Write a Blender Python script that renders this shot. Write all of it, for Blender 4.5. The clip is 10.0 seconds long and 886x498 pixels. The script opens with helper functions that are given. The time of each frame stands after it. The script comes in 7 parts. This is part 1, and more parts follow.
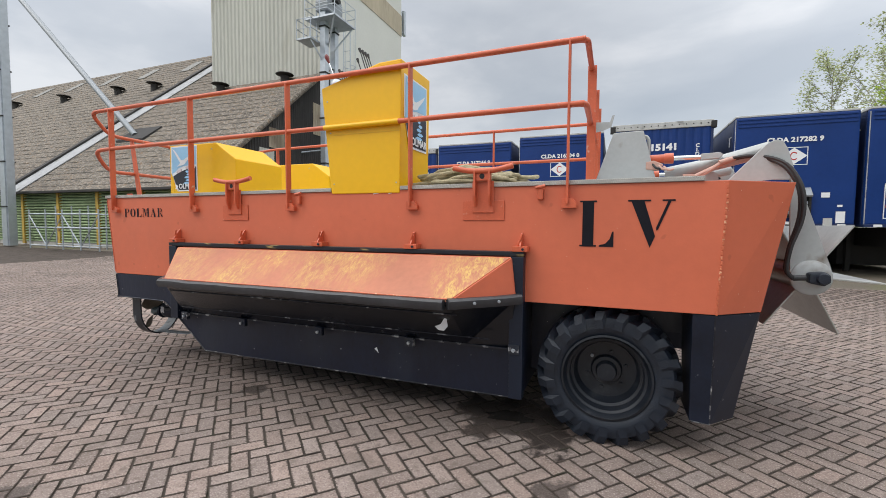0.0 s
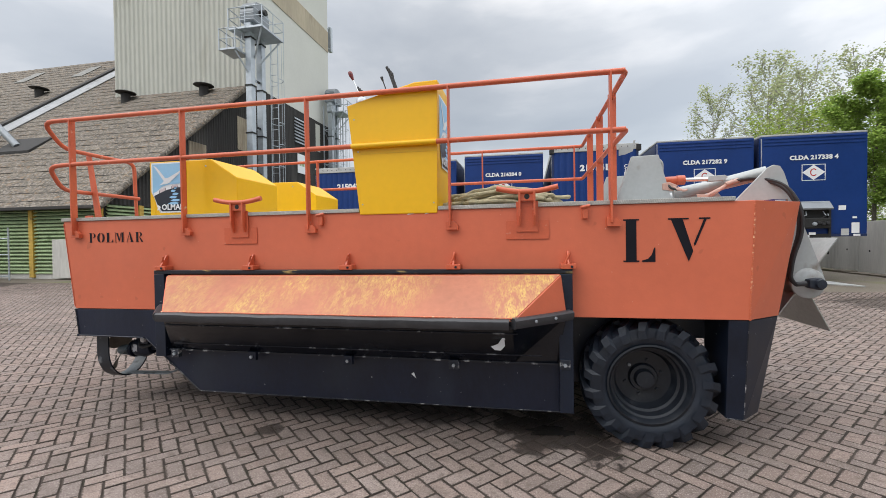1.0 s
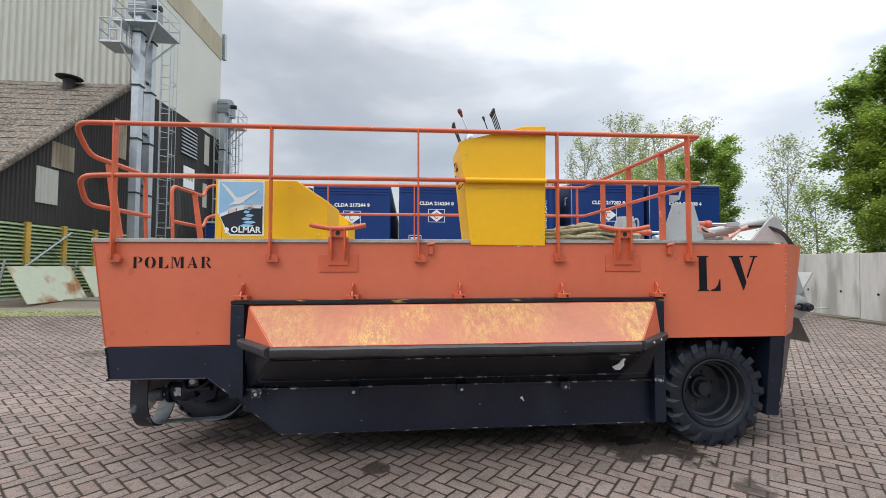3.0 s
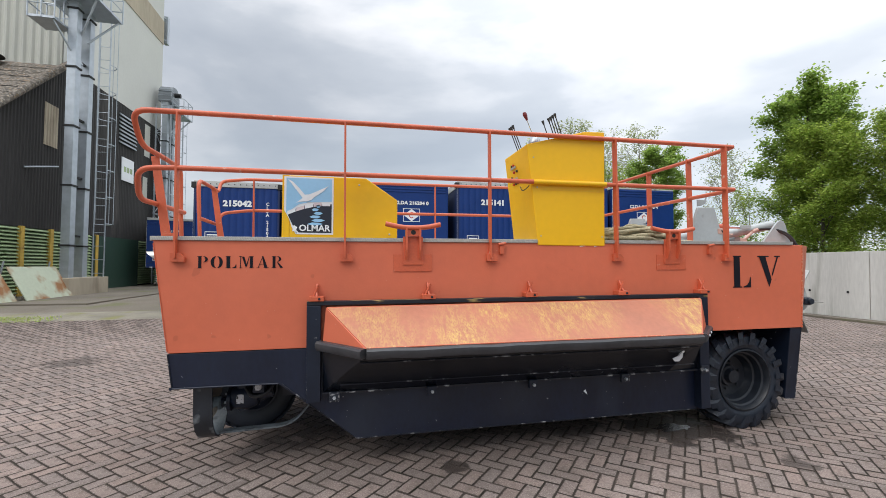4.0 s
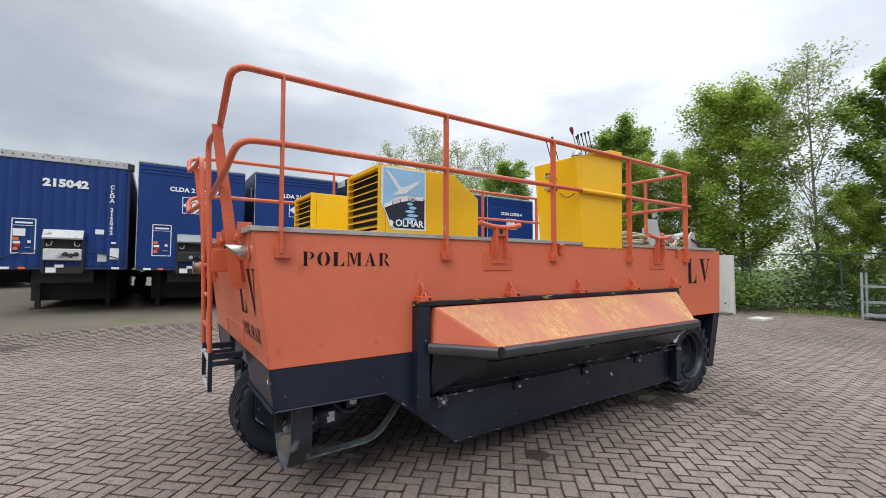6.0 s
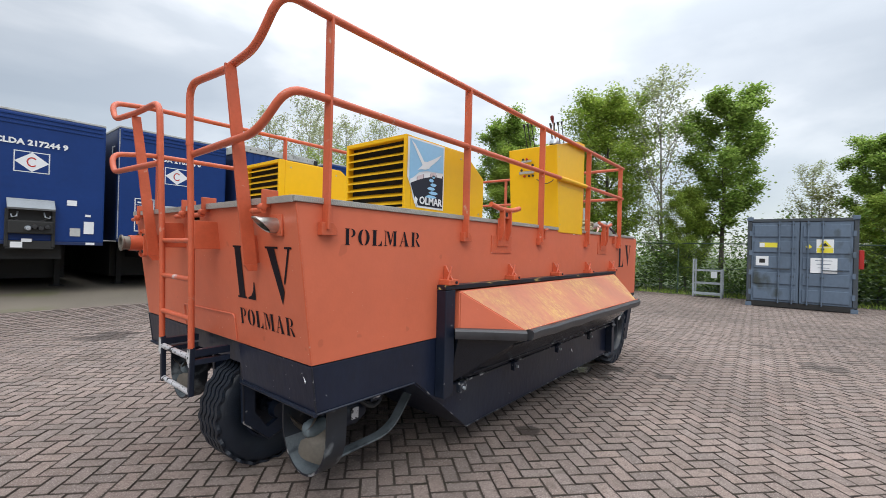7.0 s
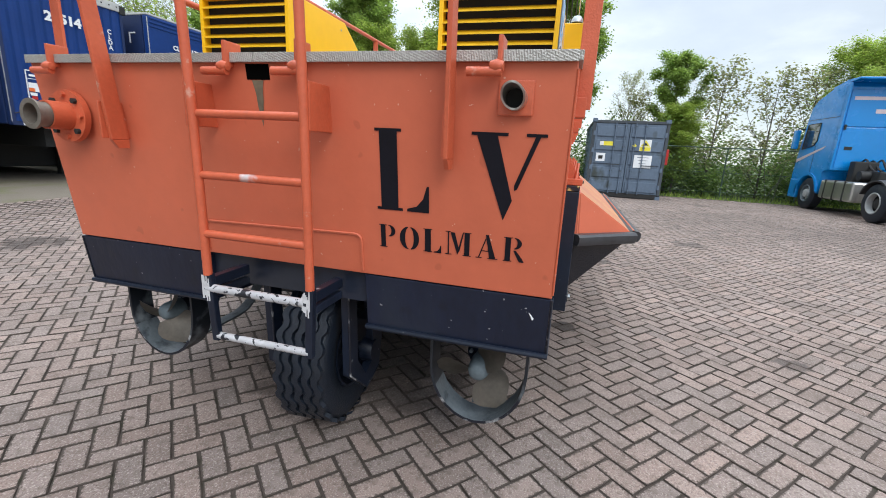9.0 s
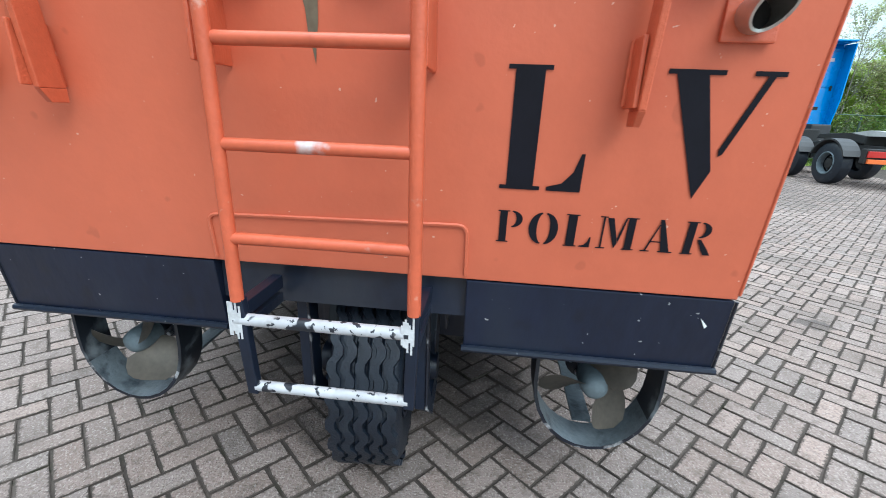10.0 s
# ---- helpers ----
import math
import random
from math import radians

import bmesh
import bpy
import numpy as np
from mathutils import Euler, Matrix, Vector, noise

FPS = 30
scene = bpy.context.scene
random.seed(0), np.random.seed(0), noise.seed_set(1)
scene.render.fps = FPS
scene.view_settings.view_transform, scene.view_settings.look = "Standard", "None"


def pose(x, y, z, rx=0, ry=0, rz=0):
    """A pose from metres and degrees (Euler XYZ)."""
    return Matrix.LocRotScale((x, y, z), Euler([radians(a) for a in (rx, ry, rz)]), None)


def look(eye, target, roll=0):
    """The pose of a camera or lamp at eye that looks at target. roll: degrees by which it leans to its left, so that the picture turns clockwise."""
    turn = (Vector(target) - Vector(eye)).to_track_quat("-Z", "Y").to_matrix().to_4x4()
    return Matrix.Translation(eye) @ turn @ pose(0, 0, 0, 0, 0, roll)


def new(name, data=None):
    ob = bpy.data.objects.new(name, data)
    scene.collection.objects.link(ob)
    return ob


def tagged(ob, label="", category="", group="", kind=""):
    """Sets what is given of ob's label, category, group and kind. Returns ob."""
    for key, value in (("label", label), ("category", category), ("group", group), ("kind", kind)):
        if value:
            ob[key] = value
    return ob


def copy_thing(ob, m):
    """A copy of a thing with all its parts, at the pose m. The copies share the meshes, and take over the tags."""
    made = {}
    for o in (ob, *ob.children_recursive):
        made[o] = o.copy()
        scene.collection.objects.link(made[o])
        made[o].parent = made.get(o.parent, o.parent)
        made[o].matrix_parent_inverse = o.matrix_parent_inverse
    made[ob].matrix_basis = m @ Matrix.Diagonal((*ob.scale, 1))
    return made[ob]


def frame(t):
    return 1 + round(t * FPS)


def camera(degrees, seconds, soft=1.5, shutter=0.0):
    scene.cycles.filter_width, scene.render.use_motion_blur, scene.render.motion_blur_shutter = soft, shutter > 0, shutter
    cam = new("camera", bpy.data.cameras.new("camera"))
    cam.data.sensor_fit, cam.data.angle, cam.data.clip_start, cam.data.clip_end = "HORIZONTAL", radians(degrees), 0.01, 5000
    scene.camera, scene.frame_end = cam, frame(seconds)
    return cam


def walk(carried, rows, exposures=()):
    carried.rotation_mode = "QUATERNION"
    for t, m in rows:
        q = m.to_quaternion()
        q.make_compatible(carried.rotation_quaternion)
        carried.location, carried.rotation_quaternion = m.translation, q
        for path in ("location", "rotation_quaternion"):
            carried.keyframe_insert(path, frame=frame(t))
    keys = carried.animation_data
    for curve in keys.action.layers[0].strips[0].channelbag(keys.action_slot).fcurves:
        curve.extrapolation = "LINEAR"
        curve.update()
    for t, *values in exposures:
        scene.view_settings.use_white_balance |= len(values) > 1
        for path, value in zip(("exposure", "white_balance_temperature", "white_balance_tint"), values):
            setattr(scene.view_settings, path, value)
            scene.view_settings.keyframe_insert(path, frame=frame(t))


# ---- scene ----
cam = camera(92.2, 10.0, soft=0.75, shutter=0.12)
PATH = [
    (0, (4.672, -2.775, 1.388), (3.933, -0.92, 1.275), 0.6),
    (0.5, (4.282, -2.88, 1.375), (3.743, -0.957, 1.264), 0.5),
    (1, (3.865, -2.998, 1.412), (3.471, -1.038, 1.377), -0.6),
    (1.5, (3.484, -3.223, 1.439), (3.269, -1.234, 1.457), -1.2),
    (2, (3.068, -3.27, 1.405), (2.911, -1.277, 1.485), -0.1),
    (2.2, (2.895, -3.274, 1.388), (2.762, -1.281, 1.483), 0.0),
    (3.3, (1.862, -3.257, 1.471), (2.123, -1.276, 1.548), 0.2),
    (3.5, (1.664, -3.21, 1.462), (1.964, -1.234, 1.544), 0.1),
    (4, (1.195, -3.169, 1.452), (1.607, -1.214, 1.531), 0.1),
    (4.5, (0.734, -3.047, 1.431), (1.306, -1.133, 1.526), 0.4),
    (5, (0.224, -2.868, 1.451), (0.857, -0.974, 1.557), 0.4),
    (5.5, (-0.187, -2.747, 1.456), (0.667, -0.943, 1.573), 0.7),
    (5.7, (-0.32, -2.655, 1.43), (0.649, -0.909, 1.544), 0.4),
    (6.8, (-1.069, -1.842, 1.443), (0.393, -0.477, 1.431), 1.8),
    (7, (-1.157, -1.704, 1.423), (0.393, -0.44, 1.426), 1.6),
    (7.5, (-1.372, -1.214, 1.407), (0.293, -0.105, 1.36), 1.3),
    (8, (-1.582, -0.832, 1.389), (0.161, 0.138, 1.238), 2.8),
    (8.5, (-1.582, -0.422, 1.383), (0.244, 0.364, 1.161), 3.3),
    (9, (-1.468, -0.002, 1.356), (0.408, 0.517, 0.899), 3.0),
    (9.5, (-1.365, 0.392, 1.345), (0.545, 0.631, 0.805), 3.2),
    (10, (-1.118, 0.674, 1.3), (0.781, 0.863, 0.701), 2.4),
]
walk(cam, [(t, look(eye, target, roll)) for t, eye, target, roll in PATH],
     [(0.0, -0.21, 6700, 10), (2.0, -0.20, 6600, 10), (5.0, -0.25, 6500, 10), (7.5, -0.18, 6400, 9), (8.0, -0.12, 6350, 9), (8.5, -0.08, 6350, 9),
      (9.0, 0.07, 6250, 8), (9.5, 0.30, 5900, 4), (10.0, 0.52, 5700, -1)])

# ---- light ----
def sky_world():
    w = bpy.data.worlds.new("overcast_sky")
    scene.world = w
    w.use_nodes = True
    nt = w.node_tree
    nt.nodes.clear()
    N, L = nt.nodes.new, nt.links.new
    out, bg = N("ShaderNodeOutputWorld"), N("ShaderNodeBackground")
    sky = N("ShaderNodeTexSky")
    sky.sky_type, sky.sun_disc = "NISHITA", False
    sky.sun_elevation, sky.sun_rotation = radians(49), radians(SUN_TURN)
    tc, mp = N("ShaderNodeTexCoord"), N("ShaderNodeMapping")
    mp.inputs["Scale"].default_value = (1.0, 1.0, 2.6)
    mp.inputs["Location"].default_value = (3.1, 1.7, 0.4)
    n1, n2 = N("ShaderNodeTexNoise"), N("ShaderNodeTexNoise")
    n1.inputs["Scale"].default_value, n1.inputs["Detail"].default_value, n1.inputs["Roughness"].default_value = 1.7, 7, 0.5
    n1.inputs["Distortion"].default_value = 0.25
    n2.inputs["Scale"].default_value, n2.inputs["Detail"].default_value = 5.0, 5
    L(tc.outputs["Generated"], mp.inputs["Vector"])
    L(mp.outputs["Vector"], n1.inputs["Vector"])
    L(mp.outputs["Vector"], n2.inputs["Vector"])
    mix = N("ShaderNodeMath")
    mix.operation = "MULTIPLY_ADD"
    mix.inputs[1].default_value = 0.3
    L(n2.outputs["Fac"], mix.inputs[0])
    L(n1.outputs["Fac"], mix.inputs[2])
    ramp = N("ShaderNodeValToRGB")
    e = ramp.color_ramp.elements
    e[0].position, e[0].color = 0.50, (0.64, 0.675, 0.715, 1)
    e[1].position, e[1].color = 0.82, (1.14, 1.14, 1.14, 1)
    mid = ramp.color_ramp.elements.new(0.66)
    mid.color = (0.78, 0.81, 0.84, 1)
    L(mix.outputs["Value"], ramp.inputs["Fac"])
    # overcast skies are brighter towards the zenith
    sep, lift = N("ShaderNodeSeparateXYZ"), N("ShaderNodeMapRange")
    L(tc.outputs["Generated"], sep.inputs["Vector"])
    square = N("ShaderNodeMath")
    square.operation = "MULTIPLY"
    L(sep.outputs["Z"], square.inputs[0])
    L(sep.outputs["Z"], square.inputs[1])
    lift.inputs["From Min"].default_value, lift.inputs["From Max"].default_value = 0.0, 1.0
    lift.inputs["To Min"].default_value, lift.inputs["To Max"].default_value = 0.80, 5.3
    cube = N("ShaderNodeMath")
    cube.operation = "MULTIPLY"
    L(square.outputs["Value"], cube.inputs[0])
    L(sep.outputs["Z"], cube.inputs[1])
    L(cube.outputs["Value"], lift.inputs["Value"])
    scaled = N("ShaderNodeVectorMath")
    scaled.operation = "SCALE"
    L(ramp.outputs["Color"], scaled.inputs[0])
    # and where the cloud is thin
    dot, powr, glow = N("ShaderNodeVectorMath"), N("ShaderNodeMath"), N("ShaderNodeMath")
    dot.operation, powr.operation, glow.operation = "DOT_PRODUCT", "POWER", "MULTIPLY_ADD"
    nrm, pos = N("ShaderNodeVectorMath"), N("ShaderNodeMath")
    nrm.operation, pos.operation = "NORMALIZE", "MAXIMUM"
    L(tc.outputs["Generated"], nrm.inputs[0])
    L(nrm.outputs["Vector"], dot.inputs[0])
    dot.inputs[1].default_value = BRIGHT_WAY
    L(dot.outputs["Value"], pos.inputs[0])
    pos.inputs[1].default_value = 0.0
    L(pos.outputs["Value"], powr.inputs[0])
    powr.inputs[1].default_value = 2.5
    glow.inputs[1].default_value, glow.inputs[2].default_value = 0.40, 0.76
    L(powr.outputs["Value"], glow.inputs[0])
    # a heavier bank of cloud low over the trailers
    near, lobe, bank, thin = N("ShaderNodeVectorMath"), N("ShaderNodeMath"), N("ShaderNodeMath"), N("ShaderNodeMath")
    near.operation, lobe.operation, bank.operation, thin.operation = "DOT_PRODUCT", "POWER", "MULTIPLY_ADD", "MULTIPLY"
    L(nrm.outputs["Vector"], near.inputs[0])
    near.inputs[1].default_value = BANK_WAY
    low = N("ShaderNodeMath")
    low.operation = "MAXIMUM"
    low.inputs[1].default_value = 0.0
    L(near.outputs["Value"], low.inputs[0])
    L(low.outputs["Value"], lobe.inputs[0])
    lobe.inputs[1].default_value = 16.0
    bank.inputs[1].default_value, bank.inputs[2].default_value = -0.24, 1.04
    L(lobe.outputs["Value"], bank.inputs[0])
    L(glow.outputs["Value"], thin.inputs[0])
    L(bank.outputs["Value"], thin.inputs[1])
    both = N("ShaderNodeMath")
    both.operation = "MULTIPLY"
    L(thin.outputs["Value"], both.inputs[0])
    L(lift.outputs["Result"], both.inputs[1])
    dim = N("ShaderNodeVectorMath")
    dim.operation = "SCALE"
    dim.inputs["Scale"].default_value = 0.05
    L(sky.outputs["Color"], dim.inputs[0])
    add = N("ShaderNodeVectorMath")
    add.operation = "ADD"
    L(scaled.outputs["Vector"], add.inputs[0])
    L(both.outputs["Value"], scaled.inputs["Scale"])
    L(dim.outputs["Vector"], add.inputs[1])
    L(add.outputs["Vector"], bg.inputs["Color"])
    bg.inputs["Strength"].default_value = SKY
    L(bg.outputs["Background"], out.inputs["Surface"])


SKY, SUN_TURN = 1.0, 220.0
SUN_WAY = Vector((-0.58, -0.47, 0.67)).normalized()
BRIGHT_WAY = Vector((0.75, 0.30, 0.59)).normalized()
BANK_WAY = Vector((-0.17, 0.89, 0.43)).normalized()
sky_world()
sun = new("sun", bpy.data.lights.new("sun", "SUN"))
sun.data.energy, sun.data.angle, sun.data.color = 1.25, radians(30), (1.0, 0.97, 0.93)
sun.matrix_basis = look((0, 0, 0), -SUN_WAY)


# ---- materials ----
def material(name, base, rough=0.5, metal=0.0, var=0.12, scale=3.0, fine=40.0, bump=0.0, bump_scale=120.0,
             stain=None, stain_amount=0.5, stain_scale=2.0, coat=0.0, random=0.0, stretch=(1, 1, 1), spec=0.5, tint=None):
    m = bpy.data.materials.new(name)
    m.use_nodes = True
    nt = m.node_tree
    N, L = nt.nodes.new, nt.links.new
    p = nt.nodes["Principled BSDF"]
    tc, mp = N("ShaderNodeTexCoord"), N("ShaderNodeMapping")
    mp.inputs["Scale"].default_value = stretch
    L(tc.outputs["Object"], mp.inputs["Vector"])

    def noise_at(s, detail=5.0):
        n = N("ShaderNodeTexNoise")
        n.inputs["Scale"].default_value, n.inputs["Detail"].default_value = s, detail
        L(mp.outputs["Vector"], n.inputs["Vector"])
        return n.outputs["Fac"]

    big, small = noise_at(scale), noise_at(fine)
    both = N("ShaderNodeMath")
    both.operation = "MULTIPLY_ADD"
    both.inputs[1].default_value = 0.5
    L(small, both.inputs[0])
    L(big, both.inputs[2])
    rng = N("ShaderNodeMapRange")
    rng.inputs["From Min"].default_value, rng.inputs["From Max"].default_value = 0.45, 1.05
    rng.inputs["To Min"].default_value, rng.inputs["To Max"].default_value = 1 - var, 1 + var
    L(both.outputs["Value"], rng.inputs["Value"])
    factor = rng.outputs["Result"]
    if random:
        info, isl, r2 = N("ShaderNodeObjectInfo"), N("ShaderNodeNewGeometry"), N("ShaderNodeMapRange")
        sm, fr = N("ShaderNodeMath"), N("ShaderNodeMath")
        sm.operation, fr.operation = "ADD", "FRACT"
        L(info.outputs["Random"], sm.inputs[0])
        L(isl.outputs["Random Per Island"], sm.inputs[1])
        L(sm.outputs["Value"], fr.inputs[0])
        r2.inputs["To Min"].default_value, r2.inputs["To Max"].default_value = 1 - random, 1 + random
        L(fr.outputs["Value"], r2.inputs["Value"])
        mul = N("ShaderNodeMath")
        mul.operation = "MULTIPLY"
        L(factor, mul.inputs[0])
        L(r2.outputs["Result"], mul.inputs[1])
        factor = mul.outputs["Value"]
    col = N("ShaderNodeVectorMath")
    col.operation = "SCALE"
    col.inputs[0].default_value = base
    if random and tint:
        tm = N("ShaderNodeMix")
        tm.data_type = "RGBA"
        tm.inputs[6].default_value, tm.inputs[7].default_value = (*base, 1), (*tint, 1)
        wn = N("ShaderNodeTexWhiteNoise")
        wn.noise_dimensions = "1D"
        L(fr.outputs["Value"], wn.inputs["W"])
        L(wn.outputs["Value"], tm.inputs[0])
        L(tm.outputs[2], col.inputs[0])
    L(factor, col.inputs["Scale"])
    color = col.outputs["Vector"]
    if stain:
        sn = noise_at(stain_scale, 8.0)
        r = N("ShaderNodeMapRange")
        r.inputs["From Min"].default_value, r.inputs["From Max"].default_value = 0.72 - 0.3 * stain_amount, 0.82 - 0.25 * stain_amount
        L(sn, r.inputs["Value"])
        mx = N("ShaderNodeMix")
        mx.data_type = "RGBA"
        L(r.outputs["Result"], mx.inputs[0])
        L(color, mx.inputs[6])
        mx.inputs[7].default_value = (*stain, 1)
        color = mx.outputs[2]
    L(color, p.inputs["Base Color"])
    rr = N("ShaderNodeMapRange")
    rr.inputs["To Min"].default_value, rr.inputs["To Max"].default_value = max(0.03, rough - 0.12), min(1, rough + 0.12)
    L(big, rr.inputs["Value"])
    L(rr.outputs["Result"], p.inputs["Roughness"])
    p.inputs["Metallic"].default_value = metal
    p.inputs["Specular IOR Level"].default_value = spec
    p.inputs["Coat Weight"].default_value = coat
    if bump:
        b = N("ShaderNodeBump")
        b.inputs["Strength"].default_value, b.inputs["Distance"].default_value = bump, 0.01
        L(noise_at(bump_scale, 3.0), b.inputs["Height"])
        L(b.outputs["Normal"], p.inputs["Normal"])
    return m


def foliage(name, base, other):
    """Thin leaves that let light through."""
    m = material(name, base, 0.6, var=0.2, scale=0.7, fine=8, random=0.35, tint=other)
    nt = m.node_tree
    p, out = nt.nodes["Principled BSDF"], nt.nodes["Material Output"]
    tr, mx = nt.nodes.new("ShaderNodeBsdfTranslucent"), nt.nodes.new("ShaderNodeMixShader")
    nt.links.new(p.inputs["Base Color"].links[0].from_socket, tr.inputs["Color"])
    mx.inputs[0].default_value = 0.5
    nt.links.new(p.outputs["BSDF"], mx.inputs[1])
    nt.links.new(tr.outputs["BSDF"], mx.inputs[2])
    nt.links.new(mx.outputs["Shader"], out.inputs["Surface"])
    return m


ORANGE = material("orange_marine_paint", (0.60, 0.141, 0.071), 0.42, var=0.09, scale=1.4, fine=14, bump=0.06, bump_scale=60)
ORANGE_RAIL = material("orange_rail_paint", (0.55, 0.112, 0.05), 0.4, var=0.16, scale=5, fine=60, bump=0.15, bump_scale=150, stain=(0.60, 0.42, 0.33), stain_amount=0.2, stain_scale=19)
ORANGE_WORN = material("worn_orange_over_yellow_paint", (0.46, 0.172, 0.10), 0.55, var=0.16, scale=2, fine=25, bump=0.1, bump_scale=50)


def rubbed(m, under):
    """Streaks rubbed down to the coat below, in patches."""
    nt = m.node_tree
    N, L = nt.nodes.new, nt.links.new
    p = nt.nodes["Principled BSDF"]
    tc = N("ShaderNodeTexCoord")
    facs = []
    for stretch, s, lo, hi in (((1, .6, .6), 1.6, .38, .58), ((9, 3.0, 3.0), 4.0, .34, .60), ((3, 1, 1), 45.0, .34, .60)):
        mp, n, r = N("ShaderNodeMapping"), N("ShaderNodeTexNoise"), N("ShaderNodeMapRange")
        mp.inputs["Scale"].default_value = stretch
        n.inputs["Scale"].default_value, n.inputs["Detail"].default_value = s, 6
        r.inputs["From Min"].default_value, r.inputs["From Max"].default_value = lo, hi
        L(tc.outputs["Object"], mp.inputs["Vector"])
        L(mp.outputs["Vector"], n.inputs["Vector"])
        L(n.outputs["Fac"], r.inputs["Value"])
        facs.append(r.outputs["Result"])
    a, b, mx = N("ShaderNodeMath"), N("ShaderNodeMath"), N("ShaderNodeMix")
    a.operation = b.operation = "MULTIPLY"
    L(facs[0], a.inputs[0])
    L(facs[1], a.inputs[1])
    L(a.outputs["Value"], b.inputs[0])
    L(facs[2], b.inputs[1])
    mx.data_type = "RGBA"
    L(b.outputs["Value"], mx.inputs[0])
    L(p.inputs["Base Color"].links[0].from_socket, mx.inputs[6])
    mx.inputs[7].default_value = (*under, 1)
    L(mx.outputs[2], p.inputs["Base Color"])


rubbed(ORANGE_WORN, (0.62, 0.42, 0.12))
BLACK = material("black_hull_paint", (0.0105, 0.0155, 0.030), 0.34, var=0.4, scale=2, fine=30, bump=0.2, bump_scale=18, stain=(0.026, 0.031, 0.043), stain_amount=0.5, stain_scale=3, spec=0.5, stretch=(1, 1, .6))
# float belly: a darker base than the other hull blacks, and smoother
BLACK_GLOSS = material("glossy_darker_black_belly", (0.0045, 0.0065, 0.0115), 0.24, var=0.4, scale=3, fine=30, bump=0.15, bump_scale=14, stain=(0.012, 0.014, 0.02), stain_amount=0.4, stain_scale=4)
BLACK_DUSTY = material("dusty_black_hull_paint", (0.0075, 0.0120, 0.0285), 0.38, spec=0.42, var=0.4, scale=2, fine=30, bump=0.2, bump_scale=22, stain=(0.014, 0.020, 0.037), stain_amount=0.55, stain_scale=2.6, stretch=(1, 1, .5))
BLACK_WORN = material("flaking_white_paint_on_black", (0.46, 0.46, 0.48), 0.5, var=0.2, scale=5, fine=40)
FLAKED = material("thick_white_paint_remnant", (0.56, 0.56, 0.57), 0.6, var=0.15, scale=30, fine=120, bump=0.3, bump_scale=80)
PALE_ORANGE = material("sun_bleached_orange_paint", (0.52, 0.32, 0.26), 0.55, var=0.15, scale=6, fine=40, stain=(0.45, 0.40, 0.36), stain_amount=0.4, stain_scale=12)
WORN_EDGE = material("black_paint_worn_pale_along_an_edge", (0.008, 0.010, 0.018), 0.45, var=0.3, scale=5, fine=40, stain=(0.40, 0.40, 0.41), stain_amount=0.5, stain_scale=15)
SCUFFED = material("black_flange_with_yellow_rub_marks", (0.007, 0.009, 0.017), 0.42, var=0.3, scale=5, fine=40, stain=(0.62, 0.46, 0.16), stain_amount=0.42, stain_scale=4.5, stretch=(1, 6, 6))
PLASTIC = material("grey_mudguard_plastic", (0.03, 0.031, 0.034), 0.6, var=0.2)
RUNG = material("orange_rung_with_flaked_paint", (0.55, 0.112, 0.05), 0.42, var=0.16, scale=5, fine=60, stain=(0.58, 0.63, 0.64), stain_amount=0.34, stain_scale=8)
RIM = material("dark_painted_rim", (0.009, 0.012, 0.018), 0.42, var=0.4, scale=9, fine=50, stain=(0.030, 0.033, 0.038), stain_amount=0.4, stain_scale=9)
GUARD_BARE = material("hoop_scraped_to_blue_grey_steel", (0.115, 0.135, 0.15), 0.5, var=0.35, scale=9, fine=60, bump=0.3, bump_scale=70, stain=(0.022, 0.030, 0.040), stain_amount=0.55, stain_scale=11)
GUARD = material("scuffed_black_propeller_hoop", (0.014, 0.018, 0.025), 0.45, var=0.3, scale=6, fine=40, stain=(0.17, 0.19, 0.205), stain_amount=0.6, stain_scale=7)
# pale flecks: a painted highlight on the bow seam, chips on the rubbed edge
WELD = material("weld_highlight_and_chipped_orange_paint", (0.58, 0.14, 0.065), 0.45, var=0.15, stain=(0.72, 0.44, 0.27), stain_amount=0.5, stain_scale=40)
CHIPPED = material("black_paint_chipped_at_edges", (0.0075, 0.0125, 0.026), 0.4, var=0.3, scale=5, fine=40, stain=(0.45, 0.45, 0.47), stain_amount=0.11, stain_scale=22, spec=0.4)
TAB = material("black_tab_with_flaked_white_paint", (0.012, 0.016, 0.026), 0.45, var=0.3, stain=(0.50, 0.50, 0.51), stain_amount=0.52, stain_scale=24)
RUBBER = material("black_rubber", (0.022, 0.022, 0.024), 0.55, var=0.3, scale=6, fine=60, bump=0.2, bump_scale=90)
BUMPER = material("scuffed_black_bumper", (0.038, 0.039, 0.044), 0.42, var=0.4, scale=4, fine=30, stain=(0.085, 0.083, 0.083), stain_amount=0.5, stain_scale=3, bump=0.1, bump_scale=30)
TYRE = material("tyre_rubber", (0.0085, 0.0135, 0.0235), 0.5, var=0.35, scale=8, fine=70, bump=0.25, bump_scale=120, stain=(0.024, 0.029, 0.036), stain_amount=0.45, stain_scale=6)
STENCIL = material("black_stencil_paint", (0.007, 0.007, 0.012), 0.55, var=0.25, scale=10, fine=90, spec=0.2)
PADDLE = material("dull_stainless_sheet", (0.50, 0.50, 0.48), 0.38, metal=0.75, var=0.2, scale=4, fine=40)
YELLOW = material("yellow_gloss_paint", (0.82, 0.455, 0.002), 0.4, var=0.06, scale=1.5, fine=20, bump=0.04, bump_scale=30)
YELLOW_DARK = material("yellow_slat_paint", (0.74, 0.43, 0.01), 0.4, var=0.1, scale=4, fine=40)
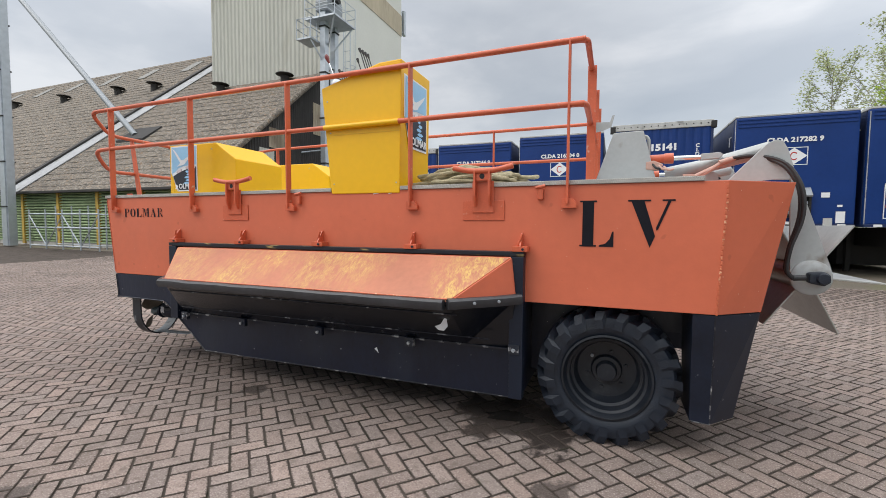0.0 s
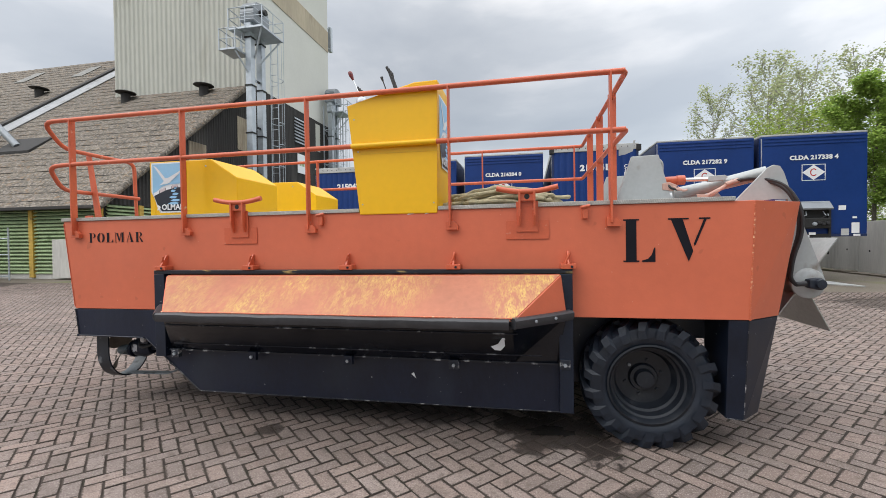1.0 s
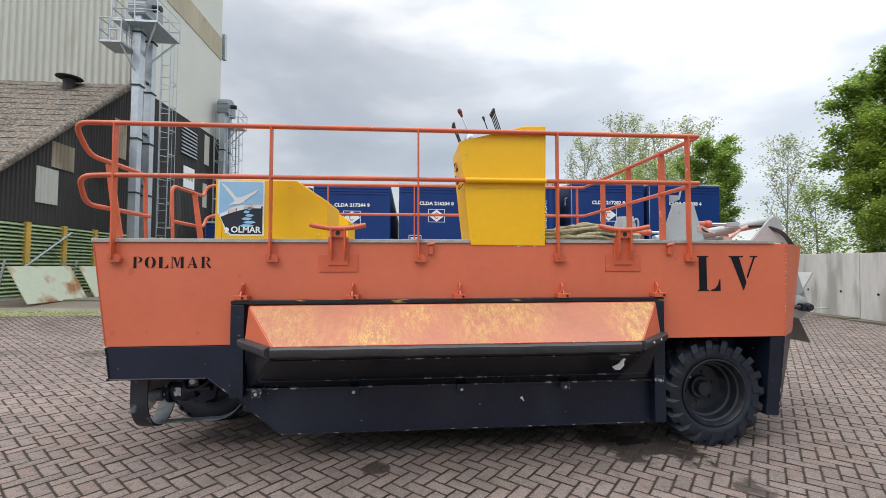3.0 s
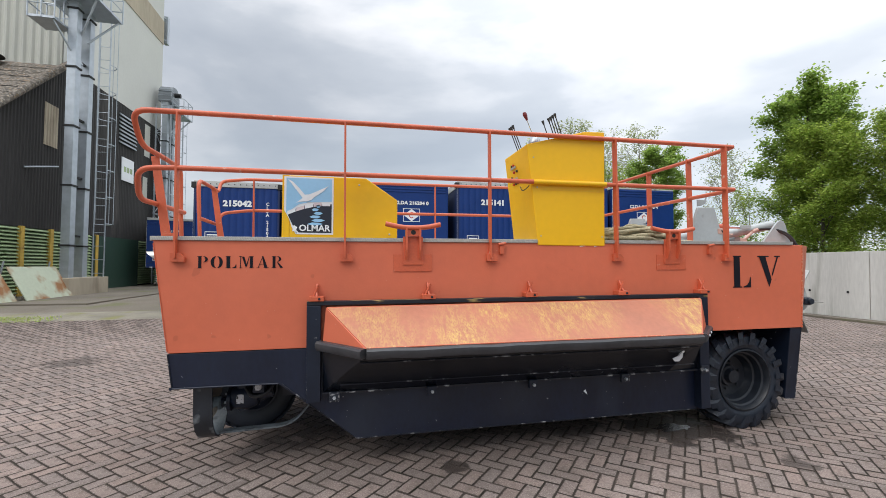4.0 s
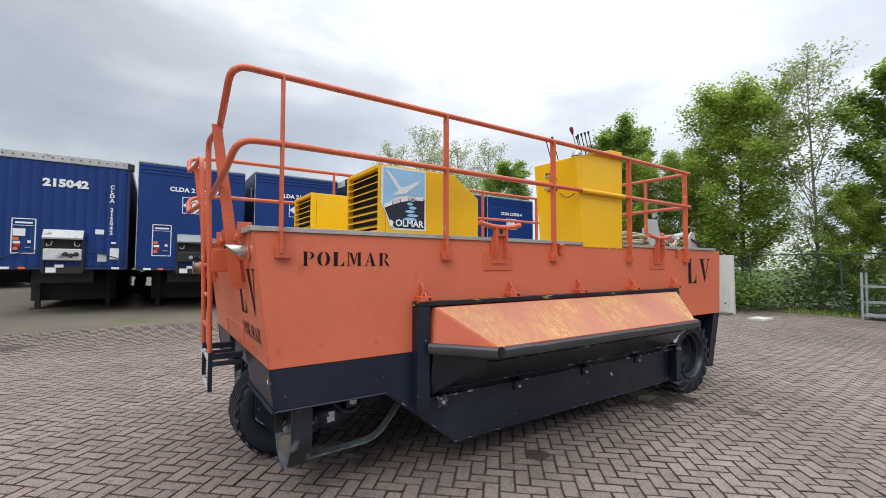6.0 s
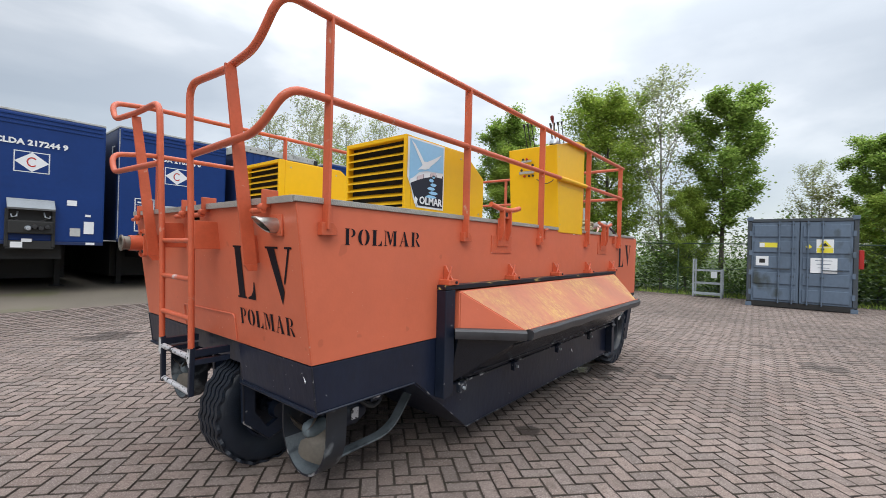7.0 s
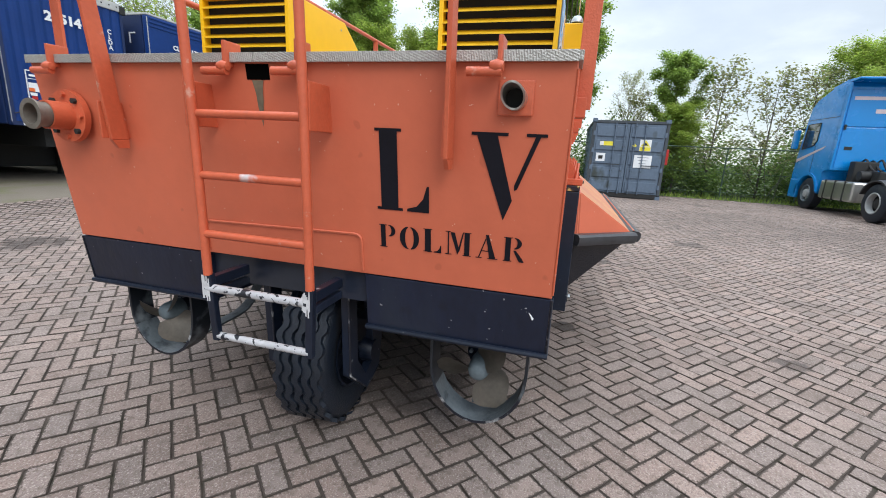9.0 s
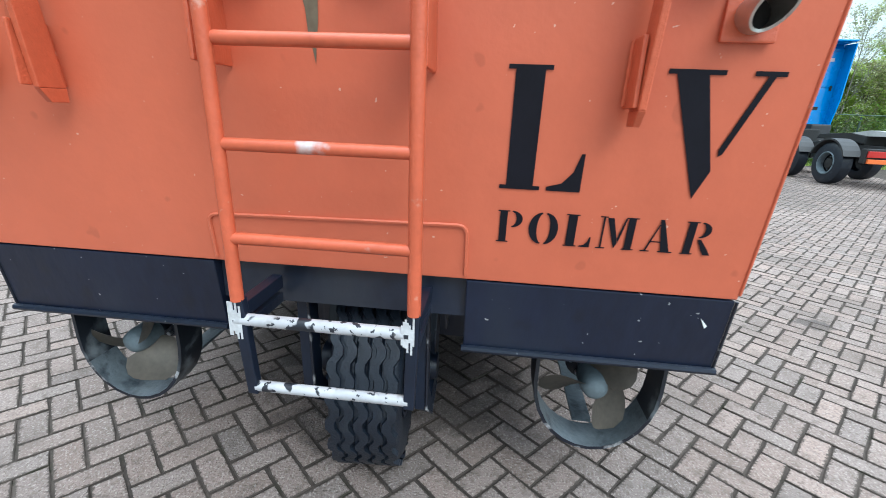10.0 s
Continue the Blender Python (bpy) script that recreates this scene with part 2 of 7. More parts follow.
SLOT = material("deep_shadowed_slot", (0.003, 0.003, 0.003), 0.95, var=0.2, spec=0.0)
DARK_IN = material("dark_interior", (0.012, 0.012, 0.012), 0.8, var=0.2)
ALU = material("checker_aluminium", (0.47, 0.46, 0.43), 0.5, metal=0.4, var=0.2, scale=12, fine=60, bump=0.25, bump_scale=190, stretch=(1, 1, 1))
STEEL_GREY = material("grey_painted_steel", (0.40, 0.42, 0.42), 0.42, metal=0.1, var=0.12, scale=4, fine=40, stain=(0.2, 0.17, 0.14), stain_amount=0.2, stain_scale=5)
STAINLESS = material("brushed_stainless_steel", (0.56, 0.55, 0.52), 0.32, metal=0.9, var=0.15, scale=3, fine=60, stretch=(1, 8, 1))
CHROME = material("chrome_rod", (0.8, 0.8, 0.8), 0.12, metal=1.0, var=0.05)
BRONZE = material("dull_bronze", (0.225, 0.20, 0.17), 0.5, metal=0.5, var=0.25, scale=9, fine=60)
ZINC = material("corroded_zinc_paint", (0.13, 0.165, 0.185), 0.6, var=0.3, scale=8, fine=60, stain=(0.06, 0.07, 0.08), stain_amount=0.5, stain_scale=7, bump=0.2, bump_scale=60)
GALV = material("galvanised_steel", (0.44, 0.48, 0.52), 0.45, metal=0.6, var=0.15, scale=4, fine=50)
ROPE = material("old_rope", (0.45, 0.40, 0.26), 0.9, var=0.3, scale=30, fine=140, bump=0.9, bump_scale=160)
WHITE = material("white_vinyl", (0.78, 0.80, 0.82), 0.45, var=0.05)
SKYBLUE = material("light_blue_vinyl", (0.30, 0.56, 0.80), 0.45, var=0.08)
NAVY_VINYL = material("dark_navy_vinyl", (0.012, 0.016, 0.03), 0.4, var=0.1)
PINK_VINYL = material("pale_pink_vinyl", (0.66, 0.56, 0.58), 0.45, var=0.06)
BLUE = material("trailer_blue_tarpaulin", (0.006, 0.035, 0.168), 0.42, spec=0.3, var=0.14, scale=1.2, fine=12, bump=0.15, bump_scale=5)
BLUE_DARK = material("trailer_side_curtain", (0.008, 0.022, 0.085), 0.5, var=0.2, scale=1.2, fine=10, bump=0.2, bump_scale=4)
TRAILER_TOP = material("dirty_white_trailer_frame", (0.46, 0.47, 0.46), 0.55, var=0.2, scale=2, fine=20, stain=(0.14, 0.14, 0.13), stain_amount=0.45, stain_scale=3)
COUPLING_WHITE = material("scuffed_white_sheet_steel", (0.54, 0.55, 0.55), 0.5, var=0.16, scale=4, fine=30, stain=(0.25, 0.23, 0.2), stain_amount=0.35, stain_scale=6)
CHASSIS = material("dirty_black_chassis", (0.018, 0.018, 0.018), 0.7, var=0.3, scale=3, fine=30)
RED = material("red_plastic", (0.45, 0.02, 0.015), 0.4)
MAROON = material("dark_red_knob", (0.16, 0.02, 0.02), 0.35)
GREY_LABEL = material("faded_grey_label", (0.25, 0.27, 0.33), 0.6)
ORANGE_LABEL = material("orange_label", (0.75, 0.16, 0.03), 0.5)
CONCRETE = material("weathered_concrete", (0.55, 0.535, 0.50), 0.85, var=0.2, scale=1.0, fine=18, bump=0.3, bump_scale=60, stain=(0.36, 0.35, 0.315), stain_amount=0.62, stain_scale=1.9, stretch=(1, 1.6, 0.22))
BRICK = material("concrete_paver", (0.284, 0.216, 0.188), 0.92, var=0.26, scale=0.45, fine=80, bump=1.0, bump_scale=120, random=0.14, tint=(0.24, 0.198, 0.18), spec=0.2)


def speckled(m, layers):
    """Aggregate grains and pits in a worn concrete face: scale, threshold, softness, colour."""
    nt = m.node_tree
    N, L = nt.nodes.new, nt.links.new
    p, tc = nt.nodes["Principled BSDF"], N("ShaderNodeTexCoord")
    for s, lo, soft, strength, colour in layers:
        n, r, mx = N("ShaderNodeTexNoise"), N("ShaderNodeMapRange"), N("ShaderNodeMix")
        n.inputs["Scale"].default_value, n.inputs["Detail"].default_value = s, 2.0
        L(tc.outputs["Object"], n.inputs["Vector"])
        r.inputs["From Min"].default_value, r.inputs["From Max"].default_value = lo, lo + soft
        r.inputs["To Max"].default_value = strength
        L(n.outputs["Fac"], r.inputs["Value"])
        mx.data_type = "RGBA"
        L(r.outputs["Result"], mx.inputs[0])
        L(p.inputs["Base Color"].links[0].from_socket, mx.inputs[6])
        mx.inputs[7].default_value = (*colour, 1)
        L(mx.outputs[2], p.inputs["Base Color"])


def checkered(m, pitch):
    """Raised bars in alternating directions, as on tread plate, with shade between them mixed into the colour."""
    nt = m.node_tree
    N, L = nt.nodes.new, nt.links.new
    p, tc = nt.nodes["Principled BSDF"], N("ShaderNodeTexCoord")
    turn = N("ShaderNodeMapping")
    turn.inputs["Rotation"].default_value = (radians(38), radians(33), radians(45))
    L(tc.outputs["Object"], turn.inputs["Vector"])
    ck = N("ShaderNodeTexChecker")
    ck.inputs["Scale"].default_value = 1 / pitch
    L(turn.outputs["Vector"], ck.inputs["Vector"])
    bars = []
    for axis in ("X", "Y"):
        w = N("ShaderNodeTexWave")
        w.bands_direction = axis
        w.inputs["Scale"].default_value, w.inputs["Distortion"].default_value = .5 / pitch, .4
        L(turn.outputs["Vector"], w.inputs["Vector"])
        bars.append(w.outputs["Fac"])
    mx, b, cm = N("ShaderNodeMix"), N("ShaderNodeBump"), N("ShaderNodeMix")
    L(ck.outputs["Fac"], mx.inputs[0])
    L(bars[0], mx.inputs[2])
    L(bars[1], mx.inputs[3])
    b.inputs["Strength"].default_value, b.inputs["Distance"].default_value = .5, .002
    L(mx.outputs[0], b.inputs["Height"])
    L(p.inputs["Normal"].links[0].from_socket, b.inputs["Normal"])
    L(b.outputs["Normal"], p.inputs["Normal"])
    # darker grey in the hollows deepens the shade of the relief
    cm.data_type = "RGBA"
    L(mx.outputs[0], cm.inputs[0])
    cm.inputs[6].default_value = (.34, .33, .305, 1)
    L(p.inputs["Base Color"].links[0].from_socket, cm.inputs[7])
    L(cm.outputs[2], p.inputs["Base Color"])


checkered(ALU, .010)
speckled(BLACK_WORN, ((15.0, .585, .02, 1.0, (.014, .017, .024)), (60.0, .62, .02, 1.0, (.02, .022, .03)), (25.0, .60, .08, .5, (.30, .29, .28))))
speckled(BLACK_DUSTY, ((40.0, .74, .015, .8, (.34, .34, .35)), (9.0, .62, .1, .5, (.006, .008, .014)), (1.3, .54, .2, .35, (.028, .034, .046))))
speckled(BLACK, ((34.0, .735, .015, .8, (.34, .34, .35)), (7.0, .60, .12, .5, (.006, .008, .013)), (3.0, .58, .18, .4, (.036, .04, .05))))
speckled(ORANGE, ((2.0, .50, .28, .22, (.50, .135, .085)), (55.0, .75, .02, .7, (.72, .50, .40)), (9.0, .70, .03, .5, (.42, .10, .05))))
speckled(BRICK, ((85.0, .52, .13, .5, (.145, .11, .093)), (105.0, .56, .08, .6, (.45, .39, .355)), (36.0, .60, .12, .5, (.13, .10, .085)), (17.0, .54, .16, .42, (.115, .092, .078)), (6.5, .56, .2, .4, (.14, .112, .096)), (1.6, .50, .22, .38, (.15, .122, .106))))


def dirty_rims(m, half, colour):
    """Dirt and moss creeping in from the joints, with a ragged edge; the face carries its own flat coordinates."""
    nt = m.node_tree
    N, L = nt.nodes.new, nt.links.new
    p, uv, tc = nt.nodes["Principled BSDF"], N("ShaderNodeUVMap"), N("ShaderNodeTexCoord")
    uv.uv_map = "face"
    sep = N("ShaderNodeSeparateXYZ")
    L(uv.outputs["UV"], sep.inputs["Vector"])
    gaps = []
    for axis, h in zip("XY", half):
        a, s = N("ShaderNodeMath"), N("ShaderNodeMath")
        a.operation, s.operation = "ABSOLUTE", "SUBTRACT"
        L(sep.outputs[axis], a.inputs[0])
        s.inputs[0].default_value = h
        L(a.outputs["Value"], s.inputs[1])
        gaps.append(s.outputs["Value"])
    least, n, n2, mad, mad2, r, mx = N("ShaderNodeMath"), N("ShaderNodeTexNoise"), N("ShaderNodeTexNoise"), N("ShaderNodeMath"), N("ShaderNodeMath"), N("ShaderNodeMapRange"), N("ShaderNodeMix")
    least.operation, mad.operation, mad2.operation = "MINIMUM", "MULTIPLY_ADD", "MULTIPLY_ADD"
    L(gaps[0], least.inputs[0])
    L(gaps[1], least.inputs[1])
    n.inputs["Scale"].default_value, n.inputs["Detail"].default_value = 75, 4
    n2.inputs["Scale"].default_value, n2.inputs["Detail"].default_value = 3.0, 4
    L(tc.outputs["Object"], n.inputs["Vector"])
    L(tc.outputs["Object"], n2.inputs["Vector"])
    mad.inputs[1].default_value = -.04
    L(n.outputs["Fac"], mad.inputs[0])
    L(least.outputs["Value"], mad.inputs[2])
    mad2.inputs[1].default_value = -.012
    L(n2.outputs["Fac"], mad2.inputs[0])
    L(mad.outputs["Value"], mad2.inputs[2])
    r.inputs["From Min"].default_value, r.inputs["From Max"].default_value = -.0235, -.0165
    r.inputs["To Min"].default_value, r.inputs["To Max"].default_value = .88, 0
    L(mad2.outputs["Value"], r.inputs["Value"])
    mx.data_type = "RGBA"
    L(r.outputs["Result"], mx.inputs[0])
    L(p.inputs["Base Color"].links[0].from_socket, mx.inputs[6])
    mx.inputs[7].default_value = (*colour, 1)
    L(mx.outputs[2], p.inputs["Base Color"])


dirty_rims(BRICK, (.0985, .0482), (.076, .061, .052))


def dark_patches(m, spots, dark, rough):
    """Dark patches of uneven outline on the yard, oil and water stains among them, given by place, reach and strength.
    """
    nt = m.node_tree
    N, L = nt.nodes.new, nt.links.new
    p, tc = nt.nodes["Principled BSDF"], N("ShaderNodeTexCoord")
    n = N("ShaderNodeTexNoise")
    n.inputs["Scale"].default_value, n.inputs["Detail"].default_value, n.inputs["Roughness"].default_value = 5.0, 10, .62
    L(tc.outputs["Object"], n.inputs["Vector"])
    total = None
    for x, y, reach, strength in spots:
        d, r, g, k = N("ShaderNodeVectorMath"), N("ShaderNodeMath"), N("ShaderNodeMath"), N("ShaderNodeMapRange")
        d.operation = "DISTANCE"
        d.inputs[1].default_value = (x, y, 0)
        L(tc.outputs["Object"], d.inputs[0])
        r.operation, r.inputs[1].default_value = "DIVIDE", reach
        L(d.outputs["Value"], r.inputs[0])
        g.operation = "MULTIPLY_ADD"
        g.inputs[1].default_value = 2.0
        L(n.outputs["Fac"], g.inputs[0])
        L(r.outputs["Value"], g.inputs[2])
        k.inputs["From Min"].default_value, k.inputs["From Max"].default_value = 1.66, 1.50
        k.inputs["To Min"].default_value, k.inputs["To Max"].default_value = 0.0, strength
        L(g.outputs["Value"], k.inputs["Value"])
        if total is None:
            total = k.outputs["Result"]
        else:
            a = N("ShaderNodeMath")
            a.operation = "MAXIMUM"
            L(total, a.inputs[0])
            L(k.outputs["Result"], a.inputs[1])
            total = a.outputs["Value"]
    mx, rx = N("ShaderNodeMix"), N("ShaderNodeMix")
    mx.data_type = "RGBA"
    L(total, mx.inputs[0])
    L(p.inputs["Base Color"].links[0].from_socket, mx.inputs[6])
    mx.inputs[7].default_value = (*dark, 1)
    L(mx.outputs[2], p.inputs["Base Color"])
    L(total, rx.inputs[0])
    L(p.inputs["Roughness"].links[0].from_socket, rx.inputs[2])
    rx.inputs[3].default_value = rough
    L(rx.outputs[0], p.inputs["Roughness"])


# includes two patches below the hull and three broad faint ones farther off
dark_patches(BRICK, ((4.0, .22, .62, .85), (4.32, -.03, .32, .95), (4.45, -.57, .20, .7), (1.95, -.1, .16, .8), (1.86, -1.69, .18, .65), (6.4, -2.1, .45, .6), (7.5, -1.4, .3, .5), (-2.9, 4.3, .6, .55),
                (-4.5, 4.2, .5, .5), (.65, 6.15, .6, .7), (2.0, 6.1, .5, .7), (2.6, 8.6, .6, .7), (11.0, 7.4, 1.2, .6), (14.0, -4.2, .6, .6), (-2.5, 7.5, .5, .5), (.8, 1.1, .9, .45), (3.0, .9, 1.2, .5), (9.8, -4.6, 4.6, .26), (6.5, -8.0, 4.0, .24), (11.5, .5, 2.6, .22)), (0.035, 0.028, 0.025), 0.42)
JOINT = material("sandy_joint", (0.072, 0.058, 0.050), 0.97, var=0.45, scale=3, fine=45, bump=0.5, bump_scale=150, stain=(0.04, 0.038, 0.026), stain_amount=0.55, stain_scale=7, spec=0.2)
ASPHALT = material("worn_asphalt", (0.15, 0.128, 0.10), 0.92, var=0.3, scale=0.5, fine=70, bump=0.5, bump_scale=160, stain=(0.125, 0.125, 0.06), stain_amount=0.56, stain_scale=0.7)
GRASS = material("grass_ground", (0.06, 0.085, 0.025), 0.95, var=0.4, scale=0.8, fine=20, bump=0.8, bump_scale=30)
MOSS = material("mossy_verge", (0.20, 0.18, 0.14), 0.95, var=0.4, scale=1.2, fine=30, bump=0.6, bump_scale=60, stain=(0.17, 0.165, 0.055), stain_amount=0.62, stain_scale=1.1)
ROOF = material("mossy_fibre_cement", (0.125, 0.108, 0.09), 0.95, var=0.4, scale=1.0, fine=9, bump=0.8, bump_scale=20, stain=(0.20, 0.17, 0.135), stain_amount=0.6, stain_scale=2.6)
speckled(ROOF, ((9.5, .53, .08, .65, (.06, .052, .042)), (13.0, .56, .07, .8, (.34, .30, .25)), (11.3, .60, .06, .6, (.26, .17, .08)), (6.0, .54, .08, .6, (.27, .235, .20)), (7.3, .57, .07, .6, (.065, .056, .046)), (4.4, .62, .05, .5, (.25, .15, .08))))
FLASHING = material("dull_zinc_flashing", (0.33, 0.34, 0.35), 0.6, var=0.2, scale=1, fine=10, stain=(0.2, 0.2, 0.19), stain_amount=0.4, stain_scale=1.5)
SKYLIGHT = material("grimy_roof_light", (0.20, 0.195, 0.18), 0.6, var=0.2, scale=1, fine=10, stain=(0.13, 0.115, 0.095), stain_amount=0.5, stain_scale=2)
CLAD_LIGHT = material("pale_corrugated_cladding", (0.50, 0.50, 0.45), 0.7, var=0.12, scale=0.4, fine=6, stain=(0.38, 0.37, 0.31), stain_amount=0.35, stain_scale=0.6, stretch=(1, 1, 0.25))
CLAD_WHITE = material("white_wall_panels", (0.58, 0.58, 0.54), 0.7, var=0.06, scale=0.4, fine=6)
CLAD_DARK = material("black_corrugated_cladding", (0.035, 0.033, 0.032), 0.8, var=0.35, scale=0.5, fine=5, stain=(0.075, 0.07, 0.065), stain_amount=0.4, stain_scale=0.8, stretch=(1, 1, 0.25))
BEIGE = material("aged_beige_sheet", (0.42, 0.36, 0.27), 0.85, var=0.2, scale=0.6, fine=6, stain=(0.22, 0.18, 0.13), stain_amount=0.5, stain_scale=0.8, stretch=(1, 1, 0.3))
GREEN_SLAT = material("pale_green_louvre", (0.34, 0.44, 0.24), 0.7, var=0.25, scale=1.5, fine=12, stain=(0.17, 0.24, 0.11), stain_amount=0.4, stain_scale=2)
GREEN_DARK = material("dark_green_door", (0.02, 0.05, 0.035), 0.6, var=0.2)
POST_YELLOW = material("ochre_steel_post", (0.55, 0.36, 0.07), 0.7, var=0.25, scale=2, fine=15, stain=(0.2, 0.11, 0.05), stain_amount=0.4, stain_scale=3)
RUSTY = material("rusty_pale_green_plate", (0.46, 0.50, 0.38), 0.8, var=0.12, scale=1, fine=12, stain=(0.28, 0.13, 0.05), stain_amount=0.78, stain_scale=1.1)
CONTAINER_DARK = material("dark_container_frame", (0.05, 0.062, 0.075), 0.6, var=0.25, scale=2, fine=14, stain=(0.09, 0.07, 0.05), stain_amount=0.35, stain_scale=4)
CONTAINER = material("dull_blue_grey_container_paint", (0.108, 0.15, 0.21), 0.6, var=0.2, scale=1.5, fine=14, stain=(0.045, 0.055, 0.05), stain_amount=0.45, stain_scale=1.6, stretch=(1, 1, 0.6))
LABEL_YELLOW = material("yellow_sticker", (0.78, 0.68, 0.05), 0.5, var=0.05)
TRUCK_BLUE = material("bright_blue_cab_paint", (0.008, 0.245, 0.66), 0.25, var=0.06, coat=0.4)
GLASS_DARK = material("dark_cab_glass", (0.03, 0.04, 0.035), 0.05, var=0.1, coat=1.0)
BARK = material("tree_bark", (0.11, 0.095, 0.075), 0.95, var=0.3, scale=5, fine=40, bump=0.6, bump_scale=40)
# plain grey steel; on the grain pipe its darker tone stands for shade
PIPE_GREY = material("grey_steel_and_shaded_pipe", (0.24, 0.26, 0.28), 0.5, metal=0.4, var=0.15, scale=3, fine=30)
TWIG = material("pale_twigs", (0.23, 0.21, 0.185), 0.95, var=0.3)
LEAF = foliage("maple_leaves", (0.205, 0.322, 0.068), (0.345, 0.455, 0.10))
LEAF_LIGHT = foliage("young_leaves", (0.25, 0.375, 0.062), (0.43, 0.51, 0.105))
LEAF_LOW = foliage("shrub_leaves", (0.095, 0.175, 0.036), (0.19, 0.275, 0.06))
LEAF_FRESH = foliage("loose_new_leaves", (0.20, 0.25, 0.075), (0.32, 0.30, 0.15))
STEM = material("dark_brown_stems", (0.085, 0.07, 0.06), 0.9, var=0.3)
LEAF_PALE = foliage("sparse_spring_leaves", (0.35, 0.42, 0.19), (0.46, 0.46, 0.30))
FENCE = material("green_wire_fence", (0.05, 0.085, 0.06), 0.6, var=0.2)
STREAK = material("green_grey_streak", (0.16, 0.13, 0.085), 0.85, var=0.3, scale=20)
PUDDLE = material("shallow_rain_water", (0.03, 0.027, 0.025), 0.06, var=0.4, scale=6, fine=40, bump=0.2, bump_scale=100)


# ---- mesh tools ----
def part(name, bm, mat, parent=None, label="", smooth=False, kind=""):
    me = bpy.data.meshes.new(name)
    bmesh.ops.recalc_face_normals(bm, faces=bm.faces)
    bm.to_mesh(me)
    bm.free()
    for m in (mat if isinstance(mat, (list, tuple)) else [mat]):
        me.materials.append(m)
    if smooth:
        me.polygons.foreach_set("use_smooth", [True] * len(me.polygons))
        me.set_sharp_from_angle(angle=radians(38))
    ob = new(name, me)
    ob.parent = parent
    return tagged(ob, label=label, kind=kind)


def thing(name, label, category, at=None, group="", kind=""):
    ob = new(name)
    ob.empty_display_size = 0.1
    ob.matrix_basis = at or Matrix()
    return tagged(ob, label, category, group, kind)


def box(x0, x1, y0, y1, z0, z1, bevel=0.0, bm=None, m=None):
    own = bmesh.new()
    vs = [own.verts.new((x, y, z)) for x in (x0, x1) for y in (y0, y1) for z in (z0, z1)]
    for f in ((0, 1, 3, 2), (4, 6, 7, 5), (0, 4, 5, 1), (2, 3, 7, 6), (0, 2, 6, 4), (1, 5, 7, 3)):
        own.faces.new([vs[i] for i in f])
    if bevel:
        bmesh.ops.bevel(own, geom=own.edges[:], offset=bevel, segments=2, affect="EDGES", profile=0.6)
    return merged(own, bm, m)


def merged(own, bm=None, m=None):
    if m is not None:
        bmesh.ops.transform(own, matrix=m, verts=own.verts)
    if bm is None:
        return own
    tmp = bpy.data.meshes.new("tmp")
    own.to_mesh(tmp)
    own.free()
    bm.from_mesh(tmp)
    bpy.data.meshes.remove(tmp)
    return bm


def loft(bottom, top, bevel=0.0, bm=None, m=None):
    """A solid between two outlines of equally many 3D points."""
    own = bmesh.new()
    a, b = [own.verts.new(p) for p in bottom], [own.verts.new(p) for p in top]
    n = len(a)
    for i in range(n):
        own.faces.new((a[i], a[(i + 1) % n], b[(i + 1) % n], b[i]))
    own.faces.new(a[::-1])
    own.faces.new(b)
    if bevel:
        bmesh.ops.bevel(own, geom=own.edges[:], offset=bevel, segments=2, affect="EDGES", profile=0.6)
    return merged(own, bm, m)


def slab(outline, axis, a, b, bevel=0.0, bm=None, m=None):
    """An outline of pairs pushed along an axis from a to b."""
    def place(p, v):
        return {"x": (v, p[0], p[1]), "y": (p[0], v, p[1]), "z": (p[0], p[1], v)}[axis]
    return loft([place(p, a) for p in outline], [place(p, b) for p in outline], bevel, bm, m)


def rounded(points, r, steps=5):
    pts = [Vector(p) for p in points]
    out = [pts[0]]
    for i in range(1, len(pts) - 1):
        a, b, c = pts[i - 1], pts[i], pts[i + 1]
        d = min(r, 0.45 * (a - b).length, 0.45 * (c - b).length)
        p, q = b + (a - b).normalized() * d, b + (c - b).normalized() * d
        for k in range(steps + 1):
            t = k / steps
            out.append(p * (1 - t) ** 2 + b * 2 * t * (1 - t) + q * t * t)
    out.append(pts[-1])
    return out


def tube(points, r, sides=10, bend=0.0, bm=None, caps=True, taper=1.0):
    own = bm if bm is not None else bmesh.new()
    pts = rounded(points, bend) if bend else [Vector(p) for p in points]
    rings, up = [], None
    n = len(pts)
    for i, p in enumerate(pts):
        d = (pts[min(i + 1, n - 1)] - pts[max(i - 1, 0)]).normalized()
        if up is None:
            up = d.orthogonal().normalized()
        up = (up - d * up.dot(d)).normalized()
        side = d.cross(up)
        rr = r * (1 + (taper - 1) * i / max(1, n - 1))
        rings.append([own.verts.new(p + (up * math.cos(2 * math.pi * k / sides) + side * math.sin(2 * math.pi * k / sides)) * rr) for k in range(sides)])
    for a, b in zip(rings, rings[1:]):
        for k in range(sides):
            own.faces.new((a[k], a[(k + 1) % sides], b[(k + 1) % sides], b[k]))
    if caps:
        own.faces.new(rings[0][::-1])
        own.faces.new(rings[-1])
    return own


def lathe(profile, sides=40, m=None, bm=None):
    """Pairs of radius and place along y, turned about the y axis."""
    own = bmesh.new()
    rings = [[own.verts.new((r * math.cos(2 * math.pi * k / sides), y, r * math.sin(2 * math.pi * k / sides))) for k in range(sides)] for r, y in profile]
    for a, b in zip(rings, rings[1:]):
        for k in range(sides):
            own.faces.new((a[k], a[(k + 1) % sides], b[(k + 1) % sides], b[k]))
    return merged(own, bm, m)


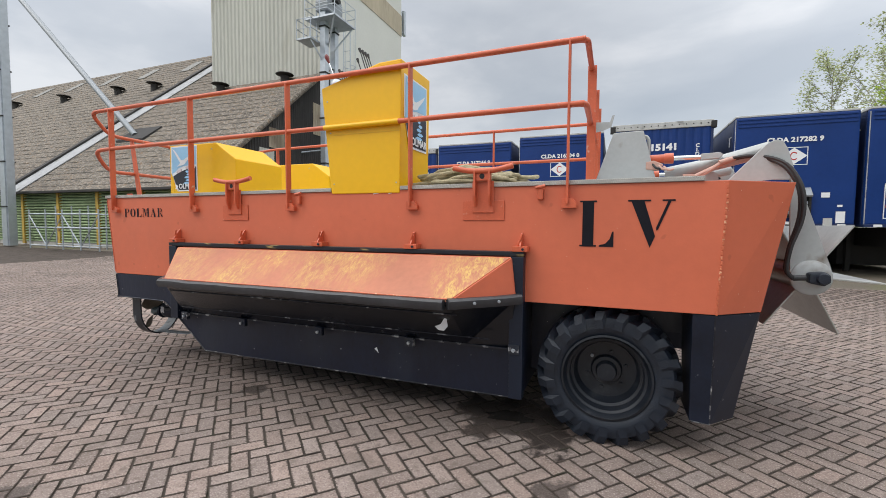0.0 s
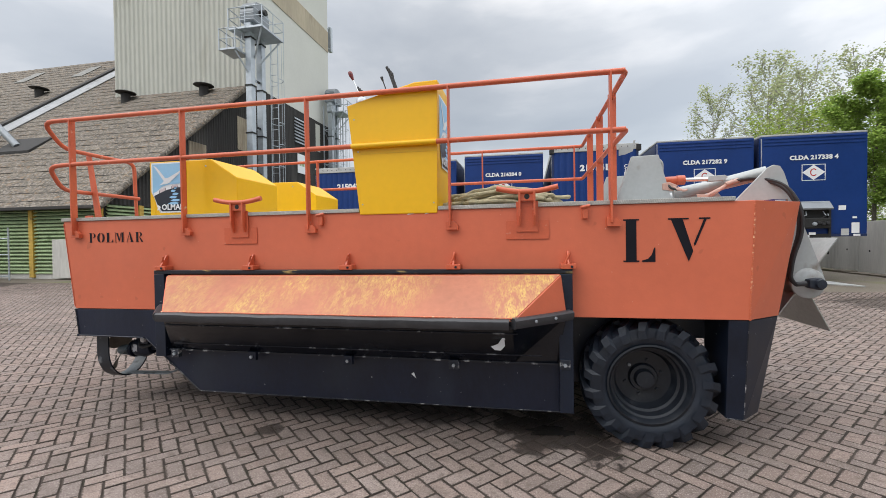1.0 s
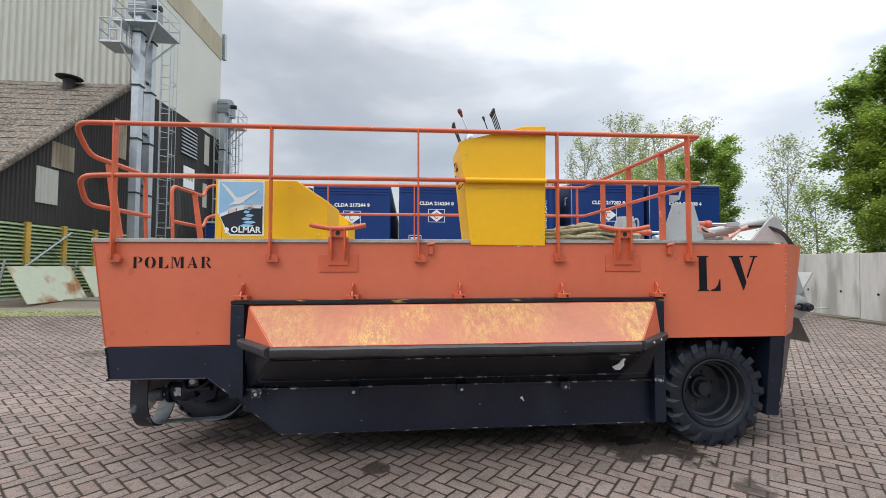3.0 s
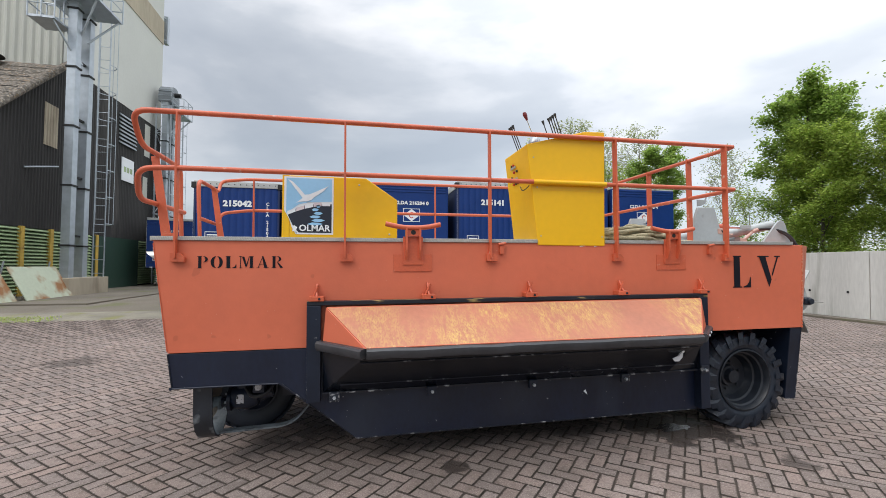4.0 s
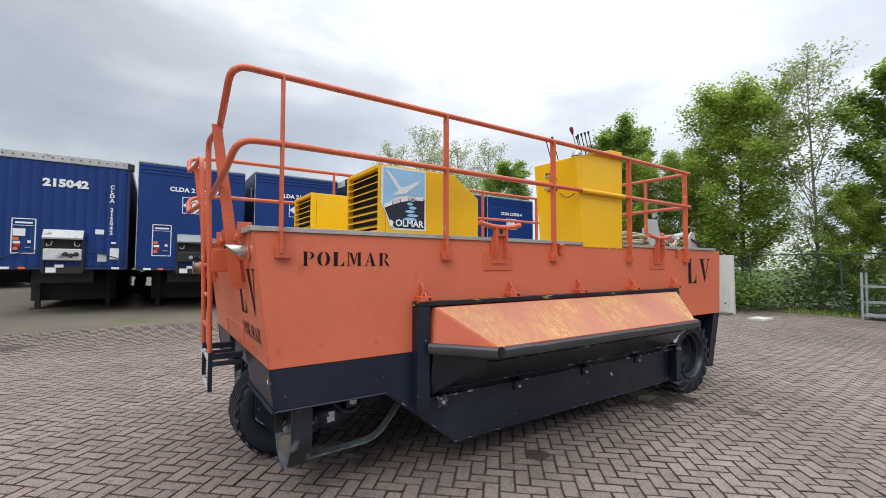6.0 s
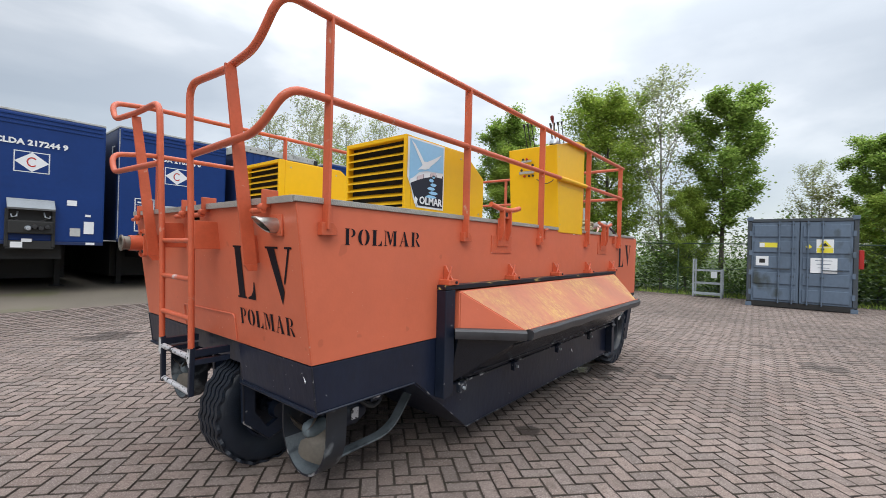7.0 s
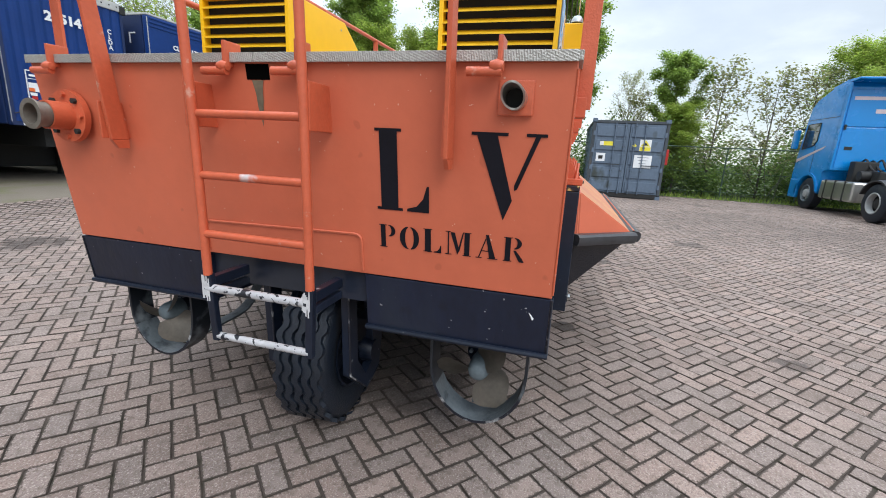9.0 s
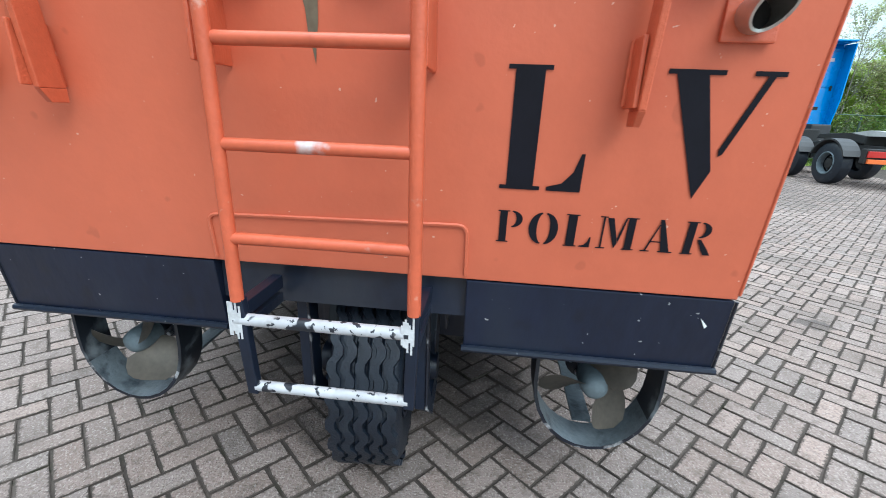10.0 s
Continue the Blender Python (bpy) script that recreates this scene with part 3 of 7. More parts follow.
def disc(points, bm):
    """A flat outline of 3D points."""
    bm.faces.new([bm.verts.new(p) for p in points])


def words(text, height, mat, parent, m, name="lettering", stretch=1.0, spacing=1.0, weight=.035):
    """Letters of the built-in font as a thin mesh; m carries the plane to its place."""
    cu = bpy.data.curves.new(name, "FONT")
    cu.body, cu.size, cu.align_x, cu.align_y, cu.extrude = text, height * 1.38, "CENTER", "CENTER", 0.001
    cu.space_character, cu.resolution_u = spacing, 2
    cu.offset = weight * height
    tmp = new("tmp", cu)
    dg = bpy.context.evaluated_depsgraph_get()
    me = bpy.data.meshes.new_from_object(tmp.evaluated_get(dg))
    bpy.data.objects.remove(tmp)
    bpy.data.curves.remove(cu)
    me.transform(m @ Matrix.Diagonal((stretch, 1, 1, 1)))
    me.materials.clear()
    me.materials.append(mat)
    whole = bmesh.new()
    whole.from_mesh(me)
    whole.verts.index_update()
    seen, sets = set(), []
    for v in whole.verts:
        if v.index in seen:
            continue
        reach, todo = [], [v]
        seen.add(v.index)
        while todo:
            a = todo.pop()
            reach.append(a.index)
            for e in a.link_edges:
                b = e.other_vert(a)
                if b.index not in seen:
                    seen.add(b.index)
                    todo.append(b)
        sets.append(set(reach))
    for keep in sets:
        one = whole.copy()
        bmesh.ops.delete(one, geom=[v for v in one.verts if v.index not in keep], context="VERTS")
        part(name, one, mat, parent)
    whole.free()
    bpy.data.meshes.remove(me)


# ---- stencil letters ----
def crescent(cx, cy, ro, ri, a0, a1, shift=0.0, steps=10):
    """The outline of a bowl, thick in its middle: outer radii ro, inner radii ri."""
    out, back = [], []
    for k in range(steps + 1):
        a = radians(a0 + (a1 - a0) * k / steps)
        out.append((cx + ro[0] * math.cos(a), cy + ro[1] * math.sin(a)))
        back.append((cx + shift + ri[0] * math.cos(a), cy + ri[1] * math.sin(a)))
    return out + back[::-1]


def stem(x, w=0.2, s=0.06):
    return [[(x - s, 0), (x + w + s, 0), (x + w + s, 0.035), (x - s, 0.035)], [(x, 0.035), (x + w, 0.035), (x + w, 0.965), (x, 0.965)],
            [(x - s, 0.965), (x + w + s, 0.965), (x + w + s, 1), (x - s, 1)]]


LETTERS = {
    "L": (0.75, stem(0.08, 0.24) + [[(0.44, 0), (0.74, 0), (0.74, 0.33), (0.71, 0.33), (0.66, 0.17), (0.57, 0.07), (0.44, 0.035)]]),
    "V": (0.93, [[(0, 0.965), (0.46, 0.965), (0.46, 1), (0, 1)], [(0.07, 0.965), (0.33, 0.965), (0.555, 0.24), (0.455, 0.0)],
                 [(0.68, 0.965), (0.93, 0.965), (0.93, 1), (0.68, 1)], [(0.79, 0.965), (0.85, 0.965), (0.61, 0.38), (0.575, 0.36), (0.57, 0.42)]]),
    "P": (0.70, stem(0.06) + [crescent(0.38, 0.74, (0.30, 0.26), (0.13, 0.22), -88, 88)]),
    "O": (0.80, [crescent(0.37, 0.5, (0.37, 0.5), (0.15, 0.46), 95, 265), crescent(0.43, 0.5, (0.37, 0.5), (0.15, 0.46), -85, 85)]),
    "M": (1.02, [[(0, 0), (0.24, 0), (0.24, 0.035), (0, 0.035)], [(0.09, 0.035), (0.14, 0.035), (0.14, 0.965), (0.09, 0.965)], [(0.0, 0.965), (0.2, 0.965), (0.2, 1), (0, 1)],
                 [(0.19, 0.96), (0.36, 0.96), (0.55, 0.2), (0.47, 0.02)], [(0.52, 0.34), (0.56, 0.2), (0.71, 0.96), (0.66, 0.96)]] + stem(0.74, 0.2)),
    "A": (0.88, [[(0, 0), (0.24, 0), (0.24, 0.035), (0, 0.035)], [(0.10, 0.035), (0.15, 0.035), (0.40, 0.84), (0.36, 0.84)], [(0.36, 1.0), (0.47, 1.0), (0.76, 0.035), (0.53, 0.035)],
                 [(0.20, 0.30), (0.50, 0.30), (0.50, 0.335), (0.22, 0.335)], [(0.46, 0), (0.84, 0), (0.84, 0.035), (0.46, 0.035)]]),
    "R": (0.82, stem(0.06) + [crescent(0.38, 0.76, (0.28, 0.24), (0.12, 0.20), -88, 88), [(0.36, 0.47), (0.46, 0.47), (0.70, 0.15), (0.78, 0.0), (0.60, 0.0), (0.52, 0.14)]]),
}


def stencil(text, height, width, place, parent, label=""):
    """Stencilled serif letters; place(u, v) carries the plane to the surface."""
    gap = 0.16
    total = sum(LETTERS[c][0] for c in text) + gap * (len(text) - 1)
    k, u = width / total, 0.0
    for c in text:
        bm = bmesh.new()
        for shape in LETTERS[c][1]:
            disc([place((u + p[0]) * k, p[1] * height) for p in shape], bm)
        ob = part("letter", bm, STENCIL, parent, label)
        u += LETTERS[c][0] + gap
    return ob

# ---- the yard ----
def rise(x, y):
    """The yard is level round the boat and climbs a little towards the sheds."""
    t = min(1.0, max(0.0, (y - 6.0) / 7.0))
    return 0.25 * t * t * (3 - 2 * t)


def ground_sheet():
    xs = sorted({-600, -300, -150, -80, -50, *range(-34, 34, 2), 17, 40, 60, 100, 200, 400, 600})
    ys = sorted({-600, -300, -150, -80, -40, *range(-26, 46, 2), 6.5, 7, 7.5, 8.5, 9, 60, 90, 150, 300, 600})
    bm = bmesh.new()
    v = {(x, y): bm.verts.new((x, y, rise(x, y) - .0065)) for x in xs for y in ys}
    for x0, x1 in zip(xs, xs[1:]):
        for y0, y1 in zip(ys, ys[1:]):
            f = bm.faces.new((v[x0, y0], v[x1, y0], v[x1, y1], v[x0, y1]))
            cx, cy = (x0 + x1) / 2, (y0 + y1) / 2
            f.material_index = 2 if cx > 17 or abs(cx) > 40 or cy > 46 or cy < -26 else (1 if cy > 9 else 0)
    ob = part("ground", bm, [JOINT, ASPHALT, GRASS], kind="structure", smooth=True)
    return tagged(ob, "yard with block paving, asphalt by the sheds and grass behind the fence", "ground")


ground = ground_sheet()
bm = bmesh.new()
for y0, y1, x0, x1 in ((8.7, 10.4, -11.2, -3.6),):
    disc([(x0, y0, rise(0, y0) - .006), (x1, y0 + .35, rise(0, y0 + .35) - .004), (x1, y1, rise(0, y1) - .006), (x0, y1, rise(0, y1) - .006)], bm)
tagged(part("moss_strip", bm, MOSS, kind="structure"), "mossy strip between paving and asphalt", "moss")

# concrete retaining wall in panels
wall = thing("retaining_wall", "row of grey precast concrete wall panels with dark streaks", "wall", kind="structure")
for k in range(8):
    y = 3.55 + k * 1.98
    z = rise(14.5, y)
    p = part("panel", slab([(14.50, z - .02), (14.70, z - .02), (14.66, 1.86 + z * .3), (14.54, 1.86 + z * .3)], "y", y + .01, y + 1.97, .012), CONCRETE, wall, "streaked precast concrete panel")
    part("panel_foot", box(14.05, 14.5, y + .01, y + 1.97, z - .02, z + .06, .01), ASPHALT, p)
    for dy in (.5, 1.5):
        part("lifting_hole", lathe([(.0001, 0), (.035, 0)], 14, pose(14.498, y + dy, .75 + z, 0, 0, -90)), DARK_IN, p)

# paving slab lying by the wall
slab_ob = part("loose_slab", box(13.2, 13.9, 2.3, 2.7, .0, .07, .01), CONCRETE)
tagged(slab_ob, "pale concrete slab lying on the paving", "slab")


# ---- trailers ----
def trailer(x, y, code, curtain, label, turn=0.0, up=0.0, tall=2.72):
    """A box trailer seen from its front bulkhead at y, 2.5 m wide, standing on its legs."""
    z = rise(x, y)
    t = thing("semi_trailer", label, "trailer", pose(x, y, z, 0, 0, turn), "trailers parked in a row")
    h0, h1, hw = 1.08 + up, 1.08 + up + tall, 1.25
    if curtain:
        bm = bmesh.new()
        n = 36
        pts = []
        for k in range(n + 1):
            u = -hw + .04 + (2 * hw - .08) * k / n
            pts.append((u, .012 * math.cos(k * math.pi / 1.5)))
        out = pts + [(hw - .04, .12), (-hw + .04, .12)]
        part("bulkhead", slab(out, "z", h0 + .06, h1 - .02), BLUE, t, "ribbed blue front bulkhead")
        part("roof_frame", box(-hw, hw, -.03, .2, h1 - .02, h1 + .16, .015), TRAILER_TOP, t, "dirty white roof frame")
        for k in range(14):
            part("roof_rivet", lathe([(.0001, -.012), (.016, -.01), (.016, 0)], 8, pose(-1.12 + k * .172, -.031, h1 + .07)), CHASSIS, t)
        for s in (-1, 1):
            part("roof_corner", box(s * hw - .07, s * hw + .07, -.045, .12, h1 - .06, h1 + .12, .012), CHASSIS, t)
            part("corner_post", box(s * (hw - .03) - .03, s * (hw - .03) + .03, -.015, .12, h0, h1 - .02, .008), BLUE_DARK, t)
    else:
        part("bulkhead", box(-hw, hw, 0, .16, h0 + .04, h1 + .02, .035), BLUE, t, "smooth blue front bulkhead")
        part("roof_frame", box(-hw, hw, *((-.02, .2, h1 + .022, h1 + .15) if turn else (.012, .2, h1 + .022, h1 + .07)), .01), TRAILER_TOP, t)
        for k in range(3):
            part("roof_rib", box(-hw + .06, hw - .06, -.014, .0, h1 - .24 + k * .09, h1 - .20 + k * .09, .006), BLUE, t)
    part("edge_strip", box(-hw - .005, -hw + .007, -.006, .012, h0 + .05, h1 - .03), TRAILER_TOP, t)
    if not curtain:
        part("side_mark", box(-hw - .004, -hw + .009, .42, .62, h1 - .40, h1 - .37), WHITE, t)
        part("side_mark", box(-hw - .004, -hw + .009, .59, .62, h1 - .62, h1 - .40), WHITE, t)
    if curtain:
        for s in (-1, 1):
            part("side_rail", box(s * hw - .012, s * hw + .012, .201, 13.4, h1 - .06, h1 + .15, .006), TRAILER_TOP, t, "pale rail along the roof edge")
    part("lower_beam", box(-hw + .01, hw - .01, -.01, .14, h0 - .02, h0 + .05, .008), BLUE_DARK, t)
    part("side_curtain", box(-hw + .01, hw - .01, .2, 13.4, h0, h1 + .02, .02), BLUE_DARK, t, "dark blue side curtain")
    part("roof", box(-hw, hw, .2, 13.45, h1 + .02, h1 + .08, .015), TRAILER_TOP, t)
    part("chassis", box(-.55, .55, .3, 13.2, .78, h0 - .02), CHASSIS, t)
    # added dark block standing in for the deep shade under the trailer
    part("side_skirt", box(-hw + .34, hw - .34, 2.1, 12.8, .24, h0 - .03, .02), CHASSIS, t)
    for s in (-1, 1):
        leg = part("landing_leg", box(s * .74 - .055, s * .74 + .055, 1.9, 2.04, .06, h0, .01), CHASSIS, t)
        part("foot", box(s * .74 - .13, s * .74 + .13, 1.8, 2.14, .0, .06, .01), CHASSIS, leg)
        for yy in (8.6, 9.9, 11.2):
            part("wheel", lathe([(.25, -.17), (.46, -.17), (.5, -.13), (.5, .13), (.46, .17), (.25, .17)], 24, pose(s * 1.03, yy, .5)), TYRE, t, smooth=True)
    # coupling box with air lines
    z0 = h0 + .04
    hood, housing = (COUPLING_WHITE, COUPLING_WHITE) if curtain or turn else (PIPE_GREY, CHASSIS)
    cb = part("coupling_panel", box(-.36, .36, -.012, -.002, z0 + .34, z0 + .80, .004), CHASSIS, t, "dark frame with air and light couplings")
    for s in (-1, 1):
        part("panel_post", box(s * .36 - .03, s * .36 + .03, -.06, -.012, z0 - .12, z0 + .68, .01), CHASSIS, cb)
        part("panel_hook", tube([(s * .20, -.05, z0 + .62), (s * .22, -.11, z0 + .52), (s * .29, -.11, z0 + .50), (s * .30, -.06, z0 + .56)], .014, 6), GALV, cb)
        if curtain or turn:
            part("air_line", tube([(s * .44, -.05, z0 + .40), (s * .80, -.04, z0 + .31), (s * 1.20, -.03, z0 + .17)], .010, 6, .1), RUBBER, cb)
    part("panel_hood", slab([(-.19, z0 + .70), (-.015, z0 + .90), (-.013, z0 + .86), (-.17, z0 + .66)], "x", -.37, .37, .005), hood, cb, "sheet steel hood over the couplings")
    part("panel_hood", box(-.36, .36, -.05, -.013, z0 + .69, z0 + .87, .01), hood, cb)
    part("panel_box", box(-.35, .35, -.14, -.013, z0 + .16, z0 + .44, .03), housing, cb, "coupling box")
    part("panel_bar", box(-.37, .37, -.05, -.012, z0 - .16, z0 + .02, .012), CHASSIS, cb)
    for k in range(4):
        part("coupling", lathe([(.0001, -.06), (.042, -.055), (.055, 0)], 12, pose(-.05 + .10 * k, -.14, z0 + .28 + .03 * (k % 2))), GALV if k == 0 else RUBBER, cb)
    part("air_hose", tube([(-.32, -.05, z0 + .5), (-.1, -.08, z0 + .38), (.15, -.08, z0 + .42), (.34, -.05, z0 + .55)], .018, 6, .1), RUBBER, cb)
    part("label", box(-.30, -.12, -.058, -.0525, z0 - .13, z0 - .01), WHITE, cb)
    # labels
    at = lambda u, v: Matrix.Translation((u, -.016, v)) @ pose(0, 0, 0, 90, 0, 0)
    if curtain:
        words(code, .178, WHITE, t, at(.0, h1 - .53) @ Matrix.Translation((0, 0, .002)), "letter", 1.12, 1.02, .075)
        for k, c in enumerate("CLDA " + code):
            if c != " ":
                words(c, .10, WHITE, t, at(hw - .36, h1 - .52 - k * .115) @ Matrix.Translation((0, 0, .002)), "letter")
    else:
        words(code, .115, WHITE, t, at(0, h1 - .60), "letter", 1.05, 1.03, .06)
        bm = bmesh.new()
        cz = h1 - 1.0
        disc([(-.28, -.004, cz - .22), (.28, -.004, cz - .22), (.28, -.004, cz + .22), (-.28, -.004, cz + .22)], bm)
        logo = part("emblem_frame", bm, WHITE, t, "white framed diamond emblem")
        bm = bmesh.new()
        disc([(-.262, -.006, cz - .202), (.262, -.006, cz - .202), (.262, -.006, cz + .202), (-.262, -.006, cz + .202)], bm)
        part("emblem_field", bm, BLUE, logo)
        bm = bmesh.new()
        disc([(-.27, -.008, cz), (0, -.008, cz - .205), (.27, -.008, cz), (0, -.008, cz + .205)], bm)
        part("emblem_diamond", bm, WHITE, logo)
        bm = bmesh.new()
        ring = [(.085 * math.cos(a), .105 * math.sin(a)) for a in [radians(40 + 280 * k / 14) for k in range(15)]]
        back = [(.06 * math.cos(a), .078 * math.sin(a)) for a in [radians(40 + 280 * k / 14) for k in range(15)]]
        disc([(u, -.010, cz + v) for u, v in ring + back[::-1]], bm)
        part("emblem_ring", bm, RED, logo)
    # sticker board and plain labels
    def sticker(u0, u1, v0, v1, mat, lift=.014):
        bm = bmesh.new()
        disc([(u0, -lift, v0), (u1, -lift, v0), (u1, -lift, v1), (u0, -lift, v1)], bm)
        return part("sticker", bm, mat, t)
    for u0, u1, v0, v1 in ((-.92, -.90, 1.48, 2.28), (-.52, -.50, 1.48, 2.28), (-.92, -.50, 1.47, 1.49), (-.92, -.50, 2.27, 2.29), (-.86, -.56, 2.17, 2.21), (-.92, -.50, 2.12, 2.13)):
        sticker(u0, u1, v0, v1, WHITE)
    if curtain:
        sticker(-.89, -.68, 1.88, 2.05, WHITE)
    for u0, u1, v0, v1, mat in ((-.89, -.79, 1.74, 1.81, ORANGE_LABEL), (-.88, -.76, 1.66, 1.72, WHITE), (-.86, -.76, 1.59, 1.65, RED), (-.64, -.58, 1.68, 1.74, WHITE), (-.88, -.80, 1.51, 1.58, ORANGE_LABEL), (-.68, -.58, 1.56, 1.59, GREY_LABEL)):
        sticker(u0, u1, v0 + up, v1 + up, mat, .017)
    sticker(.88, 1.06, 1.36, 1.64, WHITE)
    sticker(.64, .82, 1.30, 1.48, TRAILER_TOP)
    sticker(.58, .75, 1.98, 2.10, WHITE)
    sticker(.9, 1.0, 1.75, 1.80, WHITE)
    for s in (-1, 1):
        sticker(s * 1.0 - .08, s * 1.0 + .08, h0 - .01, h0 + .045, WHITE, .018)
    sticker(-.78, -.66, h0 - .01, h0 + .045, ORANGE_LABEL, .018)
    sticker(-.14, .02, h0 + .03, h0 + .10, WHITE, .07)
    return t


TRAILERS = ((-2.36, 11.15, "215042", True), (.31, 10.8, "CLDA 217244 9", False), (3.08, 10.85, "CLDA 216204 0", False), (5.83, 10.6, "215141", True),
            (8.77, 10.35, "CLDA 217282 9", False), (11.42, 10.3, "CLDA 217338 4", False))
for x, y, code, curtain in TRAILERS:
    trailer(x, y, code, curtain, "dark blue curtain-sided trailer with a ribbed front and white roof frame" if curtain else "dark blue box trailer with a white diamond emblem on its front", up=.04 if x < 2 else (.14 if x < 7 else .21), tall=2.58 if x < 0 else 2.72)
for x, y, code in ((-9.2, 24.5, "CLDA 117503 3"), (-6.2, 26.5, "CLDA 217501 2")):
    trailer(x, y, code, False, "dark blue trailer parked farther back by the shed", 13)


# ---- grain shed with its tower ----
GX, EY = -11.5, 9.9
shed = thing("grain_shed", "old shed with a mossy corrugated roof, black gable and pale tower", "building", kind="structure")


def ribbed(x0, x1, z0, z1, pitch, depth, place, top=None):
    """Corrugated sheet from x0 to x1; place(u, d, z) carries it to its wall; top(u) cuts its upper edge."""
    bm = bmesh.new()
    n = max(2, int(round((x1 - x0) / pitch)) * 4)
    lo, hi = [], []
    for k in range(n + 1):
        u = x0 + (x1 - x0) * k / n
        d = depth * (0, 1, 1, 0)[k % 4]
        lo.append(bm.verts.new(place(u, d, z0)))
        hi.append(bm.verts.new(place(u, d, min(z1, top(u)) if top else z1)))
    for k in range(n):
        bm.faces.new((lo[k], lo[k + 1], hi[k + 1], hi[k]))
    return bm


ZE, SLOPE = 3.02, (10.35 - 3.02) / 8.6
roof_z = lambda y: ZE + (y - EY) * SLOPE
RIDGE = EY + 14.6
# roof in two lengths with a flashing between, and its far side
for x0, x1, up in ((-25.0, GX + .35, 0.0), (-64.0, -25.1, .15)):
    ny = 34
    lift = lambda y: up
    for k in range(ny):
        bm = bmesh.new()
        y0, y1 = EY - .35 + (RIDGE - EY + .35) * k / ny, EY - .35 + (RIDGE - EY + .35) * (k + 1) / ny
        xr = x1 if y1 < 18.6 else min(x1, -20.0)
        nx = int((xr - x0) / .35)
        a = [bm.verts.new((x0 + (xr - x0) * i / nx, y0, roof_z(y0) + lift(y0) + .026 + .018 * (i % 2) + .006 * math.sin(i * 7.3 + k * 3.1))) for i in range(nx + 1)]
        b = [bm.verts.new((x0 + (xr - x0) * i / nx, y1, roof_z(y1) + lift(y1) + .005 + .022 * (i % 2))) for i in range(nx + 1)]
        for i in range(nx):
            bm.faces.new((a[i], a[i + 1], b[i + 1], b[i]))
        part("roof_course", bm, ROOF, shed)
    top = roof_z(RIDGE) + lift(RIDGE)
    xe = min(x1, -20.4)
    part("far_roof", loft([(x0, RIDGE, top - .3), (xe, RIDGE, top - .3), (xe, 2 * RIDGE - EY, ZE - .3), (x0, 2 * RIDGE - EY, ZE - .3)],
                          [(x0, RIDGE, top), (xe, RIDGE, top), (xe, 2 * RIDGE - EY, ZE), (x0, 2 * RIDGE - EY, ZE)]), ROOF, shed)
    part("under_roof", loft([(x0, EY, ZE - .12), (x1 - .3, EY, ZE - .12), (x1 - .3, 18.45, roof_z(18.45) - .12), (x0, 18.45, roof_z(18.45) - .12)],
                            [(x0, EY, ZE - .02), (x1 - .3, EY, ZE - .02), (x1 - .3, 18.45, roof_z(18.45) - .02), (x0, 18.45, roof_z(18.45) - .02)]), CLAD_DARK, shed)
# flashing: pale strip with a dark stepped edge
def slope_strip(x0, x1, l0, l1, mat, name, y1=RIDGE):
    part(name, loft([(x0, EY - .4, roof_z(EY - .4) + l0), (x1, EY - .4, roof_z(EY - .4) + l0), (x1, y1, roof_z(y1) + l0), (x0, y1, roof_z(y1) + l0)],
                    [(x0, EY - .4, roof_z(EY - .4) + l1), (x1, EY - .4, roof_z(EY - .4) + l1), (x1, y1, roof_z(y1) + l1), (x0, y1, roof_z(y1) + l1)]), mat, shed)


slope_strip(-25.1, -23.9, .06, .11, FLASHING, "flashing")
slope_strip(-25.45, -25.1, .05, .25, CLAD_DARK, "flashing_edge")
slope_strip(GX + .05, GX + .42, -.02, .12, ROOF, "verge", 18.5)
part("verge_cap", tube([(GX + .34, EY - .4, roof_z(EY - .4) + .12), (GX + .34, 18.4, roof_z(18.4) + .12)], .13, 12), ROOF, shed, "rounded verge capping", smooth=True)
for k in range(7):
    x, y = -28.2 - 5.2 * k, 21.9
    z = roof_z(y) + .235
    part("skylight", loft([(x, y, z - .03), (x + 1.0, y, z - .03), (x + 1.0, y + 1.5, z + 1.5 * SLOPE - .03), (x, y + 1.5, z + 1.5 * SLOPE - .03)],
                          [(x, y, z), (x + 1.0, y, z), (x + 1.0, y + 1.5, z + 1.5 * SLOPE), (x, y + 1.5, z + 1.5 * SLOPE)]), SKYLIGHT, shed, "dull translucent roof light")
# roof cowls
for x, y in ((-13.75, 17.75), (-18.95, 17.75), (-27.4, 19.3), (-32.1, 19.6), (-39.6, 19.8), (-48.0, 20.2)):
    z = roof_z(y) + (.15 if x < -25 else 0)
    cowl = part("roof_cowl", lathe([(.24, -.3), (.24, .42)], 16, pose(x, y, z, 90, 0, 0)), CLAD_DARK, shed, "dark round roof cowl", smooth=True)
    part("cowl_hat", lathe([(.0001, .62), (.50, .52), (.52, .49), (.0001, .50)], 24, pose(x, y, z, 90, 0, 0)), CLAD_DARK, cowl, smooth=True)
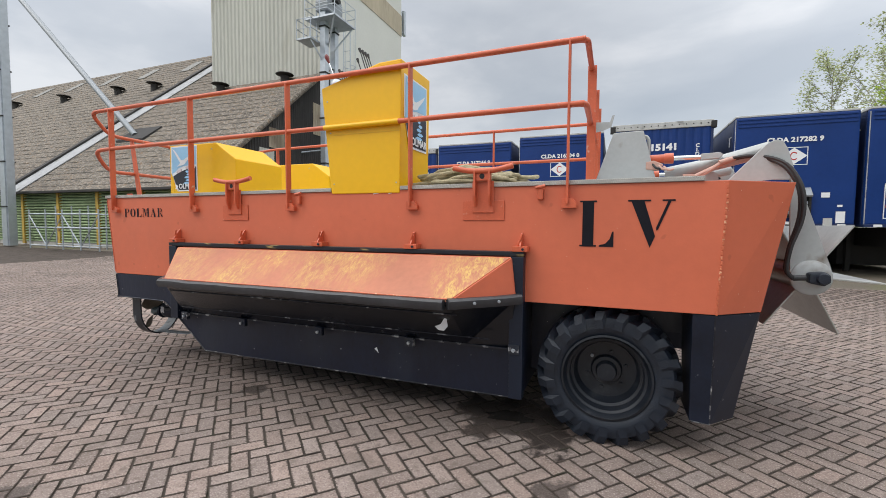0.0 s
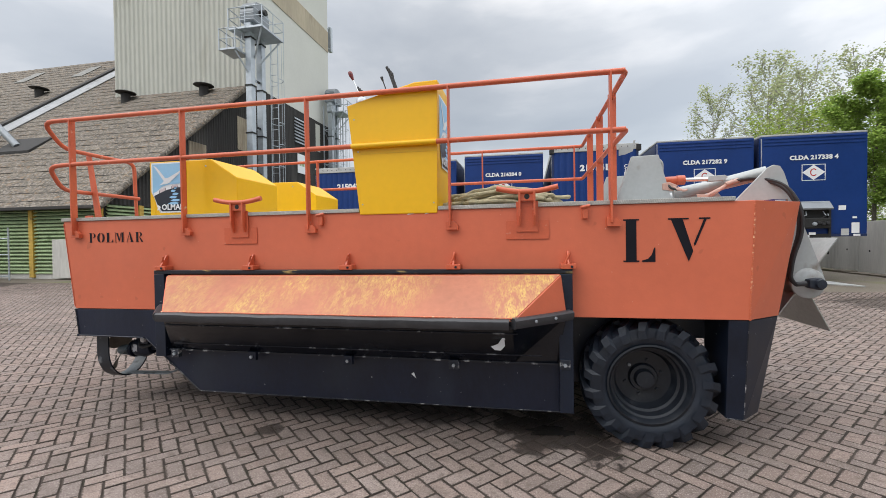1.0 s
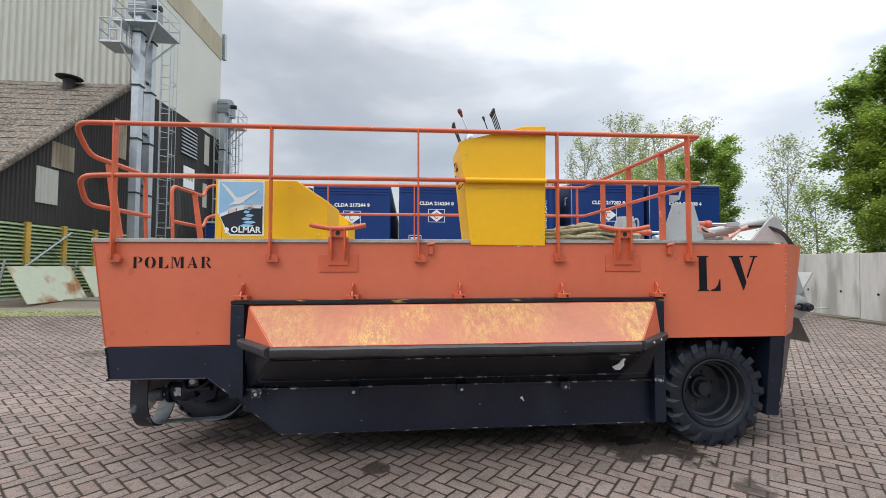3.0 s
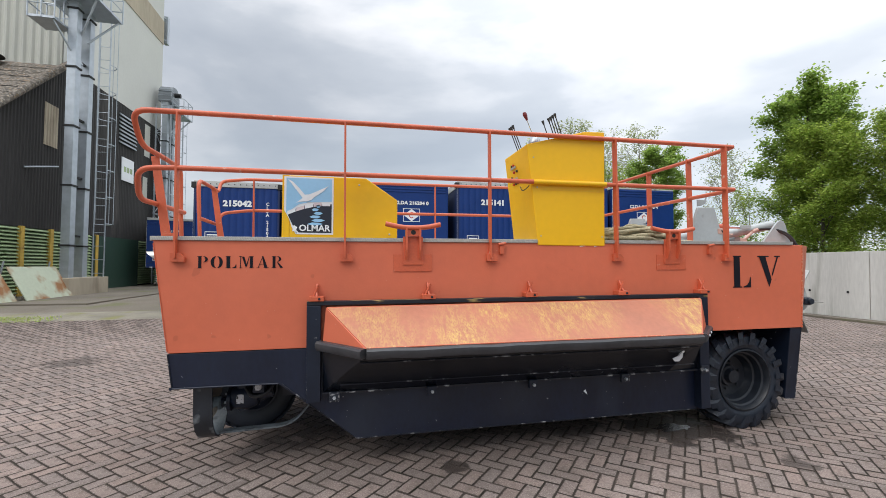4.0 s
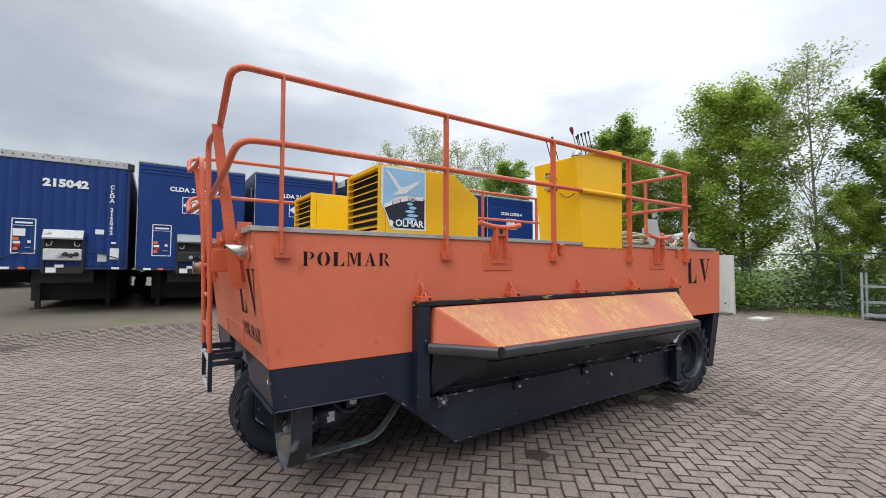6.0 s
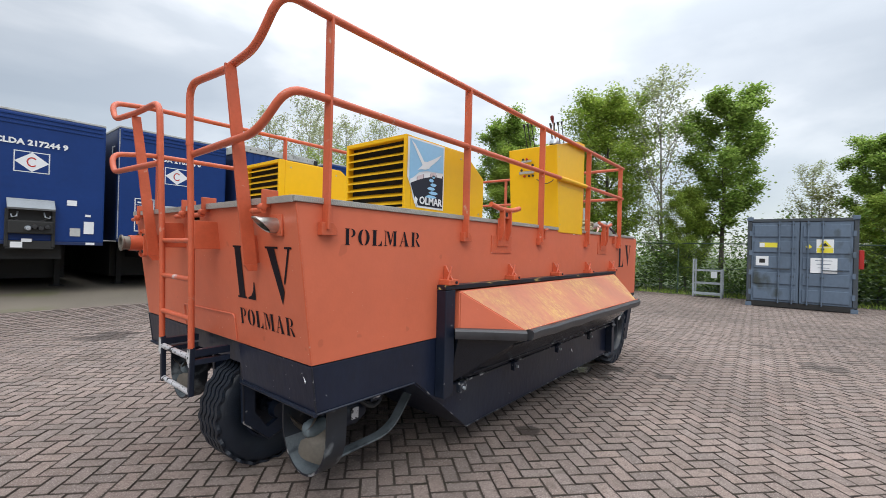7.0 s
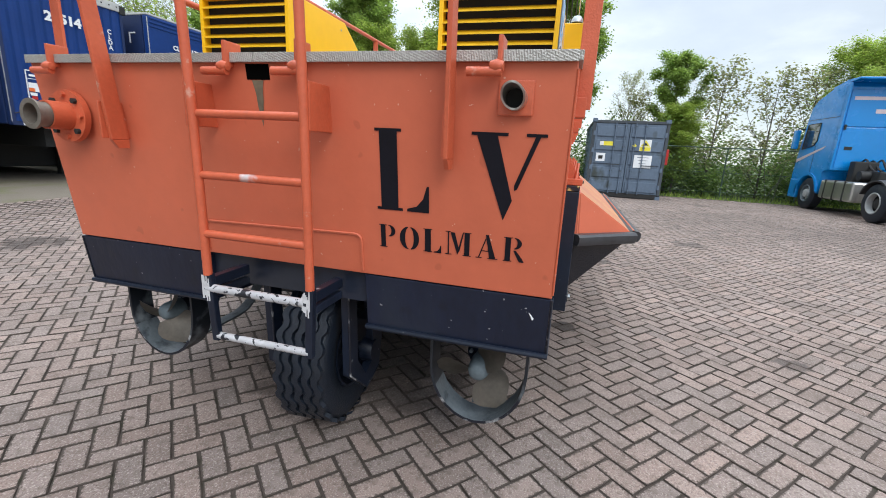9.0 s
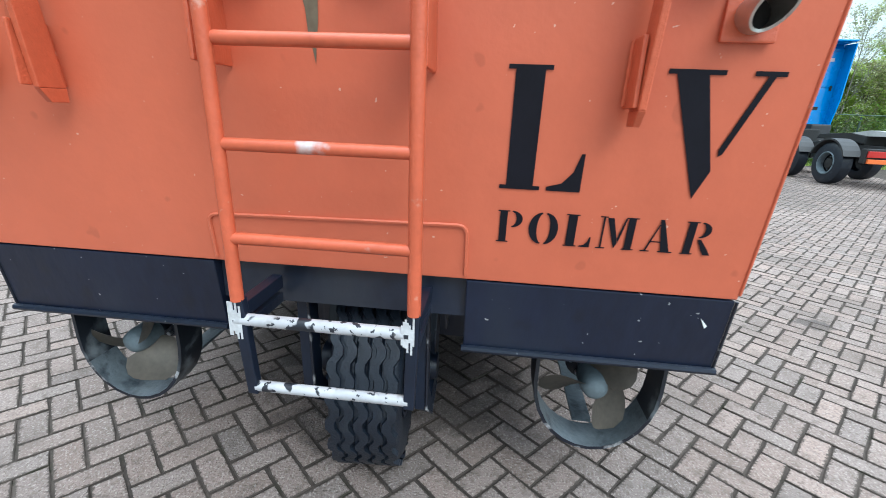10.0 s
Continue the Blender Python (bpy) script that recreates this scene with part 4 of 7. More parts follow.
# eaves wall: louvres between posts
part("plinth", box(-60, GX - .02, EY + .02, EY + .2, .15, .34), CONCRETE, shed)
for k in range(12):
    x1 = GX - .15 - k * 3.1
    part("post", box(x1 - .10, x1 + .10, EY - .06, EY + .12, .2, ZE - .05, .01), POST_YELLOW, shed, "ochre painted steel post")
    for j in range(19):
        z = .34 + j * .138
        part("louvre", slab([(EY - .02, z), (EY + .1, z + .10), (EY + .1, z + .125), (EY - .03, z + .03)], "x", x1 - 2.98, x1 - .12), GREEN_SLAT, shed)
part("louvre_back", box(-60, GX - .05, EY + .13, EY + .2, .2, ZE), DARK_IN, shed)
part("gutter", box(-60, GX + .1, EY - .42, EY - .30, ZE - .28, ZE - .16, .02), CLAD_DARK, shed)
part("pale_board", box(-13.6, -12.05, EY - .16, EY - .1, .2, 1.64, .01), CONCRETE, shed)
# gable wall: louvres below, black sheets above
G1 = 28.3
part("gable_back", slab([(EY + .1, .2), (G1, .2), (G1, 10.6), (RIDGE, 10.6), (18.3, roof_z(18.3) - .1), (EY + .1, ZE - .1)], "x", GX - .5, GX - .14), DARK_IN, shed)
bm = ribbed(EY - .1, 18.5, 2.95, 30, .17, -.035, lambda u, d, z: (GX + .02 + d, u, z), lambda u: max(2.96, roof_z(u) - .02))
part("black_gable", bm, CLAD_DARK, shed, "black corrugated gable sheets")
bm = ribbed(18.5, G1, 2.95, 10.45, .17, -.035, lambda u, d, z: (GX + .02 + d, u, z))
part("black_gable", bm, CLAD_DARK, shed, "black corrugated wall sheets")
part("tower_side", loft([(GX - .12, 18.5, 10.45), (GX + .02, 18.5, 10.45), (GX + .02, G1, 10.45), (GX - .12, G1, 10.45)],
                        [(GX - .12, 18.5, 21.5), (GX + .02, 18.5, 21.5), (GX + .02, G1, 21.5), (GX - .12, G1, 21.5)]), CLAD_WHITE, shed, "smooth white tower wall")
part("tower_band", box(GX - .1, GX + .06, 18.5, G1, 16.3, 17.9), BEIGE, shed, "stained beige band near the tower top")
bm = ribbed(-20.4, GX + .02, 10.2, 30.0, .32, -.06, lambda u, d, z: (u, 18.4 + d, z))
part("tower_front", bm, CLAD_LIGHT, shed, "pale ribbed tower cladding")
part("tower_core", box(-20.38, GX - .13, 18.5, G1, 9.0, 29.9), CLAD_LIGHT, shed)
part("tower_roof", box(-20.6, GX + .15, 18.2, G1 + .2, 29.9, 30.2), CLAD_DARK, shed)
part("tower_upper", box(GX - .12, GX + .02, 18.5, G1, 21.52, 29.9), CLAD_WHITE, shed)
for y0, y1, z0, z1, mat in ((17.45, 18.3, 6.5, 8.3, BEIGE), (14.05, 15.15, 5.2, 6.2, BEIGE), (13.4, 14.4, 3.75, 5.1, CLAD_LIGHT), (26.1, 26.8, 8.2, 10.2, CLAD_LIGHT), (26.0, 26.6, 5.3, 6.9, CLAD_LIGHT)):
    bm = ribbed(y0, y1, z0, z1, .17, .03, lambda u, d, z: (GX + .03 + d, u, z))
    part("pale_sheet", bm, mat, shed, "pale translucent sheet in the black wall")
vent = part("wall_vent", box(GX - .02, GX + .03, 23.2, 25.0, 8.2, 10.0), DARK_IN, shed)
for k in range(8):
    part("vent_slat", slab([(GX + .02, 8.25 + k * .22), (GX + .12, 8.2 + k * .22), (GX + .12, 8.24 + k * .22), (GX + .02, 8.36 + k * .22)], "y", 23.2, 25.0), GALV, vent)
sign = part("sign", box(GX + .03, GX + .08, 23.5, 24.8, 6.2, 7.5, .005), WHITE, shed, "pale sign board with faded green marks")
for k in range(3):
    part("sign_mark", box(GX + .082, GX + .086, 23.7 + k * .33, 23.95 + k * .33, 6.7, 7.0), GREEN_SLAT, sign)
for k in range(7):
    y = EY + 1.55 + k * 1.65
    part("post", box(GX - .02, GX + .12, y - .1, y + .1, .2, 2.98, .01), POST_YELLOW, shed)
for j in range(19):
    z = .34 + j * .138
    part("louvre", slab([(GX + .06, z), (GX - .08, z + .10), (GX - .08, z + .125), (GX + .07, z + .03)], "y", EY + .2, 21.0), GREEN_SLAT, shed)
part("plinth", box(GX - .2, GX + .03, EY, 21, .15, .34), CONCRETE, shed)
door = part("green_door", box(GX - .1, GX + .08, 21.1, 25.6, .2, 2.94), GREEN_DARK, shed, "dark green sliding door")
for j in range(19):
    z = .34 + j * .138
    part("louvre", slab([(GX + .06, z), (GX - .08, z + .10), (GX - .08, z + .125), (GX + .07, z + .03)], "y", 25.7, G1), GREEN_SLAT, shed)
part("brace", tube([(GX + .15, 15.0, 2.75), (GX + .15, 12.9, 1.35)], .04, 6), GALV, shed)
part("wall_lamp_arm", tube([(GX + .05, 16.4, 5.3), (GX + .5, 17.6, 5.6)], .04, 8), GALV, shed)
part("antenna", box(GX - .05, GX + .2, G1 + .2, G1 + .5, 16.5, 18.4, .03), GALV, shed, "grey mobile antenna panel on the tower")
part("antenna_arm", tube([(GX, G1, 16.7), (GX + .1, G1 + .3, 16.7)], .04, 6), GALV, shed)
part("antenna_arm", tube([(GX, G1, 18.2), (GX + .1, G1 + .3, 18.2)], .04, 6), GALV, shed)


# ---- bucket elevators ----
def elevator(x, y, h, deck, label, z0=.3, lattice=False):
    e = thing("bucket_elevator", label, "elevator", Matrix.Translation((x, y, z0)))
    for dy in (-.44, .44):
        part("elevator_leg", box(-.16, .16, dy - .16, dy + .16, 0, h, .008), GALV, e, "square galvanised casing")
        for k in range(int(h / 2.4)):
            part("joint_flange", box(-.20, .20, dy - .20, dy + .20, 1.9 + k * 2.4, 1.97 + k * 2.4, .005), CHASSIS, e)
    for k in range(int(h / 2.4)):
        part("tie", box(-.05, .05, -.35, .35, 2.3 + k * 2.4, 2.38 + k * 2.4), CHASSIS, e)
    head = part("elevator_head", slab([(-.66, 0), (.66, 0), (.68, .5), (.60, .82), (.38, 1.05), (.12, 1.12), (-.12, 1.12), (-.38, 1.05), (-.60, .82), (-.68, .5)], "x", -.38, .38, .03, None, Matrix.Translation((0, 0, h))), PIPE_GREY, e, "rounded head casing")
    part("drive_motor", lathe([(.0001, -.28), (.14, -.28), (.16, .1), (.0001, .1)], 16, pose(.44, -.1, h + .6, 0, 0, 90)), CHASSIS, head, smooth=True)
    for k in range(3):
        part("head_rib", box(-.39, .39, -.69, .69, h + .08 + .3 * k, h + .11 + .3 * k, .004), GALV, head)
    if lattice:
        # bolted frame of angles round the casings
        for qx in (-.42, .42):
            for qy in (-.75, .75):
                part("frame_upright", box(qx - .035, qx + .035, qy - .035, qy + .035, 0, h - .3), GALV, e)
        n = int((h - .6) / 1.3)
        for k in range(n):
            z = .5 + k * 1.3
            for qx in (-.42, .42):
                part("frame_tie", tube([(qx, -.75, z), (qx, .75, z)], .026, 5), GALV, e)
                part("frame_brace", tube([(qx, -.75 if k % 2 else .75, z), (qx, .75 if k % 2 else -.75, z + 1.3)], .022, 5), GALV, e)
            for qy in (-.75, .75):
                part("frame_tie", tube([(-.42, qy, z), (.42, qy, z)], .026, 5), GALV, e)
    # working platforms
    for px0, px1, py0, py1, z in deck:
        pf = part("platform", box(px0, px1, py0, py1, z, z + .09), GALV, e, "galvanised platform with handrails")
        for ry in (.55, 1.05):
            part("platform_rail", tube([(px0, py0, z + ry), (px1, py0, z + ry), (px1, py1, z + ry), (px0, py1, z + ry), (px0, py0, z + ry)], .025, 6), GALV, pf)
        for qx in (px0, (px0 + px1) / 2, px1):
            for qy in (py0, (py0 + py1) / 2, py1):
                if (qx, qy) != ((px0 + px1) / 2, (py0 + py1) / 2):
                    part("platform_post", tube([(qx, qy, z), (qx, qy, z + 1.06)], .025, 6), GALV, pf)
        for qy in (py0 + .1, py1 - .1):
            part("platform_brace", tube([(px1 - .1, qy, z), (.1, qy * .3, z - 1.3)], .04, 6), GALV, pf)
    # caged ladder
    lx, ly = .1, 1.5
    for s in (-.22, .22):
        part("cage_stile", tube([(lx + s, ly, .5), (lx + s, ly, h)], .03, 6), GALV, e)
    for k in range(int((h - 1) / .6)):
        part("cage_rung", tube([(lx - .22, ly, .8 + k * .6), (lx + .22, ly, .8 + k * .6)], .016, 5), GALV, e)
    for k in range(int((h - 3) / 1.2)):
        z = 3 + k * 1.2
        part("cage_hoop", tube([(lx - .22, ly, z), (lx - .36, ly + .35, z), (lx, ly + .72, z), (lx + .36, ly + .35, z), (lx + .22, ly, z)], .02, 5, .2), GALV, e)
    for s in (-.36, 0, .36):
        part("cage_bar", tube([(lx + s, ly + (.72 if s == 0 else .35), 3), (lx + s, ly + (.72 if s == 0 else .35), h)], .014, 5), GALV, e)
    return e


elevator(-9.95, 16.95, 12.3, ((-.83, 1.05, -.97, .9, 11.8), (-1.15, -.25, -1.25, -.2, 10.7)), "tall galvanised bucket elevator with platforms by the tower")
elevator(-10.75, 27.6, 11.7, ((-.2, 1.1, -.6, .9, 10.9),), "galvanised bucket elevator in a lattice frame behind the shed", lattice=True)
part_base = part("elevator_pit", box(-10.9, -9.5, 15.9, 18.6, .2, .95, .02), BEIGE)
tagged(part_base, "low stained concrete base of the elevator", "concrete base")

# rusty plates leaning on trestles by the gable
for k, y in enumerate((11.9, 14.7)):
    pl = thing("steel_plate", "pale green steel plate with rust leaning on a trestle", "metal plate", pose(-9.35, y, .24, 0, 0, 3), "plates leaning by the shed")
    part("plate", box(0, .03, -1.3, 1.3, 0, 1.3, .005, None, pose(0, 0, 0, 0, -28, 0)), RUSTY, pl)
    part("prop", tube([(-.72, -1.2, 1.35), (-.95, -1.2, .0)], .03, 6), GALV, pl)
    part("prop", tube([(-.72, 1.2, 1.35), (-.95, 1.2, .0)], .03, 6), GALV, pl)
bm = part("kerb_slab", box(-9.4, -6.8, 12.0, 20.0, .18, .285, .02), ASPHALT)
tagged(bm, "low concrete slab in front of the shed", "slab")

# scaffold trolley and conveyor pipe by the eaves wall
sc = thing("scaffold_frame", "galvanised scaffold frames standing by the louvred wall", "scaffold", Matrix.Translation((-17.0, 8.3, .14)))
for k in range(5):
    x = -3.0 + k * 1.25
    part("upright", tube([(x, 0, 0), (x, 0, 1.75)], .03, 6), GALV, sc)
    part("upright", tube([(x, 1.0, 0), (x, 1.0, 1.95)], .03, 6), GALV, sc)
for z in (.15, .95, 1.55):
    part("ledger", tube([(-3.0, 0, z), (2.0, 0, z)], .025, 6), GALV, sc)
    part("ledger", tube([(-3.0, 1, z), (2.0, 1, z)], .025, 6), GALV, sc)
for k in range(4):
    x = -3.0 + k * 1.25
    part("diagonal", tube([(x, 0, .15), (x + 1.25, 0, 1.5)] if k % 2 else [(x, 0, 1.5), (x + 1.25, 0, .15)], .022, 6), GALV, sc)
# the pipe's shaded look is put into its darker steel colour
tagged(part("grain_pipe", tube([(-36.1, 14.2, 19.0), (-21.0, 13.7, 6.35)], .16, 12), PIPE_GREY, smooth=True), "long grey grain pipe sloping onto the roof", "pipe")
hatch = part("roof_hatch", loft([(-21.9, 13.2, 5.85), (-19.6, 13.2, 5.85), (-19.6, 14.3, 6.75), (-21.9, 14.3, 6.75)], [(-21.9, 13.2, 6.0), (-19.6, 13.2, 6.0), (-19.6, 14.3, 6.9), (-21.9, 14.3, 6.9)]), CLAD_DARK)
tagged(hatch, "dark hatch where the pipe enters the roof", "roof hatch")
mast = thing("steel_column", "galvanised square steel column with a ladder by the shed", "column", Matrix.Translation((-23.3, 9.0, .14)))
part("casing", box(-.22, .22, -.2, .2, 0, 16, .01), GALV, mast, "square galvanised casing")
part("back_strip", box(.221, .30, -.16, .16, 0, 16, .006), GALV, mast)
for k in range(7):
    part("joint_flange", box(-.26, .26, -.24, .24, 1.9 + k * 2.2, 1.96 + k * 2.2), CHASSIS, mast)
for dy in (-.25, .25):
    part("ladder_stile", tube([(-.75, dy, .4), (-.75, dy, 15.5)], .03, 6), GALV, mast)
for k in range(40):
    part("ladder_rung", tube([(-.75, -.25, .7 + k * .36), (-.75, .25, .7 + k * .36)], .014, 5), GALV, mast)

# ---- shipping container ----
cont = thing("shipping_container", "dull blue-grey steel container with warning stickers on its doors", "container", pose(14.7, -1.90, 0, 0, 0, 0))
CW, CH = 1.22, 2.60
for s in (-1, 1):
    part("corner_post", box(0, .14, s * (CW - .05) - .05, s * (CW - .05) + .05, .05, CH, .008), CONTAINER_DARK, cont)
    bm = ribbed(.14, 6.0, .16, CH - .1, .28, .035, lambda u, d, z: (u, s * (CW - .02) - s * d, z))
    part("side_wall", bm, CONTAINER, cont)
    for z in (.0, CH - .06):
        part("corner_casting", box(-.01, .17, s * (CW - .06) - .075, s * (CW - .06) + .075, z, z + .12, .01), CONTAINER, cont)
part("top_rail", box(0, 6.0, -CW, CW, CH - .09, CH, .008), CONTAINER_DARK, cont)
part("sill", box(0, 6.0, -CW, CW, .02, .16, .008), CHASSIS, cont)
part("inner", box(.15, 5.9, -CW + .06, CW - .06, .16, CH - .1), CONTAINER, cont)
for s in (-1, 1):
    y0, y1 = (.012, CW - .11) if s > 0 else (-CW + .11, -.012)
    door = part("container_door", box(.02, .06, y0, y1, .17, CH - .10, .006), CONTAINER, cont, "blue-grey steel container door")
    for k in range(5):
        z = .23 + k * .46
        part("door_panel", box(-.012, .0195, y0 + .06, y1 - .06, z, z + .34, .014), CONTAINER, door)
    for yy in (y0 + (.14 if s > 0 else .62), y0 + (.45 if s > 0 else .93)):
        bar = part("lock_bar", tube([(-.045, yy, .14), (-.045, yy, CH - .08)], .017, 8), CONTAINER, door, smooth=True)
        for z in (.2, .9, 1.7, 2.4):
            part("bar_bracket", box(-.05, .02, yy - .035, yy + .035, z, z + .05, .004), CONTAINER_DARK, bar)
    part("handle", box(-.065, -.045, y0 + .2, y0 + .62, 1.12, 1.15, .004), CONTAINER_DARK, door)
    for k in range(4):
        part("hinge", box(-.01, .03, (y1 - .01 if s > 0 else y0 - .06), (y1 + .06 if s > 0 else y0 + .01), .35 + k * .58, .5 + k * .58, .006), CONTAINER, door)


def flat_label(y0, y1, z0, z1, mat, x=-.004):
    bm = bmesh.new()
    x -= .012
    disc([(x, y0, z0), (x, y1, z0), (x, y1, z1), (x, y0, z1)], bm)
    return part("sticker", bm, mat, cont)


flat_label(-.72, -.36, 1.62, 2.0, WHITE, -.002)
flat_label(-.71, -.37, 1.63, 1.76, LABEL_YELLOW, -.004)
bm = bmesh.new()
disc([(-.016, -.69, 1.78), (-.016, -.39, 1.78), (-.016, -.54, 1.98)], bm)
part("warning_triangle", bm, LABEL_YELLOW, cont, "yellow warning triangle")
bm = bmesh.new()
disc([(-.018, -.62, 1.81), (-.018, -.46, 1.81), (-.018, -.54, 1.91)], bm)
part("triangle_mark", bm, CHASSIS, cont)
flat_label(-.80, -.24, 1.06, 1.48, WHITE)
for k in range(3):
    flat_label(-.70 + .03 * k, -.34 - .03 * k, 1.40 - k * .1, 1.415 - k * .1, CONTAINER, -.006)
flat_label(.50, .92, 1.76, 1.90, LABEL_YELLOW)
flat_label(.80, .92, 1.77, 1.89, WHITE, -.006)
flat_label(.70, 1.0, 1.22, 1.50, WHITE)
flat_label(.78, .92, 1.30, 1.42, CHASSIS, -.006)
bm = bmesh.new()
disc([(-.016, -.20, 1.86), (-.016, -.13, 1.79), (-.016, -.20, 1.72), (-.016, -.27, 1.79)], bm)
part("hazard_diamond", bm, LABEL_YELLOW, cont)
red_box = part("fire_box", box(.25, .5, -CW - .13, -CW - .02, 1.2, 1.72, .02), RED, cont, "red box fixed to the container side")

# steel cage beside it
cage = thing("steel_rack", "small galvanised steel rack on the grass edge", "rack", Matrix.Translation((16.3, .55, 0)))
for x in (0, .5):
    for y in (-.42, .42):
        part("upright", box(x - .025, x + .025, y - .025, y + .025, 0, 1.0 if y < 0 else 1.35), GALV, cage)
    for z in (.12, .5, .95):
        part("bar", box(x - .02, x + .02, -.42, .42, z - .025, z + .025), GALV, cage)
part("shelf", box(0, .5, -.42, .42, .1, .16), GALV, cage)
part("tag", box(-.035, -.03, -.30, -.12, .70, .92), WHITE, cage)

# ---- fence ----
fence = thing("wire_fence", "green wire mesh fence with thin posts", "fence", kind="structure")
for k in range(18):
    y = 4.2 - 2.5 * k
    part("fence_post", tube([(17.6, y, 0), (17.6, y, 1.95)], .03, 8), FENCE, fence)
part("fence_wire", tube([(17.6, 4.5, 1.93), (17.6, -38.5, 1.93)], .022, 6), FENCE, fence)
for z in (.25, 1.0):
    part("fence_wire", tube([(17.6, 4.5, z), (17.6, -38.5, z)], .008, 5), FENCE, fence)
bm = bmesh.new()
for k in range(240):
    y = 4.5 - k * .18
    for y2 in (y + 1.9, y - 1.9):
        a, b = Vector((17.6, y, .03)), Vector((17.6, y2, 1.9))
        d = Vector((0, .0035, 0))
        bm.faces.new([bm.verts.new(p) for p in (a - d, a + d, b + d, b - d)])
tagged(part("wire_mesh", bm, FENCE, fence), kind="stuff")


# ---- blue truck ----
truck = thing("truck_tractor", "bright blue three-axle truck tractor parked without a trailer", "truck", pose(17.1, -9.05, 0, 0, 0, 180))
def cab():
    # x runs from the bumper backwards, y across
    arch = [(1.13 + .61 * math.cos(a), .52 + .61 * math.sin(a)) for a in [radians(190 - 17 * k) for k in range(12)]]
    side = [(0.0, .36), (.50, .36)] + arch + [(1.80, .62), (1.85, 1.28), (2.15, 1.34), (2.15, 3.80), (2.05, 3.93), (1.3, 3.80), (.62, 3.55), (.36, 3.34), (.27, 2.95), (.20, 2.55), (.07, 1.75), (.0, 1.1)]
    body = part("cab", slab(side, "y", -1.22, 1.22, .018), TRUCK_BLUE, truck, "bright blue high-roof sleeper cab")
    for s in (-1, 1):
        y0 = s * 1.228
        bm = bmesh.new()
        disc([(.30, y0, 1.98), (.98, y0, 2.10), (1.14, y0, 2.24), (1.16, y0, 2.80), (.42, y0, 2.78)], bm)
        part("side_window", bm, GLASS_DARK, body)
        bm = bmesh.new()
        disc([(.08, y0, 1.52), (1.62, y0, 1.98), (1.78, y0, 2.08), (.08, y0, 1.64)], bm)
        part("side_stripe", bm, PINK_VINYL, body)
        part("mirror", box(.05, .30, s * 1.42 - .07, s * 1.42 + .07, 1.98, 2.62, .04), TRUCK_BLUE, body)
        part("mirror_arm", tube([(.16, s * 1.2, 2.66), (.16, s * 1.40, 2.68), (.16, s * 1.42, 2.5)], .025, 8), CHASSIS, body)
        part("window_rubber", tube([(.29, s * 1.232, 1.97), (.99, s * 1.232, 2.09), (1.15, s * 1.232, 2.24), (1.17, s * 1.232, 2.81), (.41, s * 1.232, 2.79), (.29, s * 1.232, 1.97)], .014, 6), CHASSIS, body)
        part("side_crease", box(.25, 2.1, min(s * 1.222, s * 1.227), max(s * 1.222, s * 1.227), 2.93, 2.945), NAVY_VINYL, body)
        wl, fall = (.14, 0.0) if s < 0 else (.42, .14)
        part("wing", slab([(2.10, 1.36), (2.12 + wl - fall, 1.36), (2.14 + wl, 2.3), (2.16 + wl, 3.90), (2.10, 3.92)], "y", s * 1.2 - .02, s * 1.2 + .02, .01), TRUCK_BLUE, body, "blue side air deflector")
        rim_in = [(1.13 + .61 * math.cos(a), .52 + .61 * math.sin(a)) for a in [radians(185 - 16 * k) for k in range(12)]]
        rim_out = [(1.13 + .69 * math.cos(a), .52 + .69 * math.sin(a)) for a in [radians(9 + 16 * k) for k in range(12)]]
        part("front_arch", slab(rim_in + rim_out, "y", min(s * 1.2, s * 1.25), max(s * 1.2, s * 1.25)), TRUCK_BLUE, body)
        part("door_seam", box(1.12, 1.135, min(s * 1.222, s * 1.226), max(s * 1.222, s * 1.226), 1.2, 2.1), CHASSIS, body)
        part("bumper_trim", box(-.012, .42, min(s * 1.222, s * 1.23), max(s * 1.222, s * 1.23), .62, .66), STAINLESS, body)
        part("step", box(.02, .55, s * 1.2 - .05, s * 1.2 + .05, .32, .95, .03), TRUCK_BLUE, body)
    part("windscreen", slab([(.07, 1.85), (.19, 2.62), (.24, 2.62), (.13, 1.85)], "y", -1.1, 1.1), GLASS_DARK, body)
    part("sun_visor", slab([(.0, 2.66), (.24, 2.80), (.26, 2.86), (.0, 2.72)], "y", -1.12, 1.12, .008), GLASS_DARK, body)
    part("roof_lamp", box(.40, .52, -.5, .5, 3.42, 3.56, .02), TRAILER_TOP, body)
    part("roof_spoiler", slab([(1.3, 3.78), (2.05, 3.92), (2.62, 3.95), (2.62, 4.01), (2.05, 4.01), (1.3, 3.88)], "y", -1.2, 1.2, .02), TRUCK_BLUE, body)
    part("back_panel", box(2.152, 2.17, -1.1, 1.1, 1.40, 2.62, .012), TRUCK_BLUE, body)
    part("back_panel", box(2.152, 2.172, -1.1, 1.1, 2.65, 3.72, .012), TRUCK_BLUE, body)
    for s in (-1, 1):
        part("back_hinge", box(2.15, 2.20, s * 1.06 - .03, s * 1.06 + .03, 2.55, 2.7, .006), CHASSIS, body)
    part("back_stripe", box(2.173, 2.177, -1.0, .95, 3.42, 3.52), PINK_VINYL, body)
    part("back_label", box(2.173, 2.177, -.40, .2, 3.04, 3.16), PINK_VINYL, body)
    for y in (-.85, .75):
        part("vent", box(2.171, 2.18, y - .1, y + .1, 1.95, 2.05), CHASSIS, body)
cab()


